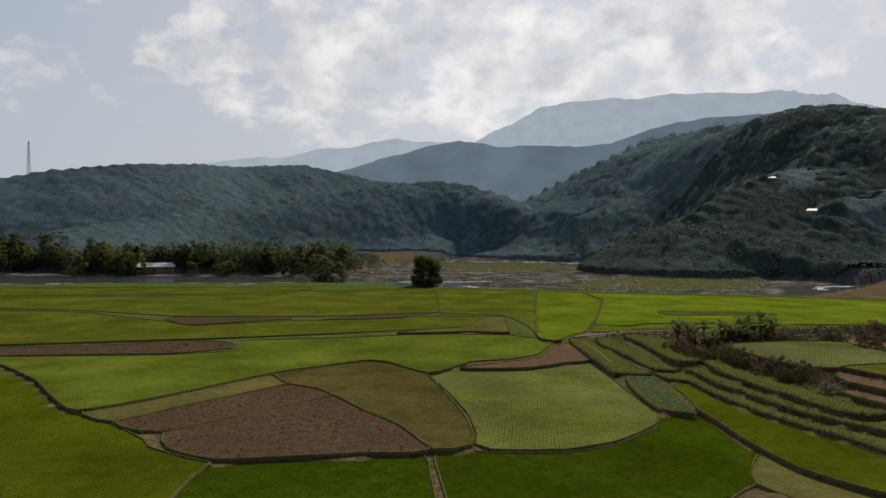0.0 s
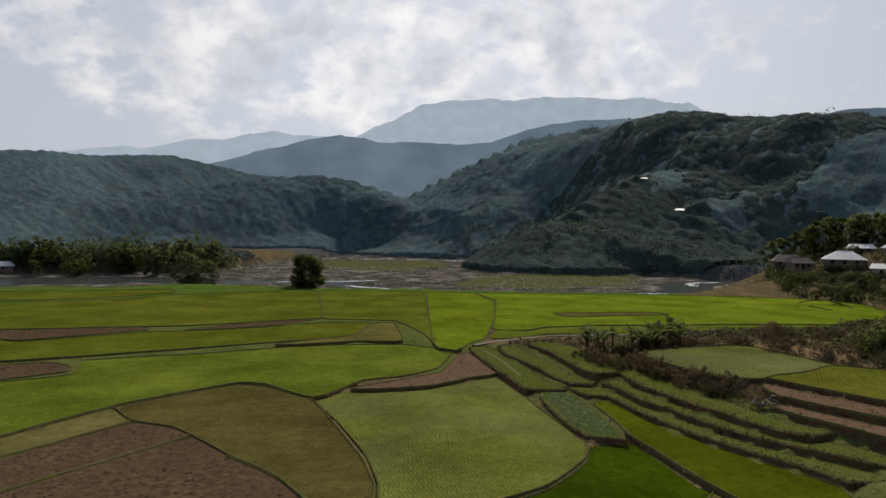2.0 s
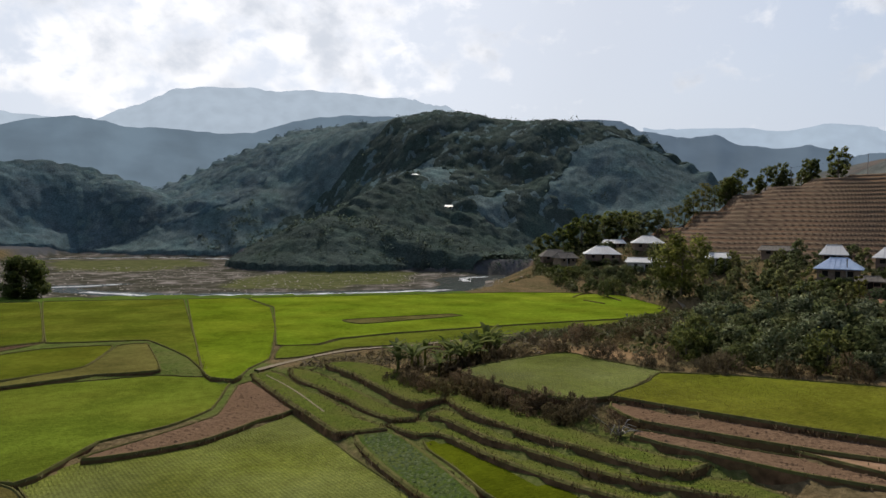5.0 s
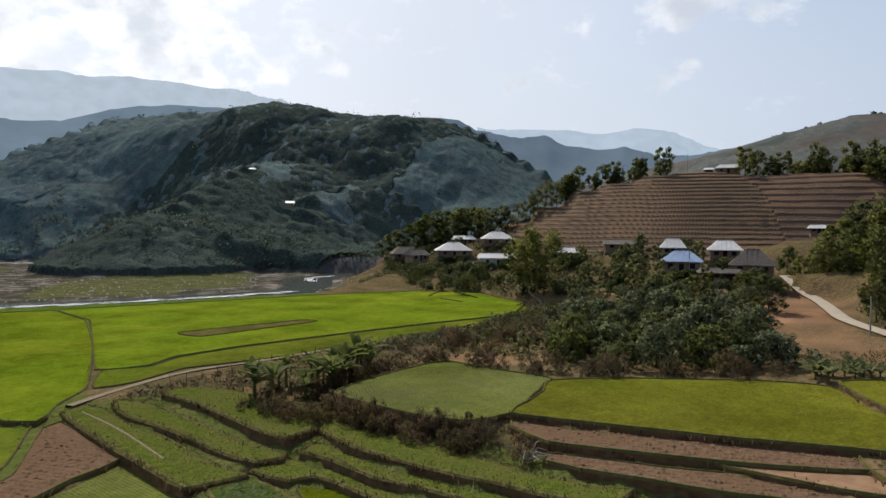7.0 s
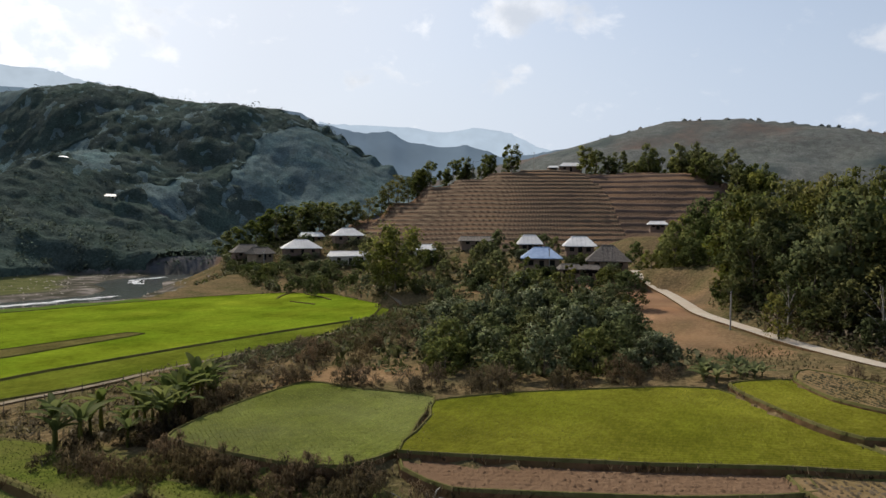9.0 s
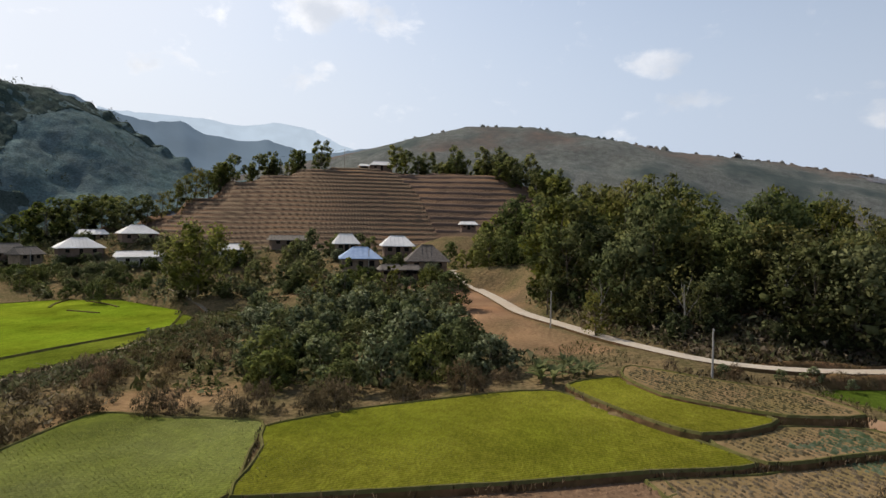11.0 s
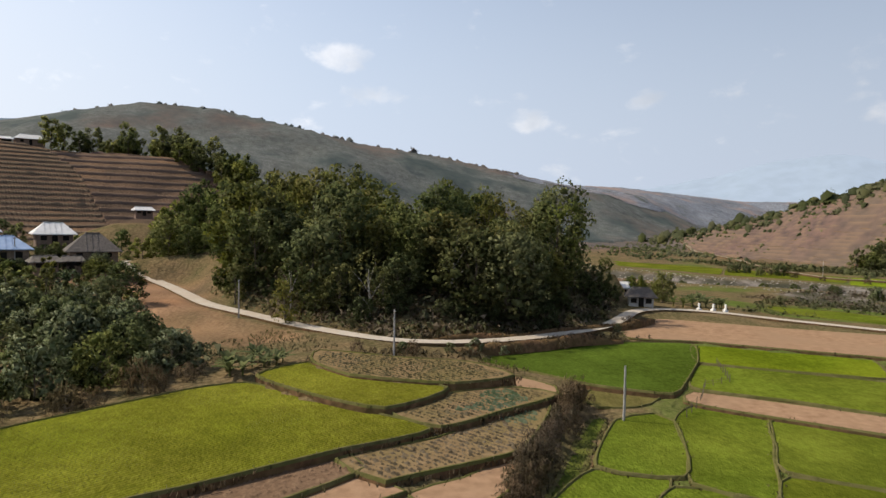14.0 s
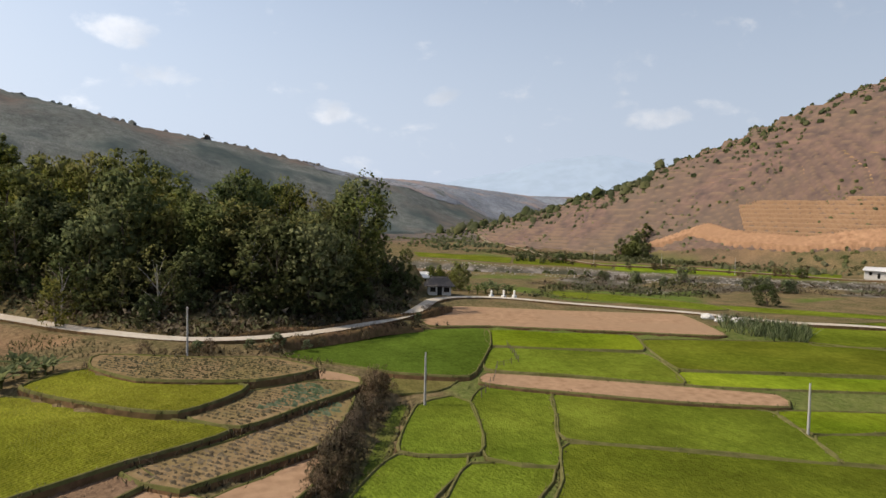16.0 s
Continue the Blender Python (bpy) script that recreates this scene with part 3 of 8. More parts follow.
plot("olive", 0.0, (-58.6, 86.2), (-49.2, 78.1), (-42.5, 70.2), (-36.2, 63.7), (-31.1, 60.5), (-26.2, 55.9), (-25.1, 54.2), (-20.9, 51.5), (-18.7, 50.5), (-19.1, 47.5), (-19, 43.7), (-17, 22), (-75, 22), (-75, 66))
plot("dark", -0.2, (-19, 44.2), (-19.2, 47.9), (-18.6, 50.8), (-13.4, 51.8), (-7.2, 52.7), (-2.2, 53), (-1.6, 48.7), (-1.2, 44.3), (0, 25), (-17, 25))
plot("dark", -0.2, (-0.4, 44.3), (-0.9, 48.7), (-1.1, 53.6), (1.8, 54), (3.4, 53.5), (9.5, 53.5), (14.3, 55.7), (19.4, 60.7), (21.3, 64.5), (24.8, 64.9), (25.5, 59), (26.2, 54.1), (23.4, 48.9), (21.9, 46.7), (19.2, 44.4), (14, 30), (0.5, 30))
plot("plough", 0.15, (-25.2, 57.5), (-12.3, 70.7), (-8.6, 65.1), (-4.9, 60.3), (-1.7, 53.2), (-7.1, 52.5), (-18.4, 50.9), (-22.9, 53.3))
plot("plough", 0.15, (-31.1, 60.7), (-27.7, 65.1), (-18.4, 75.9), (-14.7, 73.8), (-12.7, 71.2), (-25.5, 58), (-27.8, 58.3))
plot("straw", 0.15, (-36.3, 64.8), (-30, 70.5), (-21.8, 81.3), (-19.5, 77.9), (-18.7, 76.5), (-27.9, 65.5), (-31.3, 60.9))
plot("fallow", 0.2, (-21.2, 81.8), (-10.7, 89.6), (-7.5, 88.1), (-2.4, 81.5), (-0.2, 72), (1.6, 63), (2.1, 57.1), (1.7, 54.4), (0.2, 53.3), (-1.3, 53.2), (-4.8, 60.5), (-8.5, 65.3), (-12.3, 71), (-14.7, 74.1), (-18.4, 76.3))
plot("seedling", -0.08, (-2.1, 83.3), (1.3, 86.8), (10.7, 86.7), (20, 91.4), (20.7, 87.6), (20.6, 76.3), (21, 64.7), (19.4, 61.2), (14.5, 56.3), (9.6, 54.1), (3.5, 54), (2.2, 55.3), (2.5, 58.4), (2, 64.9), (0.2, 73.6))
plot("bright", 0.3, (-71.3, 88.2), (-58.6, 86.2), (-48.6, 77.4), (-42.1, 69.7), (-36.4, 64.2), (-30, 70.6), (-21.6, 82), (-10.8, 90.3), (-7.6, 89.1), (-2.3, 82.3), (1.3, 86.6), (3.3, 89.3), (8.9, 91.1), (13.4, 95), (17, 103.8), (18.6, 107.7), (13.9, 110.5), (11.2, 112.9), (-2.5, 113.8), (-17.5, 109.1), (-32.1, 105.9), (-31, 97.2), (-39.3, 93.4), (-62.2, 91.6), (-73.8, 91.4))
plot("plough", 0.35, (-77, 95.4), (-66.4, 98), (-36.8, 104.9), (-33.2, 102.8), (-32, 98.8), (-39.7, 94.5), (-62.6, 92.2), (-74.2, 92))
plot("green", 0.6, (-118.2, 139.9), (-96.2, 142.8), (-76.1, 139.5), (-53.7, 126), (-46.3, 120.8), (-29.3, 128.4), (-23.8, 128.6), (-10.7, 131.6), (-1, 136.4), (7.8, 134.9), (3.2, 120.1), (-8.5, 115.6), (-33.9, 107.4), (-67.4, 99.5), (-82.1, 96.7))
plot("plough", 0.65, (-54.9, 128.9), (-54.1, 132.4), (-31.7, 134), (-30.3, 130.5), (-46.8, 121.9))
plot("plough", 0.65, (-23.8, 129.9), (-11.2, 139.5), (-1, 141.9), (-10.8, 133))
plot("bright", 0.7, (-138.5, 164.2), (-114.1, 169.7), (-59.7, 177), (-37.9, 190.1), (-12, 202.5), (-1.9, 200.8), (-1, 142.5), (-24.9, 134.8), (-54.6, 133.7), (-77.8, 142.6), (-98.4, 146.1), (-123.4, 146.2))
plot("green", 0.7, (-162.3, 192.7), (-133.1, 198.4), (-68.8, 204.2), (-43.1, 207.9), (-39, 195.7), (-61.3, 181.9), (-117, 174.2), (-143.2, 169.8))
plot("bright", 0.7, (-1, 201), (14, 198), (27.5, 194), (16.1, 113), (15.8, 121.3), (12.9, 137.1), (-0.4, 141.5))
plot("lime", 0.7, (28.5, 193.7), (41, 190.5), (41.3, 170), (34, 142), (28.5, 125), (25, 115), (21, 110), (18, 105), (16, 107), (16, 113))
plot("lime", 0.7, (42.2, 170), (42.4, 190.2), (64, 186), (94, 180), (112, 176), (128, 167), (134, 156.2), (123, 131.7), (105.9, 121.7), (85.3, 124.3), (71.3, 125.5), (49.8, 126.7), (39.3, 125.7), (34.4, 122.5), (28.9, 124.2))
plot("bright", 0.7, (25.8, 114.4), (29.5, 123.2), (34.6, 121.6), (39.5, 124.8), (49.8, 125.8), (71, 124.6), (85, 123.3), (105, 120.8), (119, 128.4), (116.5, 124.4), (101, 114.8), (85, 114.8), (66, 115.4), (47, 115.9), (37, 117.6), (30, 114.4))
plot("straw", 0.74, (47.7, 144.5), (58.5, 144.3), (71.2, 143.2), (72.0, 140.2), (58.5, 139.2), (48.8, 138.8))
plot("fallow", 0.65, (3.7, 120.5), (8.7, 134.6), (12.4, 134.7), (11.4, 114.5), (4.5, 115), (-7.9, 113.3))
plot("tilled", 0.28, (2, 85.4), (6.3, 88.1), (13.5, 92.7), (18.2, 103.8), (19.9, 104.9), (20.5, 91.2), (16.4, 89.1), (10.5, 85.6))
plot("grass", 0.7, (20.6, 106.7), (22.9, 107.3), (23.7, 103.4), (23.7, 98.7), (24.4, 93.6), (24.4, 89.1), (24.4, 83.6), (25.2, 80.4), (22.2, 80.9), (21.2, 81.2), (20.9, 87.7), (20.6, 93.8))
plot("leafy", 0.4, (22.5, 80.4), (25.4, 80.0), (25.7, 78.6), (25.6, 75.1), (25.0, 69.7), (24.5, 65.4), (24.2, 63.9), (21.5, 65.3), (21.3, 70.0), (21.5, 74.7))
plot("grass", 1.2, (25.3, 105.6), (27.0, 100.5), (27.4, 94.7), (27.6, 87.9), (28.0, 83.7), (28.9, 81.4), (28.2, 80.6), (26.5, 81.2), (25.6, 85.0), (25.5, 90.2), (24.7, 96.1), (24.1, 101.0))
plot("grass", 2.0, (28.6, 102.9), (30.8, 102.9), (32.7, 100.4), (34.1, 95.7), (33.2, 90.7), (33.9, 84.4), (32.4, 82.7), (29.6, 82.4), (29.2, 87.3), (29.2, 95.9))
plot("olive", 0.3, (27.0, 76.6), (28.3, 76.4), (28.7, 74.8), (28.9, 71.2), (29.3, 68.0), (29.9, 65.0), (30.9, 61.4), (32.2, 57.6), (34.0, 53.6), (34.5, 51.5), (33.4, 48.6), (30.5, 43.5), (26.5, 48.8), (25.6, 55.2), (25.5, 60.8), (25.3, 64.8), (26.0, 69.7), (26.3, 74.5))
plot("grass", 0.8, (25.9, 80.6), (27.3, 80.9), (29.3, 79.9), (30.2, 76.6), (30.3, 72.3), (31.1, 69.0), (31.8, 65.8), (32.4, 62.7), (33.4, 59.6), (36.0, 56.0), (38.0, 53.0), (38.6, 51.6), (37.6, 50.8), (35.1, 51.6), (34.6, 53.9), (32.8, 57.3), (31.4, 61.0), (30.3, 64.7), (29.6, 67.9), (29.2, 71.2), (29.0, 74.8), (28.5, 76.8), (26.9, 77.2))
plot("grass", 1.4, (29.8, 79.9), (31.6, 80.6), (31.8, 77.3), (32.0, 73.1), (32.6, 70.2), (33.2, 67.5), (34.1, 64.6), (34.7, 61.7), (35.8, 58.3), (38.4, 57.6), (40.2, 55.6), (40.4, 52.8), (39.3, 52.0), (38.1, 53.6), (36.2, 56.4), (33.9, 59.9), (32.8, 62.9), (32.2, 65.9), (31.4, 69.0), (30.5, 72.5), (30.4, 76.9))
plot("grass", 2.0, (32.9, 82.3), (34.3, 82.9), (34.9, 79.6), (35.6, 76.1), (36.3, 73.2), (36.7, 70.0), (37.0, 66.4), (37.2, 64.2), (38.4, 59.8), (39.6, 58.2), (37.2, 58.0), (36.0, 59.2), (35.0, 61.9), (34.5, 64.8), (33.6, 67.7), (33.0, 70.4), (32.5, 73.3), (32.2, 77.5))
plot("straw", -0.1, (25.9, 53.4), (27.9, 48.9), (31, 46), (32.4, 43.5), (28.1, 37.8), (22.1, 46.6))
plot("tilled", 3.1, (42.5, 70.2), (47.8, 59.8), (54.1, 48.8), (51.1, 47.1), (46.2, 53.6), (40.5, 65.2))
plot("tilled", 2.5, (39.9, 64.8), (41.6, 61.6), (43.2, 57.8), (46.0, 53.0), (49.0, 47.9), (47.4, 46), (44.5, 48.9), (41.9, 53.5), (40.5, 57.8), (39.0, 61.6), (38.6, 64.2))
plot("yellow", 3.6, (54.2, 74.9), (60.5, 70), (69, 60), (70.8, 55.4), (64.9, 49.9), (60.1, 45.1), (56.3, 41.9), (53.1, 48.5), (48.9, 56.5), (42.8, 70.5), (46.6, 71.7), (50.4, 72.9))
plot("pale", 3.3, (37.2, 86.4), (45.2, 88.9), (54.2, 89.3), (54.8, 83.3), (56, 76.2), (50.2, 73.8), (43.7, 71.2), (39.4, 72.3), (37.8, 76.4))
plot("yellow", 4.1, (71.4, 54.5), (76, 50), (71.3, 45.1), (65.1, 38.8), (60.1, 44.7), (64.7, 50))
plot("veg", 4.4, (75.5, 49.6), (80.4, 48.8), (75.8, 40.4), (73.6, 34.8), (67.6, 32.1), (65.7, 38), (67.3, 42.3), (69.6, 46.5))
plot("veg", 3.7, (60.6, 44.2), (65.1, 38.1), (66.1, 32.5), (63.6, 29.4), (59.6, 35.6), (56.5, 41.2))
plot("veg", 3.2, (52.5, 48.7), (55.5, 41.8), (60, 35.5), (62.2, 30.7), (52.4, 36.8), (49.3, 44.7), (48.7, 46.1))
plot("soil", 2.9, (48.1, 62.1), (52.6, 48.5), (49.3, 46.1), (47.9, 45.1), (46.5, 48.3), (44.7, 59.7))
plot("soil", 2.7, (47.9, 45), (49.7, 41.3), (52.7, 36.7), (50.7, 37.2), (48.1, 38.6), (44.8, 42.5))
plot("mid", 2.6, (81.9, 31.4), (87.3, 22.5), (90.6, 9.9), (88.5, 0.4), (78.7, 6), (69, 14), (66.1, 17), (70.1, 23.1), (75.7, 26.9))
plot("lime", 2.5, (88.8, -0.5), (78.8, -17.3), (69, -9.9), (78.4, 5.9))
plot("bright", 2.4, (77.7, 6.5), (67.8, -8.9), (59.4, -4.7), (55.6, -1.3), (63.3, 7.1), (68.5, 13.3))
plot("soil", 2.3, (67.4, 14), (60.2, 4.7), (49.5, -7.1), (46.5, -4.4), (51.8, 3.8), (60, 12.7), (64.6, 16.6))
plot("green", 2.4, (74.4, -15.4), (70.4, -25.7), (64.5, -36.8), (56.8, -41.2), (51.2, -47.8), (44.8, -32), (48.9, -25.3), (54.8, -15.7), (60.4, -6.4))
plot("lime", 2.3, (59.7, -5.8), (48.3, -24.1), (44.2, -30.6), (41.3, -23.4), (45.2, -17.9), (50.4, -9), (55.6, -1.8))
plot("bright", 2.0, (61.1, 25.3), (62.3, 21.1), (60, 20.6), (53.5, 23.7), (49.2, 26.7), (51.8, 31.5))
plot("bright", 2.0, (60.3, 20.4), (64, 16.2), (59.6, 12.1), (51.1, 18.4), (45, 23.3), (48.3, 26.6), (52.9, 23.9))
plot("bright", 2.0, (59.2, 11.7), (53, 3.9), (46.9, -2.2), (41.6, 1.1), (37, 4.8), (41.5, 10), (48.9, 19.2), (53.3, 16.3))
plot("green", 2.0, (48.1, 19.6), (41, 10.6), (34.9, 3), (32, -0.5), (27.6, 10.6), (37.1, 29.8), (43.1, 24.3))
plot("bright", 1.9, (51.6, 31.8), (49.2, 27.6), (44.6, 32.7), (41.4, 35.5), (43.2, 39.2), (46.7, 37.1))
plot("bright", 1.9, (48.1, 28), (44.9, 23.5), (41.9, 27.1), (38.9, 30.4), (41.2, 35), (44.3, 32))
plot("lime", 2.0, (46.6, -2.8), (42.1, -11.6), (39, -17.8), (36.4, -11.2), (39.1, -5.5), (41.5, 0.3))
plot("bright", 2.0, (41.1, 0.7), (38.7, -4.8), (35.9, -10.2), (32.2, -1), (35.1, 2.5), (36.8, 4.5))
plot("grass", 1.55, (63.6, 26.0), (62.6, 25.4), (59.2, 27.6), (54.9, 30.6), (51.7, 32.6), (49.2, 34.4), (47.4, 36.2), (46.6, 37.8), (48.8, 36.1), (53.5, 33.0), (58.5, 29.8))
plot("straw", 2.1, (70.4, 22.9), (69.0, 20.7), (68.3, 18.0), (66.4, 18.2), (64.9, 19.9), (64.0, 21.8), (64.4, 25.2), (66.8, 26.0))
plot("soil", 2.8, (74.0, 30.4), (72.0, 28.8), (69.1, 27.4), (66.1, 28.2), (63.6, 30.2), (65.4, 31.2), (67.8, 30.9), (71.0, 31.6), (73.6, 33.0))
plot("soil", 2.9, (96.8, 5.9), (107.9, -6.2), (97.3, -21.6), (87.2, -38.1), (70.7, -27.9), (78.4, -15.8), (89, -0.1), (91.7, 7.4))
plot("green", 2.38, (63.0, -35.6), (73.9, -52.8), (67.8, -76.8), (55.4, -48.8))
# green strips beyond the road and the east river
plot("bright", -1.5, (323, -108.9), (290.4, -133.2), (277.6, -139.9), (244.8, -114.8), (289.1, -93.6))
plot("green", -1.48, (273.7, -139.5), (253.2, -157.1), (234.8, -166.6), (211.4, -142.2), (241.6, -115.5))
plot("lime", -1.5, (234.5, -168.7), (212.6, -187.8), (192, -206.2), (173.8, -170.1), (204.1, -138.3))
plot("bright", -1.48, (189.1, -206.8), (178.4, -221), (166.4, -229.2), (150.2, -198.1), (168.6, -173))
plot("bright", 1.0, (135.9, -48.2), (125.8, -59.5), (104.2, -67.9), (98.1, -65.3), (98.6, -59), (113.2, -50.6), (123.9, -44.1))
plot("green", 1.02, (103, -69), (91.7, -79.9), (80.6, -89.6), (77.6, -83.5), (87.1, -72.5), (95.8, -64.8))

# ---- the lie of the land ----
KNOTS = [
    (110, 62, 4.8), (104, 56, 4.6), (93, 48, 4.6), (86, 40, 4.5), (87, 31, 4.5), (90, 20, 4.4),
    (95, 11, 4.3), (105, 1, 4.0), (115, -8, 3.7), (110, -19, 3.4), (98, -30, 3.3), (88, -40, 3.2), (70, -55, 3.0), (60, 95, 3.6), (85, 85, 4.4), (100, 80, 5.0),
]
KNOTS += [(75, 62, 4.2), (88, 62, 4.6), (66, 100, 3.0), (95, 110, 3.5), (112, 128, 2.0), (135, 160, 2.6), (136, 74, 5.0), (128, 71, 5.0), (122, 68, 4.9), (150, 84, 5.6), (143, 79, 5.2), (200, 0, 2.0), (150, 0, 4.0)]
KNOTS += [(-60, 214, 0.2), (0, 205, 0.2), (60, 180, 0.2), (105, 170, 0.3), (150, 200, 2.5), (-150, 210, 0.0), (150, -60, 0.0), (120, -70, 1.0), (90, -90, 0.5), (230, -60, -1.0), (60, -150, 0.0), (167, -68, -0.8), (150, -80, -1.2), (185, -58, -0.6), (200, -50, -0.6), (130, -80, -0.6), (250, -40, 0.0)]
KNOTS += [(0, -60, 0.5), (-60, -40, 0.0), (-150, 60, 0.0), (-200, 180, -0.5), (20, 0, 0.5), (300, 0, 3.0), (320, -120, -1.0), (250, -180, -1.0), (150, -260, 0.0), (0, -220, 1.0), (-220, -150, 1.0)]
KNOTS += [(163, 194, 6.2), (179, 187, 9.6), (160, 171, 6.0), (151, 139, 9.0), (167, 132, 11.6), (150, 109, 11.2), (133, 99, 8.8), (150, 96, 11.2), (139, 87, 9.2), (156, 210, 6.1), (178, 203, 11.0)]
KNOTS += [(130, 90, 8.0), (125, 129, 5.0), (182, 56, 13.0), (190, 91, 15.5), (112, 74, 5.0), (118, 104, 5.2), (105, 100, 4.2), (125, 90, 6.8), (110, 90, 4.8), (175, 20, 8.0)]
BED_NEAR = [(-400, 222), (-200, 224), (-135, 216), (-42, 225), (20, 208), (63, 191), (102, 184), (136, 196), (168, 222)]
BED_FAR = [(215, 290), (190, 318), (165, 345), (140, 375), (128, 420), (122, 480), (120, 560), (90, 612), (20, 615), (-20, 540), (-45, 440), (-60, 378), (-100, 358), (-200, 362), (-400, 380)]
BED = BED_NEAR + BED_FAR
CHANNELS = [
    [(-420, 312, 26), (-140, 312, 25), (-75, 320, 17), (-45, 304, 11), (-14, 306, 8), (10, 308, 7), (26, 314, 4)],
    [(6, 290, 5), (18, 276, 7), (30, 260, 8), (50, 255, 8), (78, 248, 8), (105, 243, 8), (130, 242, 8), (148, 256, 9), (160, 280, 10), (172, 290, 11), (190, 296, 9), (230, 300, 9)],
    [(-70, 520, 10), (2, 540, 11), (27, 536, 11), (55, 545, 11), (86, 527, 10), (117, 495, 8)],
]
EAST_RIVER = [(420, 30), (300, -22), (240, -62), (209, -86), (195, -104), (184, -112), (159, -124), (130, -160), (95, -230), (60, -330)]
EAST_BARS = [(159.7, -60.2), (172.2, -85.2), (170.5, -107.9), (158.4, -120.9), (145.2, -139.7), (136.2, -161.8), (121.9, -184.8), (87.4, -121.5), (97.7, -124.7), (111.5, -107.5), (121.7, -88.4), (135.5, -72.9), (145.7, -62.7)]
EAST_Z = -3.0
RIVER_Z = -5.0
KNOLL_SIDE = [(136, 74), (122, 68), (112, 64), (104, 57), (93, 49), (86, 41), (86.5, 32), (90, 20), (95, 10), (105, 1), (113, -5), (120, -10), (150, -14), (185, 0), (185, 95), (150, 84)]


def ridge(width, crest, power=1.0, rough=0.10, size=60.0, seed=1):
    RIDGES.append((width, crest, power, rough, size, seed))


RIDGES = []
# the wooded hill beyond the river and its two spurs
ridge(190, [(60, 690, 20), (84, 663, 48), (148, 651, 82), (203, 645, 108), (238, 633, 114), (293, 608, 115), (332, 575, 123), (351, 527, 114)], rough=0.24, size=110, seed=3)
ridge(190, [(351, 527, 114), (366, 471, 104), (389, 431, 106), (401, 396, 92), (413, 344, 60), (430, 300, 30)], rough=0.24, size=110, seed=4)
ridge(120, [(334, 500, 80), (263, 453, 64), (212, 425, 54), (166, 403, 35), (136, 383, 15)], rough=0.2, size=60, seed=5)
ridge(90, [(331, 429, 66), (236, 387, 35), (211, 368, 18), (189, 357, 8)], rough=0.2, size=60, seed=6)
# the dark ridge across the river
ridge(150, [(-800, 470, 55), (-450, 490, 58), (-343, 516, 57), (-311, 536, 66), (-270, 580, 76), (-230, 627, 81), (-210, 702, 86), (-162, 792, 97), (-86, 847, 83), (69, 862, 70), (156, 864, 22)], rough=0.24, size=110, seed=7)
# the terraced village hill
ridge(85, [(178, 228, 9), (207, 200, 20), (225, 182, 33), (243, 160, 39), (257, 144, 40), (265, 130, 38.5), (270, 113, 39), (271, 90, 38), (266, 78, 30), (252, 61, 23), (237, 38, 16), (215, 5, 8)], rough=0.03, seed=8)
# the long hill behind it
ridge(300, [(700, 420, 80), (664, 306, 92), (661, 255, 102), (657, 189, 115), (658, 127, 114), (662, 42, 98), (670, 1, 90), (676, -96, 79), (670, -187, 62), (699, -274, 45), (767, -338, 28), (800, -420, 10)], rough=0.14, size=120, seed=9)
# the dry red hill
ridge(135, [(480, -222, 4), (443, -239, 12), (379, -258, 28), (331, -266, 39), (304, -277, 53), (269, -294, 69), (245, -310, 82), (222, -324, 93), (202, -334, 101), (150, -380, 115), (60, -450, 120)], rough=0.08, size=70, seed=10)
# low far rise that closes the valley
ridge(260, [(780, -200, 56), (843, -294, 66), (899, -410, 68), (1020, -600, 66), (1050, -732, 60), (900, -950, 60)], seed=11)
# the wooded knoll by the road
ridge(48, [(150, 62, 11), (128, 42, 12.5), (122, 22, 11.5), (128, 2, 8)], rough=0.05, size=20, seed=12)
# rounded spur before the dark ridge
ridge(88, [(-241, 415, 17), (-215, 480, 26), (-190, 560, 38), (-99, 626, 53), (-45, 646, 64), (-1, 662, 69), (30, 662, 64), (62, 652, 54), (96, 640, 39), (124, 621, 19)], rough=0.2, size=60, seed=15)


def coarse_base():
    xs, ys = np.arange(-420, 700, 6.0), np.arange(-420, 700, 6.0)
    gx, gy = np.meshgrid(xs, ys, indexing="ij")
    num, den = np.zeros(gx.shape), np.zeros(gx.shape)
    spots = list(KNOTS)
    for _, z, poly in FIELDS:
        spots += [(x, y, z) for x, y in poly]
    for x, y, z in spots:
        w = 1.0 / ((gx - x) ** 2 + (gy - y) ** 2 + 9.0) ** 1.6
        num, den = num + w * z, den + w
    return num / den


BASE = coarse_base()


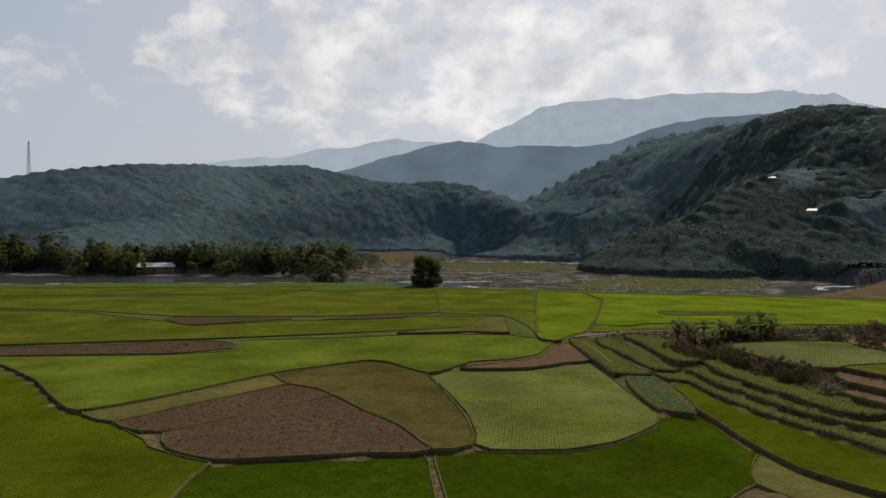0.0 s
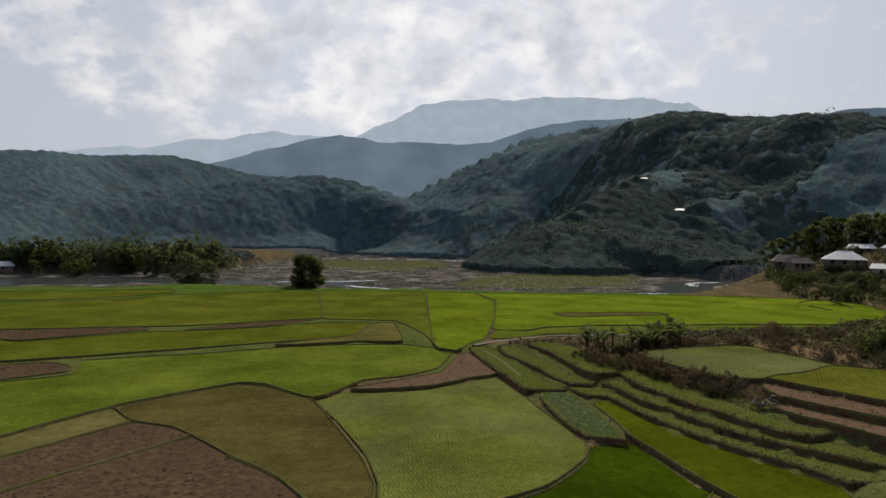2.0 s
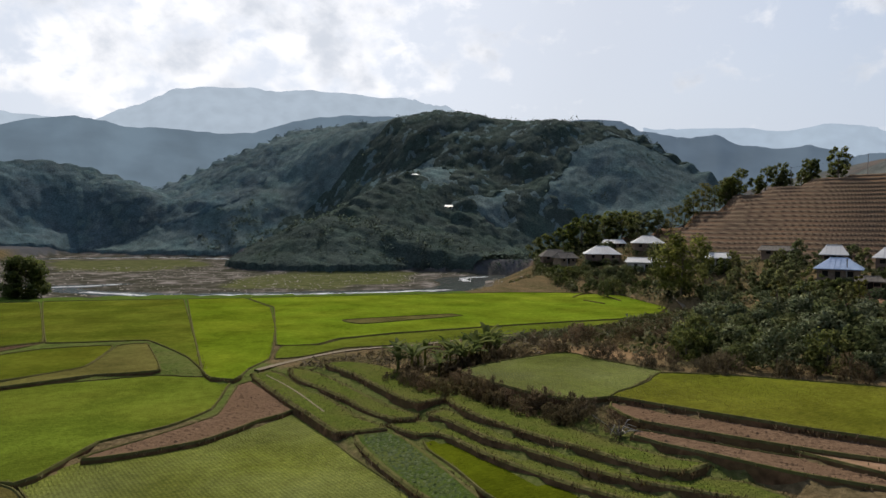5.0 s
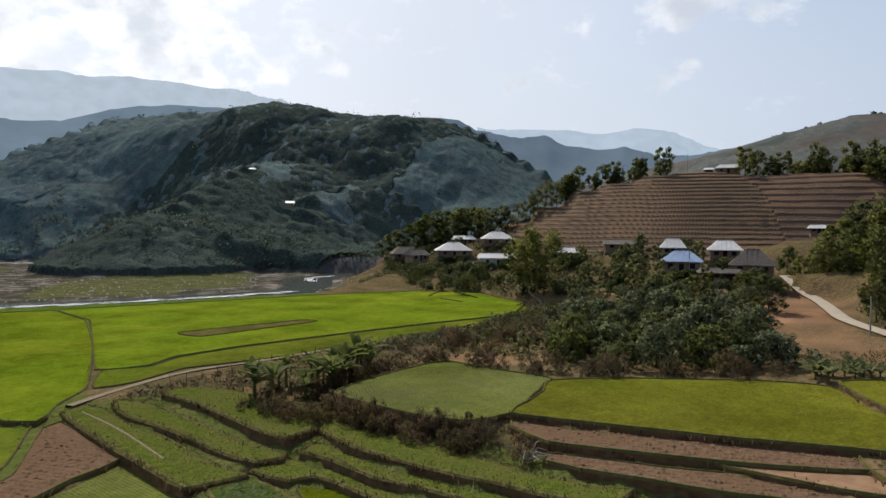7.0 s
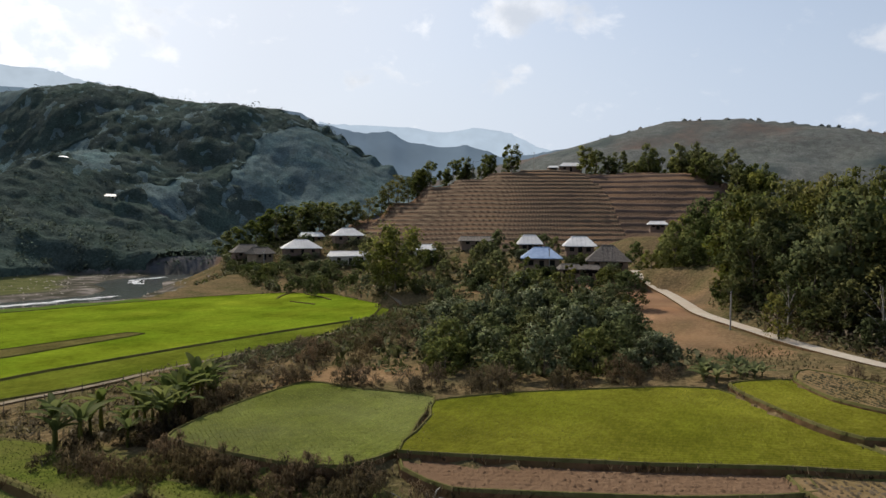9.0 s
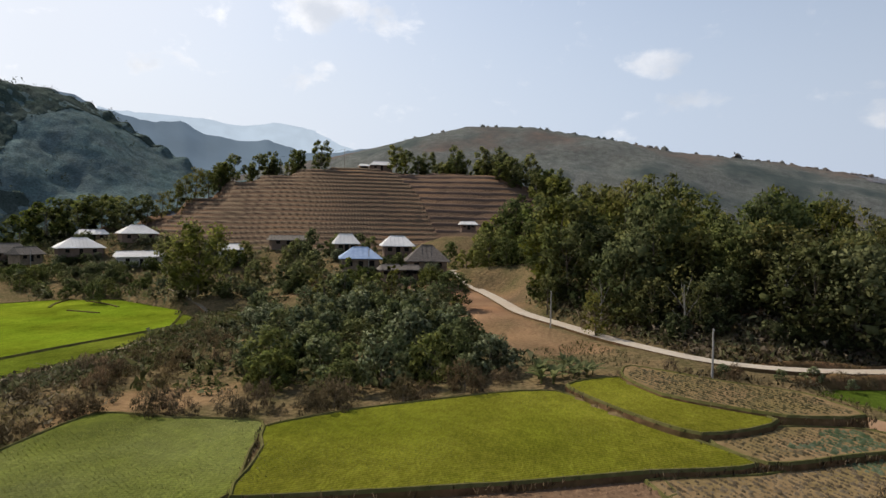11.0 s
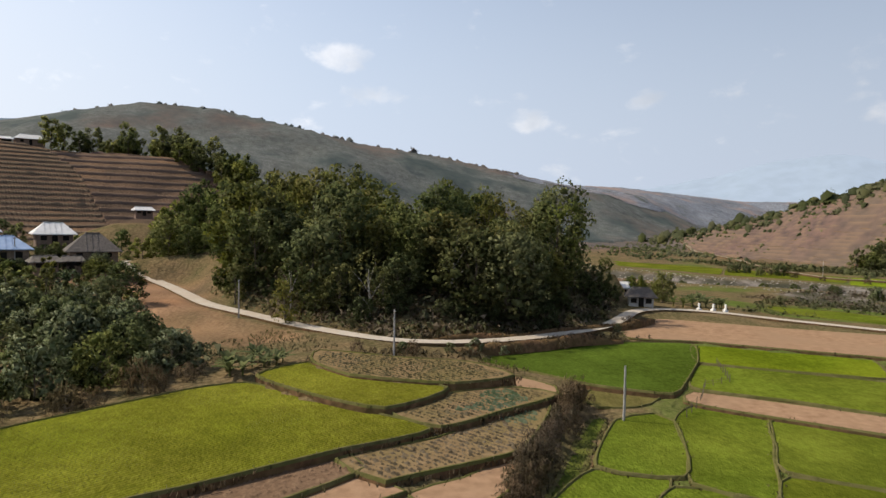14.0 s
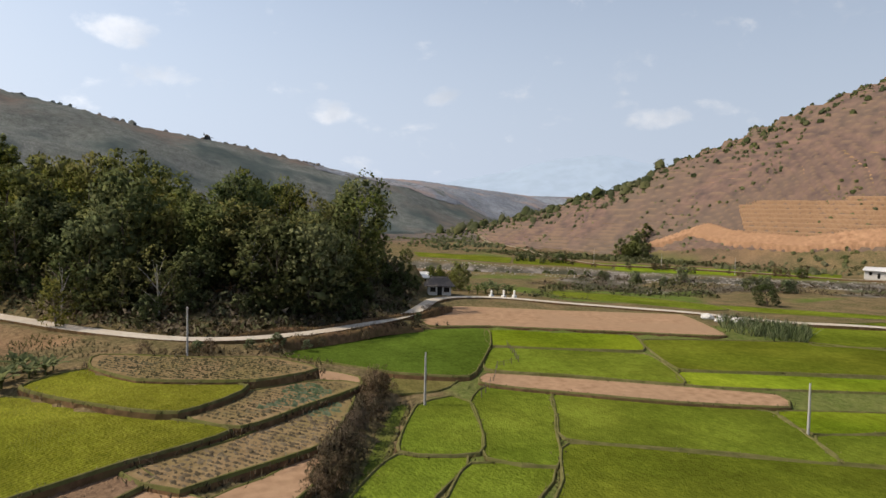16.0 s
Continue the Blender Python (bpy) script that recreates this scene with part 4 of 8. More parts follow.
def height(x, y):
    """The ground's height, without the fields."""
    x, y = np.asarray(x, float), np.asarray(y, float)
    u, v = np.clip((x + 420) / 6.0, 0, BASE.shape[0] - 1.001), np.clip((y + 420) / 6.0, 0, BASE.shape[1] - 1.001)
    i, j = u.astype(int), v.astype(int)
    fu, fv = u - i, v - j
    z = (BASE[i, j] * (1 - fu) + BASE[i + 1, j] * fu) * (1 - fv) + (BASE[i, j + 1] * (1 - fu) + BASE[i + 1, j + 1] * fu) * fv
    z = z + 0.25 * fbm(x, y, 9.0, 3, 21)
    bed, _ = bed_mask(x, y)
    z = z * (1 - bed) + bed * (-4.5 + 0.6 * fbm(x, y, 22.0, 4, 5))
    for line in CHANNELS:
        d, half = to_line(x, y, line)
        d = d + 3 * fbm(x, y, 30.0, 3, 8)
        z = z - (z + 5.7) * (1 - smoothstep(0.7, 1.4, d / half)) * bed
    d, _ = to_line(x, y, EAST_RIVER)
    d = d + 5 * fbm(x, y, 25.0, 3, 9)
    z = z + (-3.9 - z) * (1 - smoothstep(9, 20, d))
    base = z
    for width, crest, power, rough, size, seed in RIDGES:
        lo, hi = np.array(crest).min(0), np.array(crest).max(0)
        near = (x > lo[0] - width) & (x < hi[0] + width) & (y > lo[1] - width) & (y < hi[1] + width)
        if not near.any():
            continue
        xs, ys, bs = x[near], y[near], base[near]
        d, top = to_crest(xs, ys, crest)
        span = width * (0.22 + 0.78 * np.clip(top / hi[2], 0, 1))
        f = np.clip(1 - d / span, 0, 1)
        f = f * f * (3 - 2 * f) * 0.5 + f * 0.5
        if seed == 12:  # the knoll ends at the road
            f = f * np.where(inside(xs, ys, KNOLL_SIDE), smoothstep(1.5, 11, to_line(xs, ys, KNOLL_SIDE[:12])[0]), 0)
        h = bs + (top - bs) * f ** power
        h = h + rough * top * fbm(xs, ys, size, 4, seed) * np.clip(d / (0.3 * width), 0.08, 1) * np.clip(f * 4, 0, 1)
        z[near] = np.maximum(z[near], h)
    return z


def bed_mask(x, y):
    """How much a place belongs to the river's stony bed, and to the east river's banks."""
    bx, by = x + 10 * fbm(x, y, 35.0, 3, 31), y + 10 * fbm(x, y, 35.0, 3, 32)
    m = inside(bx, by, BED).astype(float)
    d, _ = to_line(x, y, BED + BED[:1])
    m = np.where(m > 0, smoothstep(0, 9, d), 0)
    e, _ = to_line(x, y, EAST_RIVER)
    return m, 1 - smoothstep(20, 34, e + 10 * fbm(x, y, 25.0, 3, 33))


def ground_at(x, y):
    return float(height(np.array([float(x)]), np.array([float(y)]))[0])


# ---- ground sheet ----
# old clearings on the wooded hill
CLEARINGS = [[(287, 375), (321, 394), (384, 392), (415, 352), (402, 332), (349, 318), (306, 336)], [(236, 402), (264, 388), (250, 359), (232, 362)], [(228, 472), (250, 466), (250, 415), (214, 406)]]
# grassy islands between the gravel bars, and the belt of dark scrub before them
ISLETS = [[(-2, 515), (21, 500), (82, 500), (84, 424), (61, 387), (27, 381), (1, 399)], [(62, 312), (88, 338), (128, 344), (158, 318), (140, 276), (114, 264), (80, 264), (58, 272)]]
SCRUB_BELT = [(18, 292), (29, 325), (53, 340), (93, 353), (95, 331), (68, 306), (62, 275), (40, 272), (24, 284)]

def make_ground():
    n = 480
    u = np.linspace(-1, 1, n)
    xs, ys = 70 + 40.9 * np.sinh(5.5 * u), 95 + 40.9 * np.sinh(5.5 * u)
    gx, gy = np.meshgrid(xs, ys, indexing="ij")
    gx, gy = gx.ravel(), gy.ravel()
    gz = height(gx, gy)
    for _, z, poly in FIELDS:
        p = np.array(poly)
        c = p.mean(0)
        near = (abs(gx - c[0]) < 90) & (abs(gy - c[1]) < 90)
        hit = np.zeros(len(gx), bool)
        hit[near] = inside(gx[near], gy[near], poly)
        gz[hit] = z - 0.09
        d, _ = to_line(gx[near], gy[near], poly + poly[:1])
        gz[near] = np.where(d < 1.2, np.minimum(gz[near], z - 0.05), gz[near])
    i = np.arange(n * n).reshape(n, n)
    quads = np.stack([i[:-1, :-1], i[1:, :-1], i[1:, 1:], i[:-1, 1:]], -1).reshape(-1, 4)
    me = mesh_fast("ground", np.stack([gx, gy, gz], 1), quads, M["ground"], True)

    def carry(name, values):
        a = me.attributes.new(name, "FLOAT", "POINT")
        a.data.foreach_set("value", np.asarray(values, np.float32))

    bed, east = bed_mask(gx, gy)
    bars = 0.9 * inside(gx, gy, EAST_BARS) * smoothstep(-0.16, 0.06, fbm(gx, gy, 14.0, 3, 66))
    carry("gravel", np.clip(bars + bed * smoothstep(-2.6, -3.4, gz) + 1.0 * east * smoothstep(-0.4, -1.4, gz), 0, 1))
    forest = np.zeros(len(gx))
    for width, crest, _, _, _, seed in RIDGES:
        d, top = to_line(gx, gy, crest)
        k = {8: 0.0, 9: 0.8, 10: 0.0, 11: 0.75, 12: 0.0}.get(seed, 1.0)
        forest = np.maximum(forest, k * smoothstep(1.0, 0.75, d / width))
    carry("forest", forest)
    bare = np.zeros(len(gx))
    d, _ = to_line(gx, gy, RIDGES[7][1])
    bare = np.maximum(bare, (0.45 + 0.9 * fbm(gx, gy, 60.0, 3, 41)) * (1 - smoothstep(90, 150, d)))
    d, _ = to_line(gx, gy, RIDGES[8][1])
    bare = np.maximum(bare, smoothstep(0.05, 0.35, fbm(gx, gy, 120.0, 4, 42)) * (1 - smoothstep(150, 320, d)))
    d, _ = to_line(gx, gy, RIDGES[6][1])
    bare = np.maximum(bare, 0.5 * smoothstep(0.25, 0.45, fbm(gx, gy, 90.0, 4, 43)) * (1 - smoothstep(120, 280, d)))
    d, _ = to_line(gx, gy, RIDGES[5][1])
    bare = np.maximum(bare, 0.7 * (1 - smoothstep(55, 75, d + 14 * fbm(gx, gy, 18.0, 3, 45))) * (gx > 185))
    dry = inside(gx, gy, [(100, 74), (88, 63), (84, 58), (91, 50), (104, 60), (120, 70), (112, 74)])
    bare = np.maximum(bare, 0.4 * dry * (0.7 + 0.6 * fbm(gx, gy, 10.0, 3, 48)))
    d, _ = to_line(gx, gy, [(112, 78), (128, 80)])
    bare = np.maximum(bare, 0.75 * (1 - smoothstep(8, 16, d + 6 * fbm(gx, gy, 9.0, 3, 47))))
    wx, wy = gx + 16 * fbm(gx, gy, 25.0, 3, 63), gy + 16 * fbm(gx, gy, 25.0, 3, 64)
    for edge in CLEARINGS:
        bare = np.maximum(bare, 0.08 * inside(wx, wy, edge))
    carry("bare", np.clip(bare, 0, 1))
    e, _ = to_line(gx, gy, [(250, -262), (215, -272), (177, -280)])
    cut = 0.7 * (1 - smoothstep(2, 7, e + 8 * fbm(gx, gy, 20.0, 3, 50)))
    e, _ = to_line(gx, gy, [(268, 134), (262, 146), (258, 150)])
    cut = cut + 0.8 * (1 - smoothstep(2, 5, e + 2 * fbm(gx, gy, 6.0, 3, 53)))
    e, _ = to_line(gx, gy, [(104, 44), (102, 30), (108, 16), (118, 6)])
    cut = cut + 0.55 * (1 - smoothstep(1, 4, e + 5 * fbm(gx, gy, 7.0, 3, 54)))
    cut = cut + 0.30 * dry * (0.8 + 0.9 * fbm(gx, gy, 8.0, 3, 49))
    e, _ = to_line(gx, gy, [(112, 78), (128, 80)])
    for places in ([(56, 91), (63, 88)], [(100, 98), (112, 92)], [(118, 110), (128, 106)]):
        f, _ = to_line(gx, gy, places)
        cut = cut + 0.32 * (1 - smoothstep(1, 6, f + 4 * fbm(gx, gy, 5.0, 3, 65)))
    cut = cut + 0.35 * (1 - smoothstep(6, 13, e + 7 * fbm(gx, gy, 8.0, 3, 46)))
    carry("cut", np.clip(cut, 0, 1))
    wx, wy = gx + 14 * fbm(gx, gy, 18.0, 3, 55), gy + 14 * fbm(gx, gy, 18.0, 3, 56)
    islet = np.zeros(len(gx))
    for shore in ISLETS:
        islet = np.maximum(islet, inside(wx, wy, shore) * smoothstep(0, 6, to_line(wx, wy, shore + shore[:1])[0]))
    carry("islet", np.clip(islet, 0, 1) * 0.95)
    far = 0.7 * smoothstep(0.05, 0.25, fbm(gx, gy, 30.0, 3, 44)) * (gx > 100) * (gy < -40) * (gz < 1.5)
    verge = 0.85 * (gy > 150) * (gy < 232) * (gx < 100) * (bed < 0.3)
    verge = np.maximum(verge, 0.6 * (gy > 92) * (gy <= 150) * (gx < 24))
    verge = np.maximum(verge, 0.55 * inside(gx, gy, [(30, 42), (62, 22), (92, 2), (72, -52), (30, -40)]))
    verge = np.maximum(verge, 0.5 * inside(gx, gy, [(19, 109), (31, 105), (36, 92), (41, 56), (36, 44), (24, 60), (19, 90)]))
    carry("green", np.clip(np.maximum(far * (1 - east) * (1 - bare), verge), 0, 1))
    tagged(new("ground", me), "valley floor and hills with dry grass, haze-tinted forest floor and red earth", "ground", kind="structure")


make_ground()


def make_river():
    me = mesh_from("river", [(-900, 150, RIVER_Z), (420, 150, RIVER_Z), (420, 700, RIVER_Z), (-900, 700, RIVER_Z)], [(0, 1, 2, 3)], M["water"])
    tagged(new("river", me), "shallow grey river winding between gravel bars", "water", kind="structure")
    me = mesh_from("river", [(20, -400, EAST_Z), (460, -400, EAST_Z), (460, 60, EAST_Z), (20, 60, EAST_Z)], [(0, 1, 2, 3)], M["water"])
    tagged(new("river_east", me), "shallow blue-grey river below stony banks", "water", kind="structure")


make_river()


def rapids(line, width, seed, level=RIVER_Z):
    """Broken white water lying on the shallows."""
    r = rng(seed)
    verts, faces = [], []
    for a, b in zip(line[:-1], line[1:]):
        a, b = np.array(a, float), np.array(b, float)
        t = (b - a) / np.linalg.norm(b - a)
        side = np.array([-t[1], t[0]])
        for _ in range(int(np.linalg.norm(b - a) * 1.8)):
            c = a + (b - a) * r.uniform() + side * r.normal(0, width * 0.38)
            l, w = r.uniform(0.8, 3.6), r.uniform(0.15, 0.6)
            k = len(verts)
            for f, g in ((-1, 0), (-0.4, -1), (0.5, -0.8), (1, 0), (0.4, 0.9), (-0.5, 0.8)):
                q = c + t * l * f + side * w * g
                verts.append((q[0], q[1], level + 0.02 + 0.02 * r.uniform()))
            faces.append(tuple(range(k, k + 6)))
    tagged(new("rapids", mesh_from("rapids", verts, faces, M["foam"])), "streaks of white water over shallow stones", "water", kind="stuff")


rapids([(-170, 286), (-120, 287), (-80, 292)], 3.0, 31)
rapids([(-20, 307), (10, 308), (24, 313)], 3.5, 32)
rapids([(10, 285), (20, 274), (30, 260), (50, 255), (78, 248), (105, 243), (130, 242)], 3.5, 33)
rapids([(160, 275), (170, 290), (185, 294)], 3.5, 34)
rapids([(2, 540), (27, 536), (55, 545), (86, 527), (112, 500)], 6.0, 35)
rapids([(240, -62), (209, -86), (195, -104), (184, -112), (159, -124)], 3.0, 36, EAST_Z)


# ---- fields ----
FIELD_WORDS = {
    "mid": ("rice_paddy", "even green rice paddy below a curved bank"), "dark": ("rice_paddy", "dark green young rice paddy edged by earth bunds"), "green": ("rice_paddy", "green rice paddy with low earth bunds"),
    "bright": ("rice_paddy", "bright green rice paddy in even rows"), "lime": ("rice_paddy", "lime green rice paddy lit by the sun"),
    "olive": ("rice_paddy", "olive green rice paddy with thin bunds"), "yellow": ("rice_paddy", "yellow-green flooded rice paddy in rows"),
    "seedling": ("rice_paddy", "pale green newly transplanted rice in shallow water"), "pale": ("rice_paddy", "thinly planted pale green rice in water"),
    "fallow": ("fallow_field", "brownish fallow field with short stubble"), "straw": ("fallow_field", "straw-coloured strip of dry stubble"),
    "leafy": ("grass_terrace", "terrace overgrown with low leafy green plants"), "grass": ("grass_terrace", "narrow grassy terrace above an earth bank"), "plough": ("ploughed_field", "dark brown ploughed muddy field in clods"),
    "tilled": ("ploughed_field", "reddish brown tilled dry field"), "soil": ("bare_field", "bare tan earth field without crops"),
    "veg": ("vegetable_plot", "dry vegetable plot with rows of small plants"),
}


def field(kind, z, corners, index):
    line = rounded(corners)
    area = 0.5 * np.sum(line[:, 0] * np.roll(line[:, 1], -1) - np.roll(line[:, 0], -1) * line[:, 1])
    if area < 0:
        line = line[::-1]
    r = rng(index)
    n = len(line)
    tang = np.roll(line, -1, 0) - np.roll(line, 1, 0)
    out = np.stack([tang[:, 1], -tang[:, 0]], 1)
    out /= np.linalg.norm(out, axis=1)[:, None] + 1e-9
    name, words = FIELD_WORDS[kind]
    holder = tagged(new(name), words, "field", kind="structure")
    # crop surface
    bm = bmesh.new()
    vs = [bm.verts.new((x, y, z)) for x, y in line]
    edges = [bm.edges.new((vs[i], vs[(i + 1) % n])) for i in range(n)]
    bmesh.ops.triangle_fill(bm, use_beauty=True, edges=edges)
    for f in bm.faces:
        if f.normal.z < 0:
            f.normal_flip()
    me = bpy.data.meshes.new("surface")
    bm.to_mesh(me)
    bm.free()
    me.materials.append(M[kind])
    part("surface", me, holder)
    # bund and bank round the edge: inner foot, crown, outer shoulder, foot of the bank
    wob = 1 + 0.35 * np.array([noise.noise((x * 0.5, y * 0.5, index)) for x, y in line])
    wide = {"grass": 0.30, "leafy": 0.30}.get(kind, 0.17)
    rise = {"soil": 0.05, "plough": 0.10, "tilled": 0.10, "veg": 0.10, "grass": 0.03, "leafy": 0.03}.get(kind, 0.11)
    rings = [(-wide * 0.5, 0.004), (-wide * 0.1, rise), (wide * 0.5, rise * 0.9), (wide * 1.1, -0.10), (wide * 1.7, -1.2)]
    verts = []
    for off, dz in rings:
        for (x, y), (ox, oy), w in zip(line, out, wob):
            verts.append((x + ox * off * w, y + oy * off * w, z + dz * (w if dz > 0 else 1)))
    faces = [(k * n + i, k * n + (i + 1) % n, (k + 1) * n + (i + 1) % n, (k + 1) * n + i) for k in range(4) for i in range(n)]
    mats = [0] * (3 * n) + [1] * n
    part("bund", mesh_from("bund", verts, [f[::-1] for f in faces], [M["bund"], M["bank"]], False, mats), holder, "low earth bund with dry grass")
    return holder


FIELD_OBJECTS = [field(k, z, c, i) for i, (k, z, c) in enumerate(FIELDS)]


# ---- road ----
def ribbon(name, line, width, lift, mat, label, category, level=None):
    p = []
    for a, b in zip(line[:-1], line[1:]):
        k = max(1, int(np.hypot(b[0] - a[0], b[1] - a[1]) / 2.0))
        p += [(a[0] + (b[0] - a[0]) * s / k, a[1] + (b[1] - a[1]) * s / k) for s in range(k)]
    p = np.array(p + [line[-1]], float)
    for _ in range(6):
        p[1:-1] = 0.25 * p[:-2] + 0.5 * p[1:-1] + 0.25 * p[2:]
    t = np.gradient(p, axis=0)
    side = np.stack([t[:, 1], -t[:, 0]], 1) / np.linalg.norm(t, axis=1)[:, None]
    z = height(p[:, 0], p[:, 1]) + lift if level is None else np.full(len(p), level)
    for _ in range(12):
        z[1:-1] = 0.25 * z[:-2] + 0.5 * z[1:-1] + 0.25 * z[2:]
    verts = []
    for off, dz in ((-0.5, -0.7), (-0.5, 0.0), (-0.25, 0.03), (0.25, 0.03), (0.5, 0.0), (0.5, -0.7)):
        q = p + side * off * width
        verts += [(x, y, h + dz) for (x, y), h in zip(q, z)]
    n = len(p)
    faces = [(k * n + i, k * n + i + 1, (k + 1) * n + i + 1, (k + 1) * n + i) for k in range(5) for i in range(n - 1)]
    sides = [0 if 0 < k < 4 else 1 for k in range(5) for _ in range(n - 1)]
    return tagged(new(name, mesh_from(name, verts, [f[::-1] for f in faces], [mat, M["bank"]], False, sides)), label, category, kind="structure")


ROAD = [(150, 84), (136, 74), (122, 68), (112, 64), (104, 57), (93, 49), (86, 41), (86.5, 32), (90, 20), (95, 10), (105, 1), (113, -5), (114, -12), (110, -19), (98, -30), (88, -40), (73, -51), (60, -70), (40, -110)]
ribbon("road", ROAD, 2.3, 0.25, M["road"], "narrow pale concrete village road", "road")


def earth_bank(line, tall, width, label, seed):
    """A lumpy standing bank of earth along a line."""
    p = []
    for a, b in zip(line[:-1], line[1:]):
        k = max(1, int(np.hypot(b[0] - a[0], b[1] - a[1]) / 0.7))
        p += [(a[0] + (b[0] - a[0]) * s / k, a[1] + (b[1] - a[1]) * s / k) for s in range(k)]
    p = np.array(p + [line[-1]], float)
    for _ in range(8):
        p[1:-1] = 0.25 * p[:-2] + 0.5 * p[1:-1] + 0.25 * p[2:]
    t = np.gradient(p, axis=0)
    side = np.stack([t[:, 1], -t[:, 0]], 1) / np.linalg.norm(t, axis=1)[:, None]
    z = height(p[:, 0], p[:, 1])
    for _ in range(8):
        z[1:-1] = 0.25 * z[:-2] + 0.5 * z[1:-1] + 0.25 * z[2:]
    n, verts = len(p), []
    ends = np.clip(np.minimum(np.arange(n), np.arange(n)[::-1]) / 6.0, 0.1, 1)
    for j, (off, up) in enumerate(((-0.6, -0.6), (-0.45, 0.35), (-0.25, 0.9), (0.05, 1.0), (0.3, 0.8), (0.5, 0.3), (0.65, -0.6))):
        q = p + side * (off * width + 0.16 * fbm(p[:, 0], p[:, 1] + 9 * j, 1.4, 2, seed))[:, None]
        h = z + np.where(up > 0, up * tall * ends * (1 + 0.5 * fbm(p[:, 0] + 7 * j, p[:, 1], 2.2, 3, seed)), up)
        verts += [(x, y, w) for (x, y), w in zip(q, h)]
    faces = [(k * n + i, (k + 1) * n + i, (k + 1) * n + i + 1, k * n + i + 1) for k in range(6) for i in range(n - 1)]
    tagged(new("earth_bank", mesh_from("earth_bank", verts, faces, M["bank"], True)), label, "bank", kind="structure")
    BANK_LINES.append((p, z + tall * ends, width))


BANK_LINES = []
earth_bank([(83.7, 33.4), (84.3, 30.4), (85.4, 26.1), (87.6, 19.4), (89.8, 13.7), (90.2, 9.7)], 0.75, 1.3, "dark earth bank with dry brush round a curved paddy", 91)
earth_bank([(88.3, 37.0), (89.1, 30.4), (90.5, 24.3), (93.0, 17.2), (94.9, 11.3), (99.7, 2.2), (102.8, -2.1)], 0.55, 1.1, "overgrown earth bank below the village road", 92)


# ---- plants ----
def leaf_cloud(seed, blobs, per, size, flat=0.6, thin=0.55, core=0.0):
    """Leaf quads scattered through overlapping blobs (x, y, z, radius)."""
    r = rng(seed)
    c, nr = [], []
    mid = np.mean(np.array(blobs)[:, :3], axis=0)
    for x, y, z, rad in blobs:
        d = r.normal(size=(per, 3))
        d /= np.linalg.norm(d, axis=1)[:, None]
        c.append(np.array([x, y, z]) + d * (rad * r.uniform(0.35, 1.05, (per, 1)) ** 0.6) * np.array([1, 1, 0.8]))
        away = np.array([x, y, z]) - mid
        away = away / (np.linalg.norm(away) + 1e-6)
        nr.append(d + 0.7 * away + np.array([0, 0, 0.35]) + r.normal(0, 0.15, (per, 3)))
    c, nr = np.concatenate(c), np.concatenate(nr)
    nr /= np.linalg.norm(nr, axis=1)[:, None]
    n = len(c)
    a = r.normal(size=(n, 3))
    a[:, 2] *= flat
    a /= np.linalg.norm(a, axis=1)[:, None]
    b = np.cross(a, r.normal(size=(n, 3)))
    b /= np.linalg.norm(b, axis=1)[:, None]
    s = size * r.uniform(0.55, 1.3, (n, 1))
    v = np.stack([c - a * s, c + b * s * thin, c + a * s - np.array([0, 0, 0.35]) * s, c - b * s * thin], 1).reshape(-1, 3)
    q, nr = np.arange(4 * n).reshape(n, 4), np.repeat(nr, 4, axis=0)
    if core:
        # the dense inside of each clump, uneven
        ball = np.array([(i, j, k) for i in (-1, 1) for j in (-1, 1) for k in (-1, 1)], float) / 1.732
        sides = np.array([(0, 1, 3, 2), (4, 6, 7, 5), (0, 4, 5, 1), (2, 3, 7, 6), (0, 2, 6, 4), (1, 5, 7, 3)])
        for x, y, z, rad in blobs:
            w = ball * (core * rad * r.uniform(0.6, 1.2, (8, 1))) * np.array([1, 1, 0.8])
            q = np.concatenate([q, sides + len(v)])
            v = np.concatenate([v, w + np.array([x, y, z])])
            nr = np.concatenate([nr, ball])
    return v, q, nr


def tube(path, radii, sides=6):
    path = np.array(path, float)
    verts, faces = [], []
    for i, (p, rad) in enumerate(zip(path, radii)):
        d = path[min(i + 1, len(path) - 1)] - path[max(i - 1, 0)]
        d = d / (np.linalg.norm(d) + 1e-9)
        a = np.cross(d, (0.31, 0.95, 0.1))
        a /= np.linalg.norm(a)
        b = np.cross(d, a)
        for k in range(sides):
            an = 2 * math.pi * k / sides
            verts.append(p + rad * (math.cos(an) * a + math.sin(an) * b))
    for i in range(len(path) - 1):
        for k in range(sides):
            k2 = (k + 1) % sides
            faces.append((i * sides + k, i * sides + k2, (i + 1) * sides + k2, (i + 1) * sides + k))
    return verts, faces


def joined(pieces):
    verts, faces = [], []
    for v, f in pieces:
        base = len(verts)
        verts += list(v)
        faces += [tuple(i + base for i in q) for q in f]
    return verts, faces


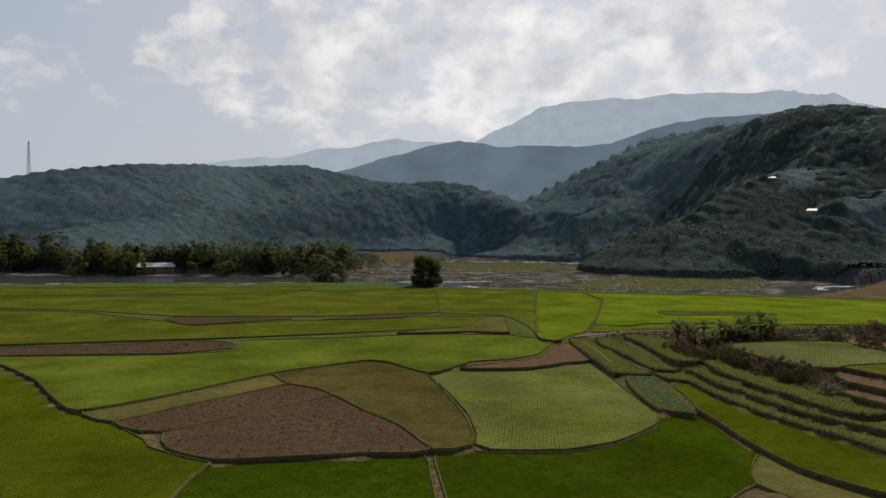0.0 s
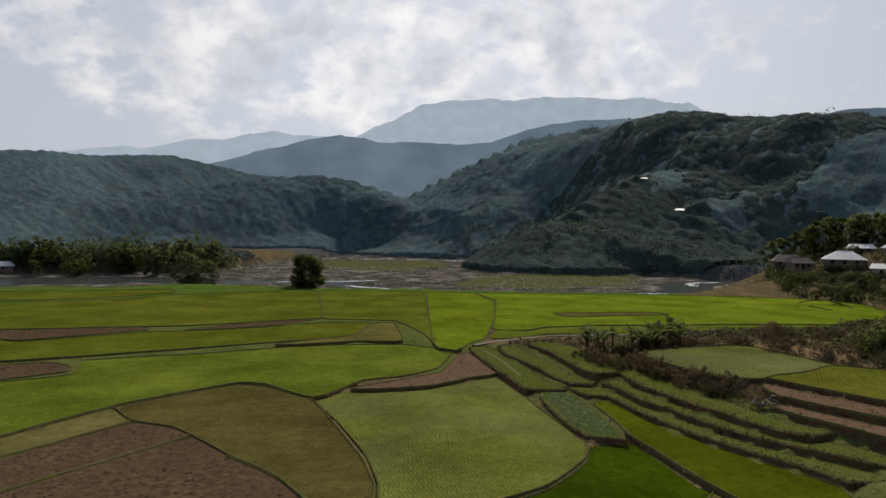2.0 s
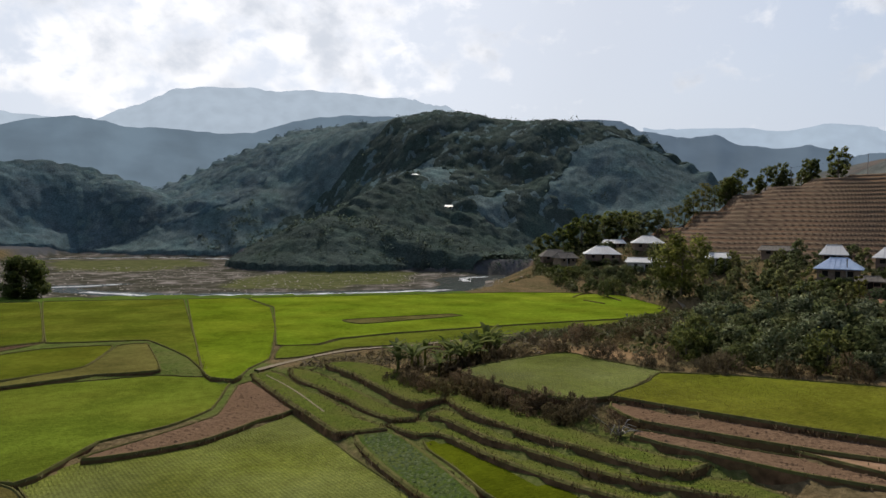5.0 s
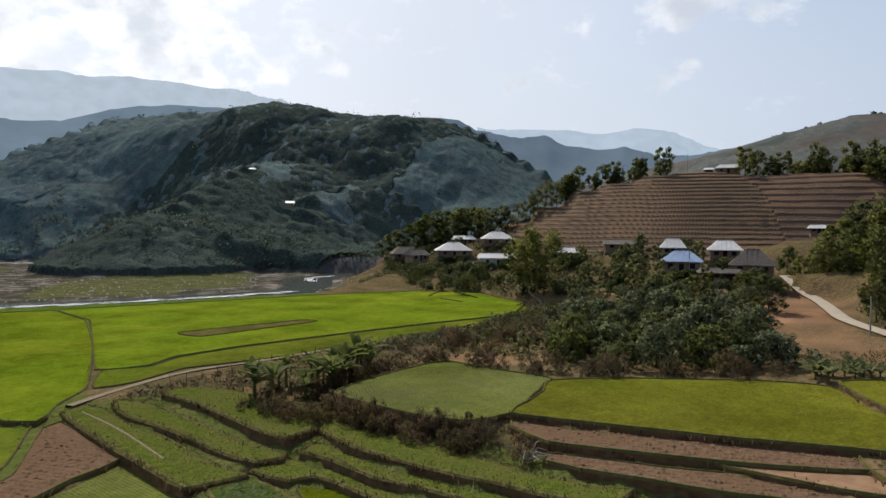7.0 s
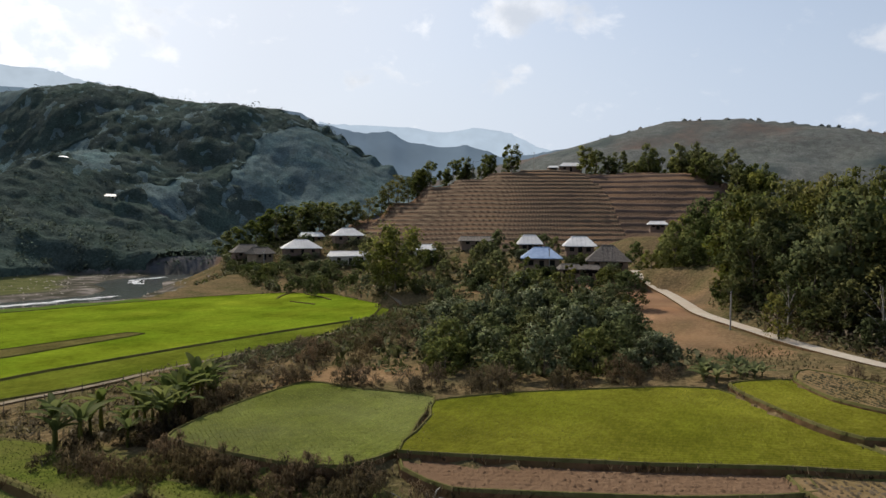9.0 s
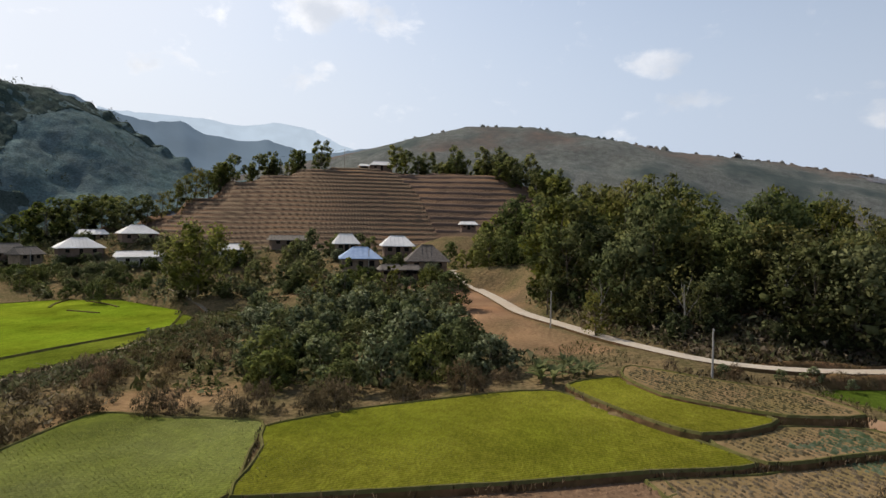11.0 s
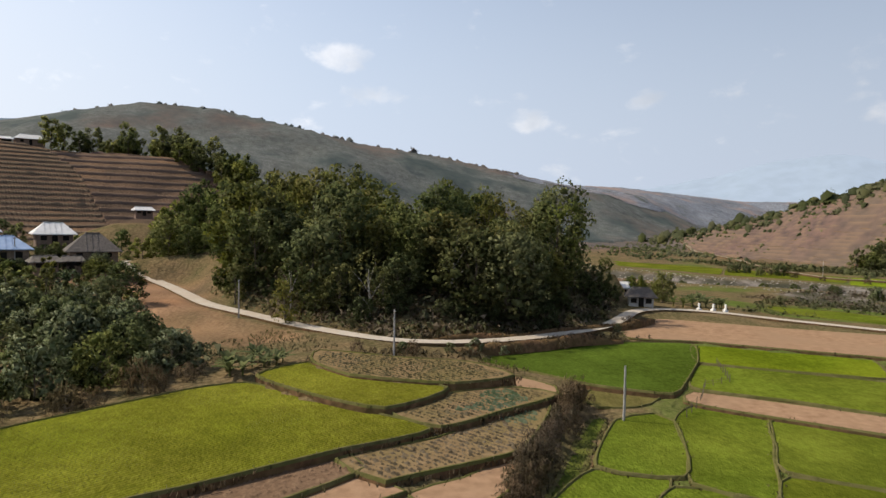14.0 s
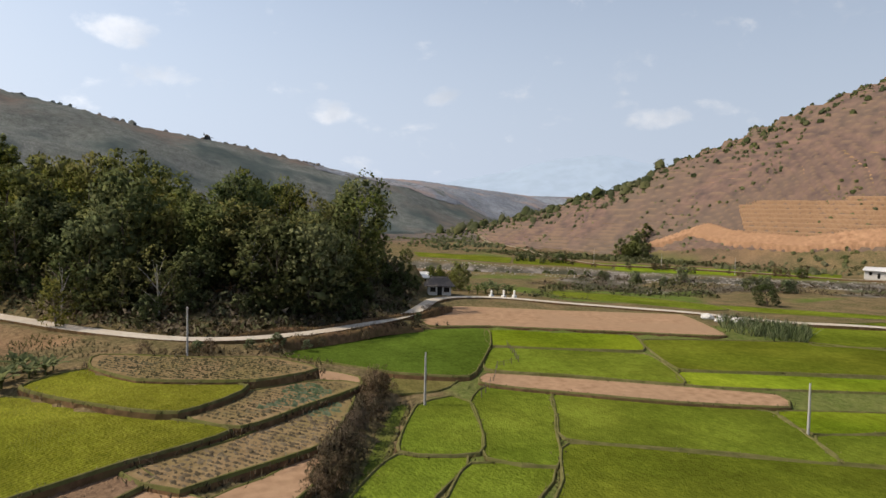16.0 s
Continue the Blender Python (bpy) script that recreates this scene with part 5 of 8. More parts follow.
def tree_meshes(seed, tall, spread, leaf, mat, blobs=14, per=110, low=0.25, bark="bark", core=0.0, flat=0.6, thin=0.55):
    """Trunk with limbs, and a crown of many leaves, rooted at the origin."""
    r = rng(seed)
    lean = r.normal(0, 0.05, 2)
    top = np.array([lean[0] * tall, lean[1] * tall, tall * 0.72])
    pieces = [tube([(0, 0, -0.6), top * 0.3, top * 0.65, top], [0.035 * tall * 0.5, 0.028 * tall * 0.5, 0.02 * tall * 0.5, 0.008 * tall * 0.5])]
    bl = []
    for k in range(blobs):
        f = low + (0.93 - low) * (k + r.uniform(0, 1)) / blobs
        an = k * 2.4 + r.uniform(-0.5, 0.5)
        reach = spread * (math.sin(math.pi * min(1, (f - low) / (1.02 - low) * 0.8 + 0.18)) ** 0.7) * r.uniform(0.45, 1.0)
        c = np.array([lean[0] * tall * f + reach * math.cos(an), lean[1] * tall * f + reach * math.sin(an), tall * f])
        rad = spread * r.uniform(0.20, 0.44)
        bl.append((*c, rad))
        if k % 2 == 0:
            s = top * max(0.25, f - 0.18)
            pieces.append(tube([s, (s + c) / 2 + (0, 0, 0.2), c], [0.010 * tall * 0.5, 0.007 * tall * 0.5, 0.003 * tall * 0.5], 4))
    tv, tf = joined(pieces)
    cv, cf, cn = leaf_cloud(seed + 500, bl, per, leaf, flat, thin, core)
    return mesh_from("trunk", tv, tf, M[bark], True), mesh_fast("crown", cv, cf, M[mat], normals=cn)


def tree(name, meshes, m, label, category="tree", group=""):
    holder = tagged(new(name), label, category, group)
    part("trunk", meshes[0], holder)
    part("crown", meshes[1], holder)
    holder.matrix_basis = m
    return holder


def stand(x, y, z=None, turn=0.0, size=1.0, tall=1.0):
    z = ground_at(x, y) if z is None else z
    return Matrix.Translation((x, y, z)) @ Matrix.Rotation(turn, 4, "Z") @ Matrix.Diagonal((size, size, size * tall, 1))


def far_woods(name, count, sampler, size, mat, label, seed, sprays=20, relief=1.0, dome=True, spray=0.10, lift=0.0):
    """Many small crowns in one mesh: an uneven dome each, roughened by loose sprays of leaves."""
    r = rng(seed)
    pts = sampler(r, count)
    z = height(pts[:, 0], pts[:, 1])
    keep = z > -2.8
    pts, z = pts[keep], z[keep]
    n = len(pts)
    s = size * r.uniform(0.45, 1.3, n) * (1 + 0.5 * (r.uniform(0, 1, n) > 0.95))
    tall = r.uniform(0.7, 1.35, n) * relief
    c = np.stack([pts[:, 0], pts[:, 1], z - 0.1 * s + lift], 1)
    rings, dirs = [], []
    for ring, (rad, up) in enumerate(((0.44, 0.1), (0.36, 0.5))):
        for k in range(6):
            a = k * math.pi / 3 + ring * 0.5 + r.uniform(-0.3, 0.3, n)
            w = rad * s * r.uniform(0.6, 1.4, n)
            rings.append(c + np.stack([np.cos(a) * w, np.sin(a) * w, up * s * tall * r.uniform(0.85, 1.15, n)], 1))
            dirs.append(np.stack([np.cos(a), np.sin(a), np.full(n, up * 1.6 - 0.1)], 1))
    rings.append(c + np.stack([r.normal(0, 0.08, n) * s, r.normal(0, 0.08, n) * s, 0.7 * s * tall], 1))
    dirs.append(np.stack([0 * s, 0 * s, 0 * s + 1], 1))
    v, d = np.stack(rings, 1), np.stack(dirs, 1)
    tri = []
    for ring in range(1):
        for k in range(6):
            a, b = ring * 6 + k, ring * 6 + (k + 1) % 6
            tri += [(a, b, b + 6), (a, b + 6, a + 6)]
    tri += [(6 + k, 6 + (k + 1) % 6, 12) for k in range(6)]
    tri = tri if dome else tri[:0]
    tri = (np.array(tri, int).reshape(1, -1, 3) + 13 * np.arange(n)[:, None, None]).reshape(-1, 3)
    # loose sprays over the dome
    q = r.normal(size=(n, sprays, 3))
    q /= np.linalg.norm(q, axis=2)[:, :, None]
    q[:, :, 2] = np.abs(q[:, :, 2]) - 0.1
    m = c[:, None, :] + q * (s[:, None, None] * r.uniform(0.42, 0.62, (n, sprays, 1))) * np.stack([0 * s + 1, 0 * s + 1, 1.4 * tall], 1)[:, None, :]
    e = r.normal(size=(n, sprays, 3, 3)) * (s[:, None, None, None] * spray)
    sv = (m[:, :, None, :] + e).reshape(-1, 3)
    st = np.arange(len(sv)).reshape(-1, 3) + 13 * n * dome
    if not dome:
        v, d = v[:0], d[:0]
    nr = np.concatenate([d.reshape(-1, 3), np.repeat(q.reshape(-1, 3), 3, axis=0)]) + np.array([0, 0, 0.9 + 2.6 * max(0.0, 1 - relief)])
    nr = nr + r.normal(0, 0.18, nr.shape)
    nr /= np.linalg.norm(nr, axis=1)[:, None]
    me = mesh_fast(name, np.concatenate([v.reshape(-1, 3), sv]), np.concatenate([tri, st]), M[mat], normals=nr)
    return tagged(new(name, me), label, "forest", kind="stuff")


def wooded(x0, x1, y0, y1, ridges, spacing, reach=0.9):
    """Samples the slopes of the named ridges evenly."""
    def pick(r, count):
        gx, gy = np.meshgrid(np.arange(x0, x1, spacing), np.arange(y0, y1, spacing), indexing="ij")
        x, y = gx.ravel() + r.uniform(-0.5, 0.5, gx.size) * spacing, gy.ravel() + r.uniform(-0.5, 0.5, gx.size) * spacing
        ok = np.zeros(len(x), bool)
        for k in ridges:
            width, crest = RIDGES[k][0], RIDGES[k][1]
            d, top = to_crest(x, y, crest)
            ok |= d < reach * width * (0.22 + 0.78 * np.clip(top / max(c[2] for c in crest), 0, 1))
        return np.stack([x[ok], y[ok]], 1)
    return pick


def along(crest, spread_lo, spread_hi, sides=(-1, 1)):
    """Samples places beside a crest line."""
    pts = np.array([c[:2] for c in crest], float)
    seg = np.linalg.norm(np.diff(pts, axis=0), axis=1)

    def sampler(r, count):
        k = r.choice(len(seg), count, p=seg / seg.sum())
        s = r.uniform(0, 1, (count, 1))
        p = pts[k] * (1 - s) + pts[k + 1] * s
        t = (pts[k + 1] - pts[k]) / seg[k][:, None]
        side = np.stack([t[:, 1], -t[:, 0]], 1) * r.choice(sides, (count, 1))
        return p + side * r.uniform(spread_lo, spread_hi, (count, 1)) + r.normal(0, 6, (count, 2))

    return sampler


def patchy(sampler, size, cut, seed):
    """Keeps a sampler's places in irregular groves only."""
    def pick(r, count):
        p = sampler(r, count * 3)
        good = fbm(p[:, 0], p[:, 1], size, 3, seed) > cut
        return p[good][:count] if count else p[good]
    return pick


M["weeds"] = leaf_material("weeds", (0.052, 0.064, 0.026), (0.084, 0.094, 0.038), (0.135, 0.132, 0.060), 0.35)
M["dry_weeds"] = leaf_material("dry_weeds", (0.085, 0.068, 0.040), (0.125, 0.100, 0.060), (0.18, 0.145, 0.09), 0.3)


def thinned(sampler, edges):
    """Leaves only a few trees inside the given outlines."""
    def pick(r, count):
        p = sampler(r, count)
        wx, wy = p[:, 0] + 16 * fbm(p[:, 0], p[:, 1], 25.0, 3, 63), p[:, 1] + 16 * fbm(p[:, 0], p[:, 1], 25.0, 3, 64)
        out = np.zeros(len(p), bool)
        for edge in edges:
            out |= inside(wx, wy, edge)
        return p[~out | (r.uniform(0, 1, len(p)) < 0.16)]
    return pick


def canopy(name, x0, x1, y0, y1, ridges, cell, crown, amp, mat, label, seed, edges=(), reach=1.0):
    """The closed roof of a distant wood: a sheet of small overlapping domes over the slopes of the named ridges."""
    gx, gy = np.meshgrid(np.arange(x0, x1, cell), np.arange(y0, y1, cell), indexing="ij")
    gx = gx + cell * 0.6 * (lattice(gx, gy, seed) - 0.5)
    gy = gy + cell * 0.6 * (lattice(gx, gy, seed + 1) - 0.5)
    x, y = gx.ravel(), gy.ravel()
    ok = np.zeros(len(x), bool)
    for k in ridges:
        width, crest = RIDGES[k][0], RIDGES[k][1]
        d, top = to_crest(x, y, crest)
        ok |= d < reach * width * (0.22 + 0.78 * np.clip(top / max(c[2] for c in crest), 0, 1))
    wx, wy = x + 16 * fbm(x, y, 25.0, 3, 63), y + 16 * fbm(x, y, 25.0, 3, 64)
    for edge in edges:
        ok &= ~inside(wx, wy, edge)
    z = height(x, y)
    ok &= z > -3.2
    dome = np.zeros(len(x))
    ix, iy = np.floor(x / crown), np.floor(y / crown)
    for i in (-1, 0, 1):
        for j in (-1, 0, 1):
            cx, cy = ix + i, iy + j
            px, py = (cx + lattice(cx, cy, seed + 2)) * crown, (cy + lattice(cx, cy, seed + 3)) * crown
            big = 0.5 + 0.7 * lattice(cx, cy, seed + 4)
            r2 = ((x - px) ** 2 + (y - py) ** 2) / (crown * 0.85 * (0.7 + 0.5 * big)) ** 2
            dome = np.maximum(dome, big * np.sqrt(np.clip(1 - r2, 0, 1)))
    z = z + np.where(ok, 0.8 + amp * (dome + 0.35 * fbm(x, y, 2.4 * cell, 2, seed + 7)), -1.5)
    n, m = gx.shape
    idx, ok = np.arange(n * m).reshape(n, m), ok.reshape(n, m)
    full = ok[:-1, :-1] | ok[1:, :-1] | ok[1:, 1:] | ok[:-1, 1:]
    quads = np.stack([idx[:-1, :-1], idx[1:, :-1], idx[1:, 1:], idx[:-1, 1:]], -1)[full]
    used, inv = np.unique(quads, return_inverse=True)
    me = mesh_fast(name, np.stack([x, y, z], 1)[used], inv.reshape(-1, 4), M[mat], True)
    return tagged(new(name, me), label, "forest", kind="stuff")


canopy("forest", 20, 490, 300, 700, (0, 1), 1.4, 4.4, 1.5, "hazed_far_forest", "dense forest covering the hill, blue haze in its colour", 61)
canopy("forest", 70, 430, 310, 530, (2, 3), 1.1, 5.2, 2.2, "hazed_spur_forest", "leafy green forest on the hill's lower spurs", 164, CLEARINGS, 1.35)
canopy("forest", -470, 190, 440, 920, (4,), 2.0, 5.4, 1.7, "hazed_ridge_forest", "forest on the ridge across the river, tinted with blue haze", 265)
canopy("forest", -330, 190, 330, 730, (10,), 1.5, 4.8, 1.8, "hazed_far_forest", "forest on the rounded spur, blue haze in its colour", 366)
canopy("scrub", 420, 800, -440, 430, (6,), 2.8, 4.5, 1.0, "hazed_hill_scrub", "scrub covering a dry hill, greyed by haze in its colour", 467, (), 0.95)
canopy("scrub", 620, 1240, -900, -150, (8,), 5.0, 8.0, 1.5, "hazed_rise_scrub", "scrub on the far low rise, paled by haze in its colour", 568, (), 0.8)
far_woods("forest", 0, thinned(wooded(80, 420, 320, 520, (2, 3), 9.0, 1.2), CLEARINGS), 5.4, "hazed_spur_forest", "leafy crowns standing out of the spur forest", 64, 30, 1.0, False, 0.07, 1.0)
far_woods("forest", 160, along(RIDGES[0][1] + RIDGES[1][1][1:4], -3, 3, (1,)), 5.0, "hazed_far_forest", "trees standing along the skyline of the hill", 67, 60, 1.2, False, 0.07)
far_woods("forest", 520, along([(-330, 332), (-223, 344), (-138, 356), (-79, 360), (-44, 366)], 0, 26, (-1,)), 11.0, "leaf_dark", "dark tall trees in a belt along the far bank", 63, 150, 1.0, False, 0.05)
far_woods("scrub", 5600, patchy(along(RIDGES[7][1], -6, 125, (1, -1)), 30, -0.10, 72), 2.0, "weeds", "scattered bushes on a dry red hillside", 69, 12, 1.0, True, 0.08)
far_woods("scrub", 700, along(RIDGES[7][1][:10], 2, 22, (1, -1)), 3.4, "weeds", "dark green scrub along the red hill's crest", 73, 14, 1.0, True, 0.07)
far_woods("hill_trees", 90, along(RIDGES[6][1][2:9], -3, 3, (1,)), 5.5, "hazed_hill_scrub", "single trees along the skyline of the hill", 74, 14)
far_woods("forest", 700, along([(-320, 385), (-200, 376), (-110, 372), (-62, 392), (-50, 440)], -10, 30, (1, -1)), 6.5, "hazed_far_forest", "dark trees lining the far river bank", 70, 90, 1.0, False, 0.06)

far_woods("forest", 420, along(BED_FAR[:7], -6, 22, (1, -1)), 6.5, "hazed_spur_forest", "trees lining the foot of the wooded hill", 84, 90, 1.0, False, 0.06)
far_woods("hill_trees", 130, along(RIDGES[7][1][:5], -4, 16, (1, -1)), 7.0, "weeds", "green trees along the red hill's low end", 85, 40, 1.1, True, 0.06)


def strewn(poly):
    """Samples places inside an outline."""
    p = np.array(poly, float)

    def pick(r, count):
        x, y = r.uniform(p[:, 0].min(), p[:, 0].max(), count * 4), r.uniform(p[:, 1].min(), p[:, 1].max(), count * 4)
        ok = inside(x, y, poly) & (to_line(x, y, ROAD)[0] > 2.6)
        for _, _, f in FIELDS:
            ok &= ~inside(x, y, f)
        return np.stack([x[ok], y[ok]], 1)[:count]
    return pick


far_woods("low_scrub", 2200, strewn(SCRUB_BELT), 2.5, "weeds", "dark low scrub on the river islands", 75, 10)
far_woods("low_scrub", 700, strewn([(132, 182), (150, 212), (170, 240), (205, 262), (222, 240), (190, 214), (158, 206), (146, 186)]), 2.6, "weeds", "dark scrub on the slope below the village", 89, 40, 1.0, False, 0.07)
far_woods("low_scrub", 1700, patchy(strewn([(-30, 262), (10, 240), (62, 214), (110, 208), (150, 232), (178, 300), (128, 372), (110, 420), (60, 420), (-20, 360)]), 26, 0.0, 94), 1.7, "weeds", "patches of low scrub over the gravel bars", 95, 8, 0.7, True, 0.08)
far_woods("low_scrub", 1500, strewn([(330, -150), (280, -150), (240, -178), (195, -214), (165, -232), (162, -238), (190, -228), (222, -218), (252, -208), (300, -185)]), 1.8, "weeds", "brown-green scrub below the red hill", 87, 16, 1.0, False, 0.15)
far_woods("low_scrub", 1300, strewn([(116, 142), (128, 118), (122, 100), (132, 82), (160, 84), (172, 120), (176, 160), (192, 196), (170, 232), (150, 228), (136, 190), (124, 168)]), 1.9, "weeds", "dark weeds and low garden scrub in the village", 76, 16, 1.0, False, 0.15)
far_woods("low_scrub", 900, patchy(strewn(EAST_BARS), 16, 0.0, 67), 1.5, "dry_weeds", "brown scrub among the east river's stones", 68, 24, 0.9, False, 0.09)
far_woods("low_scrub", 500, strewn([(120, -30), (150, -60), (170, -90), (140, -110), (112, -80)]), 1.3, "weeds", "weeds on the low ground by the east river", 82, 16, 1.0, False, 0.15)
far_woods("low_scrub", 420, strewn([(62, 92), (66, 76), (76, 60), (80, 58), (98, 72), (118, 84), (110, 100), (84, 98)]), 1.6, "weeds", "weeds under the thicket", 83, 16, 1.0, False, 0.15)

far_woods("low_scrub", 1300, strewn([(26, 108), (60, 112), (104, 116), (116, 128), (118, 106), (96, 100), (66, 97), (57, 90), (40, 90), (30, 98)]), 1.1, "dry_weeds", "brown weeds beside the track", 77, 14, 0.8, False, 0.13)
far_woods("low_scrub", 1500, strewn([(50, 108), (104, 116), (116, 128), (118, 106), (96, 100), (66, 97)]), 1.3, "weeds", "green weeds beside the track", 88, 14, 0.8, False, 0.13)
far_woods("low_scrub", 1500, strewn([(88, 46), (89, 34), (92, 20), (100, 8), (110, 0), (120, -4), (132, 6), (118, 24), (112, 46), (118, 60)]), 1.5, "dry_weeds", "brown undergrowth below the knoll", 79, 14, 0.8, False, 0.13)
far_woods("low_scrub", 1100, strewn([(88, 46), (89, 34), (92, 20), (100, 8), (110, 0), (120, -4), (132, 6), (118, 24), (112, 46), (124, 66)]), 1.8, "weeds", "dark undergrowth below the knoll", 80, 14, 0.9, False, 0.13)
far_woods("low_scrub", 500, strewn([(74, 52), (82, 40), (83, 30), (87, 18), (92, 8), (102, -2), (98, -4), (88, 8), (82, 20), (79, 32), (76, 42)]), 1.0, "dry_weeds", "dry weeds on the road's outer bank", 81, 14, 0.8, False, 0.13)

# backdrop of far mountains
def mountain(name, crest, mat, label):
    pts = []
    for a, b in zip(crest[:-1], crest[1:]):
        pts += [np.array(a, float) * (1 - s) + np.array(b, float) * s for s in np.linspace(0, 1, 10, endpoint=False)]
    pts = np.array(pts + [crest[-1]], float)
    dist = np.hypot(pts[:, 0], pts[:, 1])
    pts[:, 2] += 0.006 * dist * fbm(np.arange(len(pts)) * 1.0, pts[:, 0] * 0, 5.0, 4, len(crest))
    rows = [(1.0 - 0.014 * k, 1.0 - 0.075 * k) for k in range(16)]
    along_x = np.arange(len(pts)) * 1.0
    verts = []
    for j, (k, h) in enumerate(rows):
        fold = fbm(along_x, along_x * 0 + j * 0.9, 5.0, 4, len(crest) + 3) * min(j, 6) / 6
        verts += [(x * (k + 0.030 * f), y * (k + 0.030 * f), z * h + 0.12 * z * f) for (x, y, z), f in zip(pts, fold)]
    n = len(pts)
    faces = [(j * n + i, j * n + i + 1, (j + 1) * n + i + 1, (j + 1) * n + i) for j in range(len(rows) - 1) for i in range(n - 1)]
    tagged(new(name, mesh_from(name, verts, faces, mat, True)), label, "mountain", kind="structure")


# emission colours imitate the haze; there is no air between
HAZE_NEAR = backdrop_material("ridge_haze_glow", (0.150, 0.205, 0.250), 1.0, 0.72)
HAZE_SIDE = backdrop_material("side_ridge_haze_glow", (0.098, 0.135, 0.175), 1.0, 0.75)
mountain("backdrop_ridge", [(-300, 1265, 107), (-173, 1288, 142), (-86, 1297, 172), (42, 1299, 203), (115, 1295, 191), (245, 1276, 190), (328, 1258, 191), (444, 1221, 232), (575, 1165, 233), (673, 1112, 235), (732, 1074, 224), (800, 980, 215)], HAZE_NEAR, "forested ridge with blue-grey haze painted in")
mountain("backdrop_side_ridge", [(800, 980, 215), (872, 876, 218), (899, 847, 199), (939, 800, 180), (976, 752, 180), (1017, 692, 158), (1054, 631, 158), (1082, 577, 141), (1099, 540, 147), (1122, 486, 152), (1160, 400, 150)], HAZE_SIDE, "forested ridge with dark blue haze painted in")
HAZE = backdrop_material("mountain_haze_glow", (0.50, 0.58, 0.65), 0.95)
HAZE_SUMMIT = backdrop_material("summit_haze_glow", (0.30, 0.36, 0.45), 1.0)
HAZE_FAR = backdrop_material("plateau_haze_glow", (0.46, 0.55, 0.64), 0.95)
mountain("backdrop_mountain", [(-500, 4020, 330), (184, 3996, 562), (439, 3976, 680), (622, 3951, 796), (1009, 3870, 806), (1281, 3789, 817), (1508, 3704, 817), (1854, 3544, 806), (1937, 3499, 776), (2061, 3428, 768), (2178, 3354, 690), (2493, 3127, 567), (2832, 2585, 560)], HAZE, "high mountain with blue haze painted in, its top in cloud")
mountain("backdrop_range", [(-1400, 2700, 250), (-921, 2855, 327), (-692, 2919, 360), (-399, 2973, 402), (-196, 2994, 441), (9, 3000, 438), (317, 2983, 413), (700, 2900, 380)], HAZE, "mountain range with pale blue haze painted in")
mountain("backdrop_plateau", [(2832, 2585, 584), (2958, 2438, 578), (3257, 2013, 558), (3412, 1731, 554), (3466, 1616, 494), (3540, 1444, 434), (3583, 1328, 330), (3650, 1100, 280)], HAZE_FAR, "flat-topped mountain with pale haze painted in")
mountain("backdrop_summit", [(4050, -1000, 60), (3942, -1429, 129), (3804, -1756, 177), (3635, -2073, 224), (3442, -2372, 323), (3229, -2649, 400), (3046, -2853, 431), (2756, -3128, 337), (2389, -3411, 241), (2000, -3600, 150)], HAZE_SUMMIT, "mountain at the valley's end, faint with painted blue haze")

# ---- the wooded knoll ----
KNOLL = [tree_meshes(200 + k, 11.5, 5.2, 0.30, ["leaf_mid", "leaf_dark", "leaf_mid", "leaf_olive", "leaf_dark"][k % 5], 28, 92, 0.06, core=0.42) for k in range(5)]
DISTANT = [tree_meshes(260 + k, 11.5, 4.4, 0.5, ["leaf_mid", "leaf_dark", "leaf_mid"][k], 16, 60, 0.08, core=0.42) for k in range(3)]


def knoll_trees():
    r = rng(7)
    spots = []
    tries = 0
    while len(spots) < 105 and tries < 4000:
        tries += 1
        x, y = r.uniform(92, 165), r.uniform(-12, 80)
        d, _ = to_line(np.array([x]), np.array([y]), [(160, 72), (140, 52), (122, 34), (122, 16), (130, 0)])
        dr, _ = to_line(np.array([x]), np.array([y]), ROAD)
        if d[0] > 26 or dr[0] < 6.5 or y < 5 - 0.12 * (x - 110) or any((x - a) ** 2 + (y - b) ** 2 < 12 for a, b in spots):
            continue
        spots.append((x, y))
    for x, y in spots:
        k = r.integers(0, len(KNOLL))
        tree("tree", KNOLL[k], stand(x, y, ground_at(x, y) - 0.8, r.uniform(0, 6.28), r.uniform(0.55, 1.25), r.uniform(0.75, 1.25)), "tall leafy green tree on the wooded knoll", group="trees on the knoll")


knoll_trees()

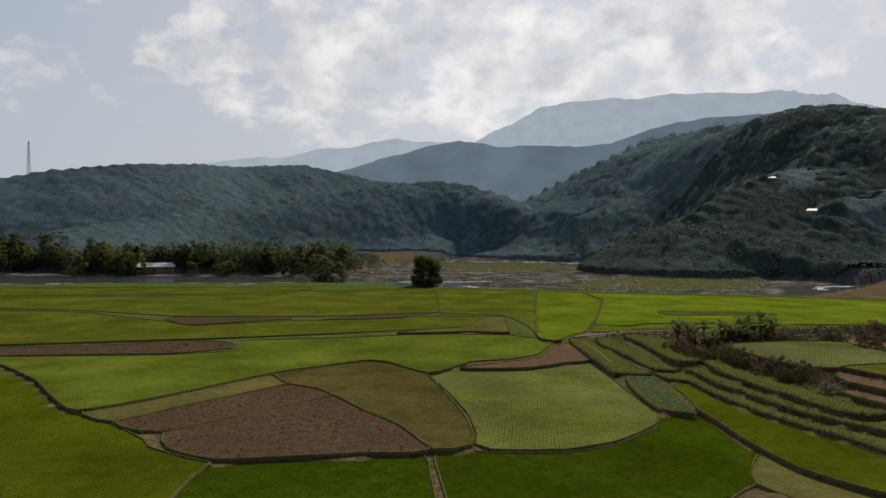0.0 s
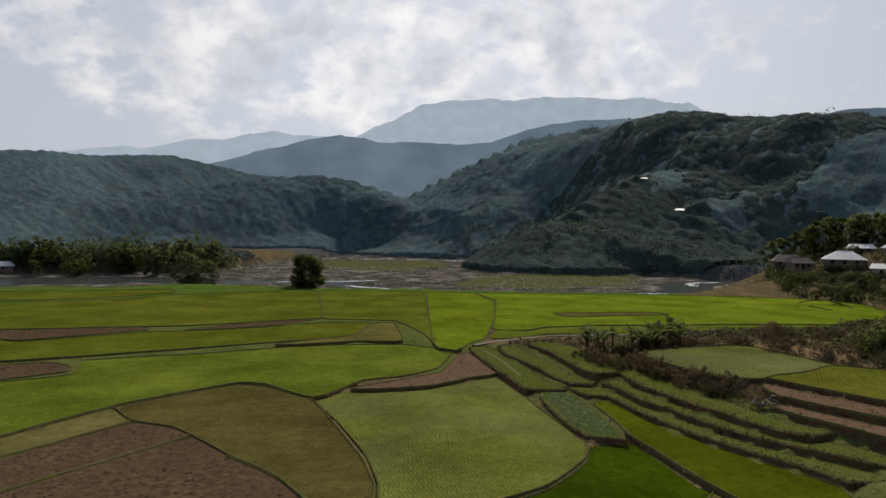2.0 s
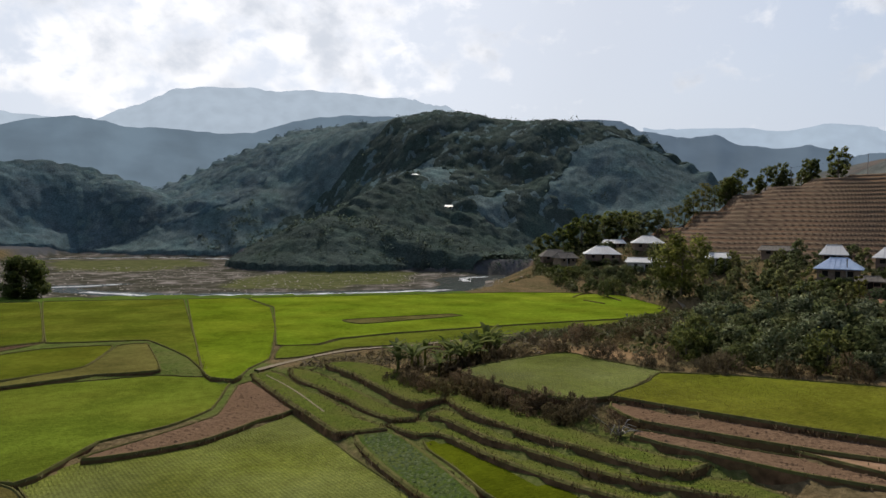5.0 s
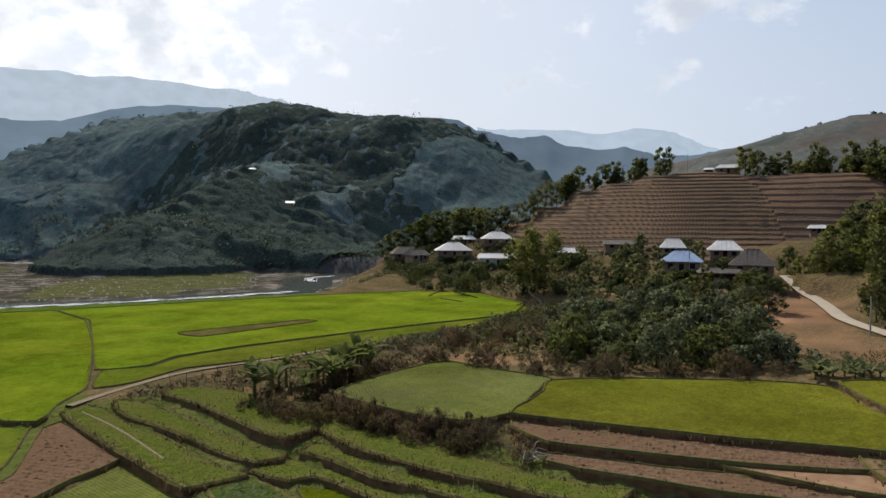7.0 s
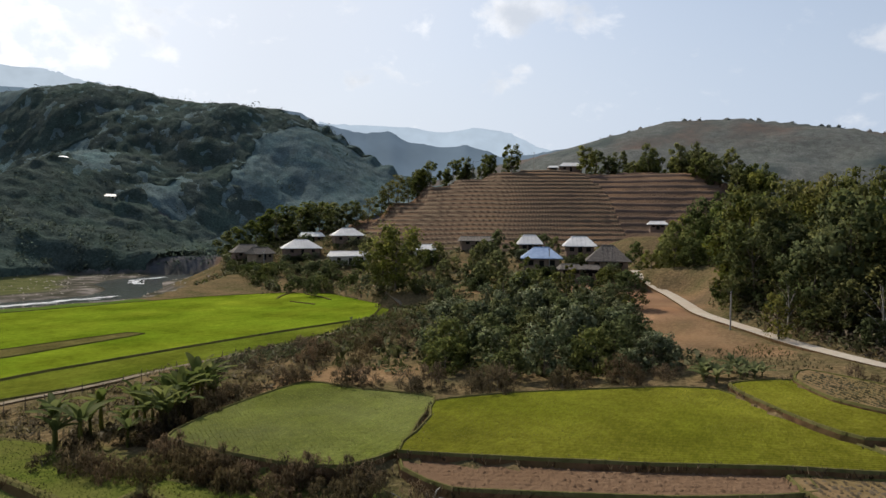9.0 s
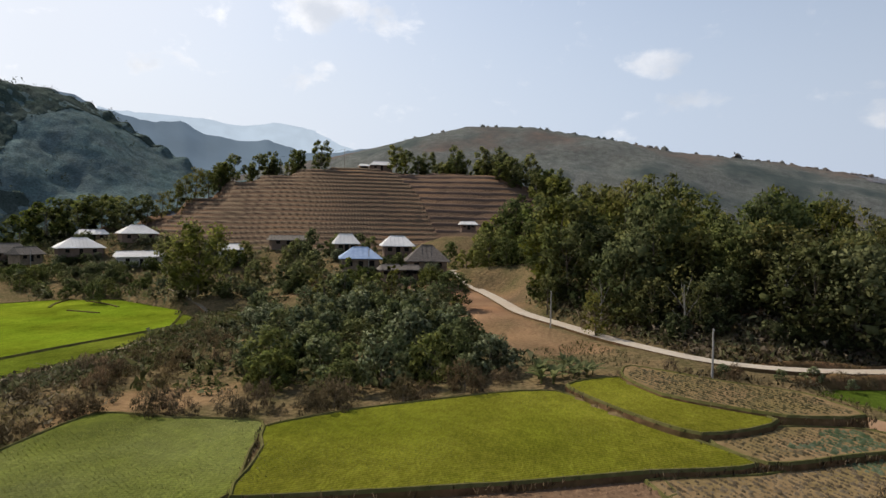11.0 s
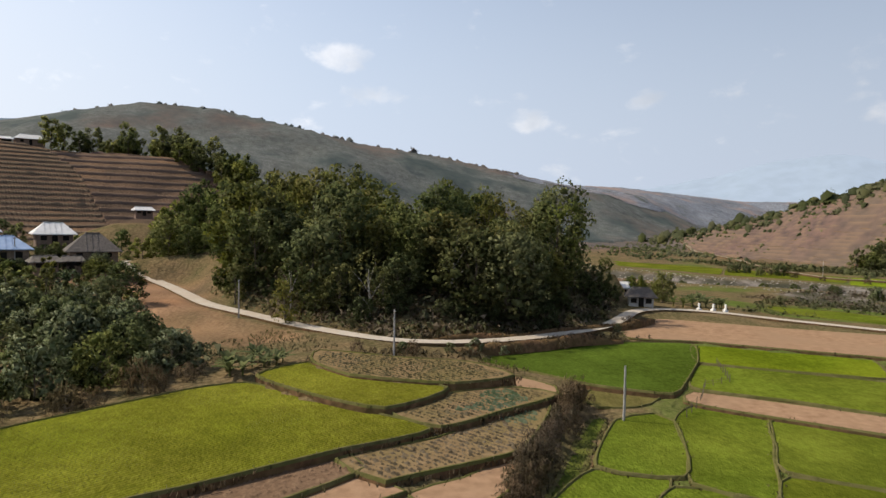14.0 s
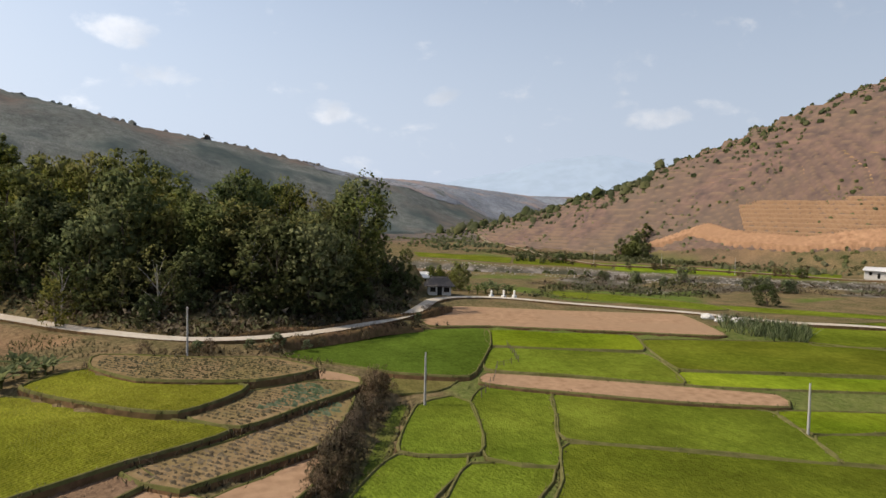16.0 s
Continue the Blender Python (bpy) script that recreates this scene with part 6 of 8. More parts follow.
# ---- terraced slopes ----
def terraced(name, poly, step, cell, mat, label, seed, lift=0.45):
    """A hillside cut into many narrow level steps."""
    p = np.array(poly)
    xs, ys = np.arange(p[:, 0].min(), p[:, 0].max(), cell), np.arange(p[:, 1].min(), p[:, 1].max(), cell)
    gx, gy = np.meshgrid(xs, ys, indexing="ij")
    gz = height(gx.ravel(), gy.ravel()).reshape(gx.shape)
    q = (gz + 0.5 * fbm(gx, gy, 18.0, 3, seed)) / step
    fr = q - np.floor(q)
    rim = smoothstep(0.12, 0.02, fr) + smoothstep(0.86, 0.96, fr)
    gz = gz + step * (smoothstep(0.70, 0.95, fr) - fr) + lift + 0.18 * rim * (1 + fbm(gx, gy, 1.5, 2, seed + 3))
    keep = inside(gx + 1.5 * fbm(gx, gy, 8.0, 2, seed + 1), gy, poly)
    n, m = gx.shape
    i = np.arange(n * m).reshape(n, m)
    gz = np.where(keep, gz, gz - lift - 2.5)
    ok = keep[:-1, :-1] | keep[1:, 1:] | keep[1:, :-1] | keep[:-1, 1:]
    quads = np.stack([i[:-1, :-1], i[1:, :-1], i[1:, 1:], i[:-1, 1:]], -1)[ok]
    used, inv = np.unique(quads, return_inverse=True)
    v = np.stack([gx.ravel(), gy.ravel(), gz.ravel()], 1)[used]
    me = mesh_fast(name, v, inv.reshape(-1, 4), mat)
    a = me.attributes.new("rim", "FLOAT", "POINT")
    a.data.foreach_set("value", np.asarray(np.clip(rim, 0, 1).ravel()[used], np.float32))
    tagged(new(name, me), label, "hillside", kind="structure")


M["terrace"] = material("dry_terrace_earth", ((0.060, 0.040, 0.028), (0.115, 0.076, 0.050), (0.084, 0.058, 0.036)), 0.9, bump=0.8, bump_scale=2.5, big=0.05)
M["terrace_red"] = material("red_terrace_earth", ((0.175, 0.104, 0.058), (0.265, 0.160, 0.090), (0.215, 0.130, 0.074)), 0.7, bump=0.6, bump_scale=2.0, big=0.05)


def add_rim(m, color):
    """Straw left along the rims of the steps."""
    n, l = m.node_tree.nodes, m.node_tree.links
    b = n["Principled BSDF"]
    old = b.inputs["Base Color"].links[0].from_socket
    a, x = n.new("ShaderNodeAttribute"), n.new("ShaderNodeMix")
    a.attribute_name, x.data_type = "rim", "RGBA"
    l.new(a.outputs["Fac"], x.inputs["Factor"])
    l.new(old, x.inputs["A"])
    x.inputs["B"].default_value = (*color, 1)
    l.new(x.outputs["Result"], b.inputs["Base Color"])


add_rim(M["terrace"], (0.20, 0.145, 0.09))
add_rim(M["terrace_red"], (0.25, 0.155, 0.09))
terraced("terraced_hillside", [(168, 172), (185, 186), (207, 196), (224, 180), (243, 158), (256, 143), (260, 134), (240, 118), (206, 98), (190, 106), (178, 118), (166, 145)], 1.5, 0.5, M["terrace"], "dry brown hillside cut into many narrow crop terraces", 51)
terraced("terraced_field_slope", [(231, -249), (200, -258), (170, -267), (140, -278), (122, -266), (158, -254), (190, -244), (218, -237)], 2.2, 0.32, M["terrace_red"], "tan terraced crop slope on the red hill", 52, 2.1)
M["red_slope"] = material("red_hillside", ((0.080, 0.058, 0.052), (0.178, 0.112, 0.084), (0.120, 0.092, 0.066)), 0.16, bump=0.8, bump_scale=0.8, big=0.02, detail=12)
add_rim(M["red_slope"], (0.17, 0.115, 0.075))
terraced("red_hillside", [(470, -226), (443, -236), (379, -255), (331, -264), (304, -275), (269, -292), (245, -308), (222, -322), (150, -360), (95, -310), (122, -262), (160, -246), (220, -228), (254, -217), (290, -200), (340, -196), (400, -206)], 1.9, 1.3, M["red_slope"], "dry purplish brown hillside with faint old terraces", 58, 1.2)

terraced("bare_hillside", [(258, 135), (240, 119), (208, 99), (203, 88), (222, 72), (246, 64), (262, 78), (268, 98), (267, 120)], 2.3, 0.45, M["red_slope"], "dry reddish brown hillside with broken old terraces", 59, 0.5)
M["cut"] = material("orange_earth_cut", ((0.21, 0.115, 0.064), (0.36, 0.21, 0.12), (0.26, 0.15, 0.085)), 0.5, bump=0.6, bump_scale=1.0, big=0.1)
terraced("earth_cut", [(276, -206), (255, -221), (243, -229), (222, -229), (191, -237), (161, -247), (150, -252), (158, -256), (190, -244), (218, -237), (240, -236), (256, -226)], 0.25, 0.8, M["cut"], "orange earth cut along the foot of the red hill", 57, 2.6)


# ---- houses ----
def box(bm, x0, x1, y0, y1, z0, z1):
    vs = [bm.verts.new(c) for c in ((x0, y0, z0), (x1, y0, z0), (x1, y1, z0), (x0, y1, z0), (x0, y0, z1), (x1, y0, z1), (x1, y1, z1), (x0, y1, z1))]
    for f in ((3, 2, 1, 0), (4, 5, 6, 7), (0, 1, 5, 4), (1, 2, 6, 5), (2, 3, 7, 6), (3, 0, 4, 7)):
        bm.faces.new([vs[i] for i in f])


def bm_mesh(name, bm, mat):
    me = bpy.data.meshes.new(name)
    bm.to_mesh(me)
    bm.free()
    me.materials.append(mat)
    return me


def roof_mesh(length, width, eave, ridge_z, hip, mat, over=0.7):
    """Hipped or gabled sheet roof with thickness and raised seams."""
    lx, wy, rx = length / 2 + over, width / 2 + over, length / 2 - hip
    th = 0.14
    top = [(-lx, -wy, eave), (lx, -wy, eave), (lx, wy, eave), (-lx, wy, eave), (-rx, 0, ridge_z), (rx, 0, ridge_z)]
    bm = bmesh.new()
    a = [bm.verts.new(c) for c in top]
    b = [bm.verts.new((x, y, z - th)) for x, y, z in top]
    fs = [(0, 1, 5, 4), (2, 3, 4, 5), (1, 2, 5), (3, 0, 4)]
    for f in fs:
        bm.faces.new([a[i] for i in f])
        bm.faces.new([b[i] for i in f[::-1]])
    for i, j in ((0, 1), (1, 2), (2, 3), (3, 0)):
        bm.faces.new([a[j], a[i], b[i], b[j]])
    return bm_mesh("roof", bm, mat)


def house(x, y, z, turn, length, width, walls, rise, roof, wall, hip=1.5, stilts=0.0, label="", name="house", group="village houses"):
    holder = tagged(new(name), label, "house", group)
    h0 = stilts
    bm = bmesh.new()
    box(bm, -length / 2, length / 2, -width / 2, width / 2, h0 - (0.25 if stilts else 0.8), h0 + walls)
    part("wall", bm_mesh("wall", bm, M[wall]), holder)
    part("roof", roof_mesh(length, width, h0 + walls - 0.1, h0 + walls + rise, hip, M[roof]), holder)
    bm = bmesh.new()
    box(bm, -(length / 2 - hip), length / 2 - hip, -0.14, 0.14, h0 + walls + rise - 0.03, h0 + walls + rise + 0.08)
    part("ridge_cap", bm_mesh("ridge_cap", bm, M[roof]), holder)
    # raised ribs of the sheets, from ridge to eave on both long slopes
    eave, top, half = h0 + walls - 0.1, h0 + walls + rise, width / 2 + 0.7
    bm = bmesh.new()
    for px in np.arange(-(length / 2 - hip), length / 2 - hip + 0.01, 0.9):
        for side in (-1, 1):
            vs = [bm.verts.new((px + dx, side * dy, dz + up)) for dx in (-0.05, 0.05) for dy, dz in ((0.1, top), (half, eave)) for up in (0.0, 0.06)]
            for f in ((1, 3, 7, 5), (0, 2, 3, 1), (4, 5, 7, 6), (2, 6, 7, 3)):
                bm.faces.new([vs[i] for i in f])
    part("roof_ribs", bm_mesh("roof_ribs", bm, M[roof]), holder)
    if stilts:
        for px in np.linspace(-length / 2 + 0.2, length / 2 - 0.2, 4):
            for py in (-width / 2 + 0.2, width / 2 - 0.2):
                bm = bmesh.new()
                box(bm, px - 0.11, px + 0.11, py - 0.11, py + 0.11, -1.2, h0 - 0.25)
                part("post", bm_mesh("post", bm, M["wall_wood"]), holder)
    # door and windows on both long sides
    for s in (-1, 1):
        y0 = s * (width / 2 + 0.02)
        bm = bmesh.new()
        box(bm, -0.45, 0.45, min(y0, y0 + s * 0.04), max(y0, y0 + s * 0.04), h0, h0 + min(2.0, walls - 0.2))
        part("door", bm_mesh("door", bm, M["dark_gap"]), holder)
        for px in (-length * 0.3, length * 0.3):
            bm = bmesh.new()
            box(bm, px - 0.5, px + 0.5, min(y0, y0 + s * 0.03), max(y0, y0 + s * 0.03), h0 + walls * 0.4, h0 + walls * 0.8)
            w = part("window", bm_mesh("window", bm, M["dark_gap"]), holder)
            bm = bmesh.new()
            box(bm, px - 0.6, px + 0.6, min(y0, y0 + s * 0.08), max(y0, y0 + s * 0.08), h0 + walls * 0.36, h0 + walls * 0.4)
            part("sill", bm_mesh("sill", bm, M["wall_wood"]), w)
    holder.matrix_basis = Matrix.Translation((x, y, z)) @ Matrix.Rotation(radians(turn), 4, "Z")
    return holder


WHITE = "stilt house with a pale corrugated metal roof"
house(163.6, 193.7, 6.4, -38, 11, 7, 2.4, 2.6, "roof_white", "wall_wood", 3.5, 1.8, WHITE)
house(178.7, 187.1, 9.9, -40, 9.5, 7, 2.6, 2.4, "roof_white", "wall_wood", 3.0, 2.0, WHITE)
house(159.7, 170.8, 6.2, -42, 11, 5, 2.7, 1.3, "roof_white", "wall_pale", 0.0, 0.0, "long low house with a pale metal gable roof")
house(151.5, 139.3, 9.4, -50, 5, 4.5, 2.4, 1.2, "roof_white", "wall_pale", 0.0, 0.0, "small house with a pale metal roof among trees")
house(167.2, 132.2, 12.1, -55, 8.5, 5, 1.8, 1.1, "roof_grey", "wall_wood", 0.0, 0.0, "low wooden house with a weathered grey roof")
house(150.5, 108.9, 11.9, -62, 4.5, 5, 2.0, 2.0, "roof_white", "wall_wood", 0.8, 0.0, "house with a pale metal hip roof behind the blue one")
house(133.1, 98.6, 9.1, -66, 7.0, 6.0, 2.6, 2.0, "roof_blue", "wall_wood", 2.0, 0.0, "house with a light blue metal hip roof")
house(149.8, 96.5, 11.5, -66, 6.0, 5.5, 2.2, 2.0, "roof_white", "wall_wood", 1.4, 0.0, "house with a pale metal roof below the terraces")
house(139.2, 86.7, 9.4, -70, 7.5, 6.5, 1.8, 3.0, "roof_grey", "wall_wood", 2.6, 0.0, "house with a steep brown-grey thatched roof")
house(156.6, 210.4, 6.3, -30, 9, 6, 2.0, 2.4, "roof_grey", "wall_wood", 2.0, 0.8, "wooden house with a weathered dark grey roof")
house(152.7, 200.4, 7.0, -10, 6, 5, 2.0, 1.8, "roof_grey", "wall_wood", 0.0, 0.0, "wooden house with a weathered dark grey roof")
house(178.3, 202.8, 11.6, -35, 7, 5, 2.4, 1.2, "roof_white", "wall_wood", 0.0, 0.0, "small house with a pale metal roof on the slope")
house(129.4, 91.1, 8.2, -60, 3.4, 2.8, 1.7, 0.8, "roof_grey", "wall_wood", 0.0, 0.0, "small wooden shed with a rusty grey roof", "shed")
house(132.6, 88.0, 8.3, -75, 2.8, 2.4, 1.5, 0.7, "roof_grey", "wall_wood", 0.0, 0.0, "small wooden shed with a rusty grey roof", "shed")
house(264.0, 141.3, 39.6, -62, 8.5, 5.5, 2.3, 1.6, "roof_white", "wall_wood", 1.5, 0.0, "lone house with a pale metal roof on the hilltop")
house(258.5, 146.5, 39.4, -62, 3.0, 4.0, 1.8, 0.8, "roof_white", "wall_wood", 0.0, 0.0, "small annex with a pale roof beside the hilltop house", "shed")
house(197.9, 90.8, 17.0, -70, 4.0, 3.5, 1.6, 0.8, "roof_white", "wall_wood", 0.0, 0.0, "small hut with a pale roof at the forest edge", "hut")
house(182.0, 55.7, 14.4, -80, 4.5, 4.0, 2.0, 1.0, "roof_white", "wall_pale", 0.0, 0.0, "small white-roofed hut among the trees", "hut")
house(221.6, 389.8, ground_at(221.6, 389.8) + 0.4, -40, 5.5, 4.0, 2.0, 1.2, "roof_white", "wall_pale", 0.0, 0.0, "small pale hut in a forest clearing", "hut")
house(212.3, 418.7, ground_at(212.3, 418.7) + 0.6, -20, 3.6, 3.0, 1.8, 0.8, "roof_white", "wall_pale", 0.0, 0.0, "tiny pale field hut high on the hill", "hut")
house(-153, 352, ground_at(-153, 352) + 1.0, 20, 20, 7, 2.6, 2.0, "roof_white", "wall_wood", 1.0, 0.0, "long house with pale roofs among bank trees")
house(-94, 409, ground_at(-94, 409) + 2.5, 12, 8, 5, 2.4, 1.6, "roof_white", "wall_wood", 1.0, 0.0, "house with a pale metal roof across the river")
house(-83, 422, ground_at(-83, 422) + 3.5, 8, 9, 5, 2.4, 1.6, "roof_white", "wall_wood", 1.0, 0.0, "house with a pale metal roof across the river")
house(118.5, -9.0, 3.5, 65, 4.2, 3.6, 2.0, 1.4, "roof_grey", "wall_pale", 0.6, 0.0, "grey wooden roadside hut with a sagging roof", "hut")
house(137, -14.0, ground_at(137, -14) + 0.3, 60, 5.0, 4.0, 2.0, 0.9, "roof_white", "wall_pale", 0.0, 0.0, "small house with a pale metal roof beyond the road")
house(147, -219, ground_at(147, -219) + 0.5, 30, 9.0, 5.0, 3.0, 1.2, "roof_white", "wall_pale", 0.0, 0.0, "white house at the foot of the red hill")


# ---- trees and bushes ----
BUSH = [tree_meshes(300 + k, 3.0, 1.8, 0.15, ["leaf_grey", "leaf_dark", "leaf_grey", "leaf_dark"][k], 18, 70, 0.05, core=0.42) for k in range(4)]
DRY = [tree_meshes(320 + k, 2.0, 1.6, 0.20, "leaf_dry", 12, 62, 0.03, flat=2.6, thin=0.16) for k in range(3)]
BAMBOO = [tree_meshes(340 + k, 10.0, 3.2, 0.34, "leaf_olive", 16, 50, 0.10, core=0.45, flat=1.2, thin=0.35) for k in range(2)]
SLENDER = [tree_meshes(360 + k, 7.0, 1.3, 0.20, ["leaf_olive", "leaf_mid"][k], 12, 60, 0.15) for k in range(2)]
THICKET = [tree_meshes(395 + k, 5.2, 2.9, 0.24, ["leaf_grey", "leaf_grey", "leaf_dark"][k], 24, 90, 0.03, core=0.42, thin=0.7) for k in range(3)]
BARE = [tree_meshes(380 + k, 9.0, 3.0, 0.22, "leaf_olive", 14, 14, 0.35, "white_wood") for k in range(2)]


def scatter(name, meshes, poly, count, gap, sizes, label, group, category, seed, avoid=ROAD, clear=3.0):
    r = rng(seed)
    p = np.array(poly)
    spots, tries = [], 0
    while len(spots) < count and tries < 60 * count:
        tries += 1
        x, y = r.uniform(p[:, 0].min(), p[:, 0].max()), r.uniform(p[:, 1].min(), p[:, 1].max())
        if not inside(np.array([x]), np.array([y]), poly)[0] or any((x - a) ** 2 + (y - b) ** 2 < gap * gap for a, b in spots):
            continue
        if to_line(np.array([x]), np.array([y]), avoid)[0][0] < clear:
            continue
        if any(abs(x - c[2][0][0]) < 120 and inside(np.array([x]), np.array([y]), c[2])[0] for c in FIELDS):
            continue
        spots.append((x, y))
    for x, y in spots:
        tree(name, meshes[r.integers(0, len(meshes))], stand(x, y, None, r.uniform(0, 6.28), r.uniform(*sizes), r.uniform(0.8, 1.25)), label, category, group)


def hedge(name, meshes, line, count, spread, sizes, label, group, category, seed):
    r = rng(seed)
    pts = np.array(line, float)
    seg = np.linalg.norm(np.diff(pts, axis=0), axis=1)
    for _ in range(count):
        k = r.choice(len(seg), p=seg / seg.sum())
        s = r.uniform()
        x, y = pts[k] * (1 - s) + pts[k + 1] * s + r.normal(0, spread, 2)
        tree(name, meshes[r.integers(0, len(meshes))], stand(x, y, None, r.uniform(0, 6.28), r.uniform(*sizes), r.uniform(0.8, 1.25)), label, category, group)


# thicket between the paddies and the village
scatter("bush", BUSH, [(99, 100), (122, 98), (118, 82), (96, 70), (80, 61), (73, 60), (66, 70), (64, 78), (70, 88), (82, 96)], 78, 2.1, (0.7, 1.5), "dense grey-green bush in the thicket", "thicket bushes", "bush", 401)
scatter("bush", THICKET, [(74, 66), (84, 66), (98, 76), (104, 86), (96, 90), (86, 90), (76, 86), (70, 76)], 12, 4.4, (0.45, 0.95), "tall grey-green leafy clump in the thicket", "thicket bushes", "bush", 423)
hedge("shrub", DRY, [(54, 91), (57, 82), (59, 77), (64, 71), (69, 64), (74, 59)], 26, 1.0, (0.55, 1.1), "brown dry brush along the paddy edge", "dry brush", "bush", 402)
hedge("shrub", DRY, [(36.2, 87), (36.8, 81), (37.4, 76), (38.6, 72.5), (40.4, 69.5)], 24, 0.6, (0.6, 1.0), "dark dry brush below the pale paddy", "dry brush", "bush", 425)
hedge("shrub", DRY, [(58, 95), (66, 97), (76, 98), (88, 100)], 22, 2.2, (0.5, 1.0), "brown dry brush beside the track", "dry brush", "bush", 403)
hedge("shrub", DRY, [(31.6, 92.5), (33.0, 87), (35.2, 83), (35.6, 78), (36.2, 73), (37.8, 67)], 30, 0.7, (0.5, 1.0), "dark dry brush on the terrace edge", "dry brush", "bush", 404)
hedge("shrub", [DRY[0], DRY[1], DRY[2]], [(66.4, 26.6), (60.9, 29.9), (54.2, 34.2), (49.2, 37.3), (46.4, 39.2)], 34, 0.3, (0.55, 0.95), "tall brown brush along the gully", "gully brush", "bush", 405)
hedge("shrub", DRY, [(34.5, 93.5), (37.5, 89.5), (42, 90.5), (46, 92.5), (51, 91.5)], 26, 0.9, (0.5, 0.95), "dead brown brush under the banana plants", "dry brush", "bush", 420)
hedge("bush", [BUSH[1], BUSH[3], DRY[0]], [(128, 160), (138, 168), (148, 180), (158, 200), (166, 222)], 20, 4.0, (0.5, 1.0), "dark green bush below the village", "bushes below the village", "bush", 406)
hedge("bush", [BUSH[1], BUSH[3], BUSH[0]], [(150, 178), (143, 158), (136, 135), (128, 116), (122, 104)], 36, 3.0, (0.5, 1.1), "dark green bush among the village gardens", "village bushes", "bush", 407)
hedge("shrub", [DRY[0], BUSH[0], DRY[2]], [(80, 45), (82, 34), (86, 22), (91, 11), (100, 2)], 24, 0.7, (0.25, 0.55), "low dry brush on the road bank", "road bank brush", "bush", 408)
scatter("bush", [BUSH[1], BUSH[3], BUSH[3]], [(116, 150), (135, 152), (152, 160), (156, 180), (150, 195), (150, 225), (138, 195), (128, 172)], 52, 2.2, (0.5, 1.0), "dark green bush below the village", "bushes below the village", "bush", 419)
scatter("bush", [BUSH[1], BUSH[3], BUSH[2]], [(134, 180), (150, 208), (168, 236), (196, 256), (190, 220), (170, 212), (158, 206), (146, 186)], 46, 2.4, (0.7, 1.3), "dark green bush on the slope above the river", "bushes above the river", "bush", 421)
# gardens before the houses, on the valley side
def garden_bushes():
    r = rng(431)
    for x, y, long_side, count in ((163.6, 193.7, 11, 8), (178.7, 187.1, 10, 5), (159.7, 170.8, 11, 8), (151.5, 139.3, 5, 5), (167.2, 132.2, 9, 5), (150.5, 108.9, 5, 4), (133.1, 98.6, 8, 6), (149.8, 96.5, 6, 4), (139.2, 86.7, 8, 6), (156.6, 210.4, 9, 6), (152.7, 200.4, 6, 6), (178.3, 202.8, 7, 4)):
        d = np.array([8 - x, 48 - y])
        d /= np.linalg.norm(d)
        for _ in range(count):
            p = np.array([x, y]) + d * (4.4 + r.uniform(0, 3.0)) + np.array([-d[1], d[0]]) * r.uniform(-0.6, 0.6) * long_side
            tree("bush", BUSH[r.integers(1, 4)], stand(p[0], p[1], None, r.uniform(0, 6.28), r.uniform(0.6, 1.05), r.uniform(0.8, 1.2)), "dark green garden bush before a village house", "bush", "garden bushes")


garden_bushes()
# village trees
tree("tree", KNOLL[0], stand(124.7, 129.2, 4.6, 0.4, 1.2, 1.0), "large round leafy tree in front of the houses")
tree("tree", KNOLL[2], stand(127.5, 134.0, 4.6, 2.4, 1.05, 0.95), "large round leafy tree in front of the houses")
tree("tree", KNOLL[1], stand(114.0, 75.0, 5.0, 1.4, 0.62, 0.85), "dark rounded tree beside the road bend")
tree("tree", KNOLL[3], stand(117.0, 80.0, 5.2, 1.4, 0.60, 0.85), "dark rounded tree beside the road bend")
for x, y, s in ((177, 218, 1.4), (183, 212, 1.3), (188, 208, 1.2), (171, 222, 1.2), (192, 203, 1.0), (197, 200, 1.0), (165, 228, 1.1), (187, 199, 0.8), (180, 222, 1.2), (188, 215, 1.2), (194, 210, 1.0)):
    tree("tree", DISTANT[int(x) % 3], stand(x, y, None, x, s, 0.9), "bright green rounded tree on the village slope", group="slope trees")
for x, y, s in ((212, 191, 0.95), (206, 194, 0.95), (216, 188, 0.85), (201, 196, 0.8), (220, 186, 0.75), (195, 197, 0.7), (209, 192, 0.9)):
    tree("bamboo", BAMBOO[int(x) % 2], stand(x, y, None, x, s * 1.25, 0.95), "yellow-green bamboo clump on the hill edge", "bamboo", "bamboo clumps")
for x, y, s in ((97.5, 52.5, 0.62), (99, 46, 0.7), (97, 40, 0.6), (101, 36, 0.75), (112, 60, 0.6), (98, 25, 0.6), (104, 48, 0.85), (108, 33, 0.9)):
    tree("bamboo", BAMBOO[int(x) % 2], stand(x, y, None, x, s, 1.0), "olive bamboo clump at the foot of the knoll", "bamboo", "knoll bamboo")
hedge("bamboo", BAMBOO, [(150, 66), (136, 50), (122, 38), (116, 24), (122, 8)], 16, 5.0, (1.0, 1.45), "tall feathery bamboo clump rising above the knoll", "knoll bamboo", "bamboo", 422)
hedge("tree", DISTANT, [(220, 188), (232, 180), (244, 168), (250, 158)], 18, 2.5, (0.5, 0.95), "dark tree on the hilltop edge", "hilltop trees", "tree", 409)
hedge("tree", DISTANT, [(268, 128), (278, 116), (280, 98), (270, 80), (256, 66)], 50, 4.5, (0.6, 1.05), "dark green tree along the hilltop", "hilltop trees", "tree", 410)
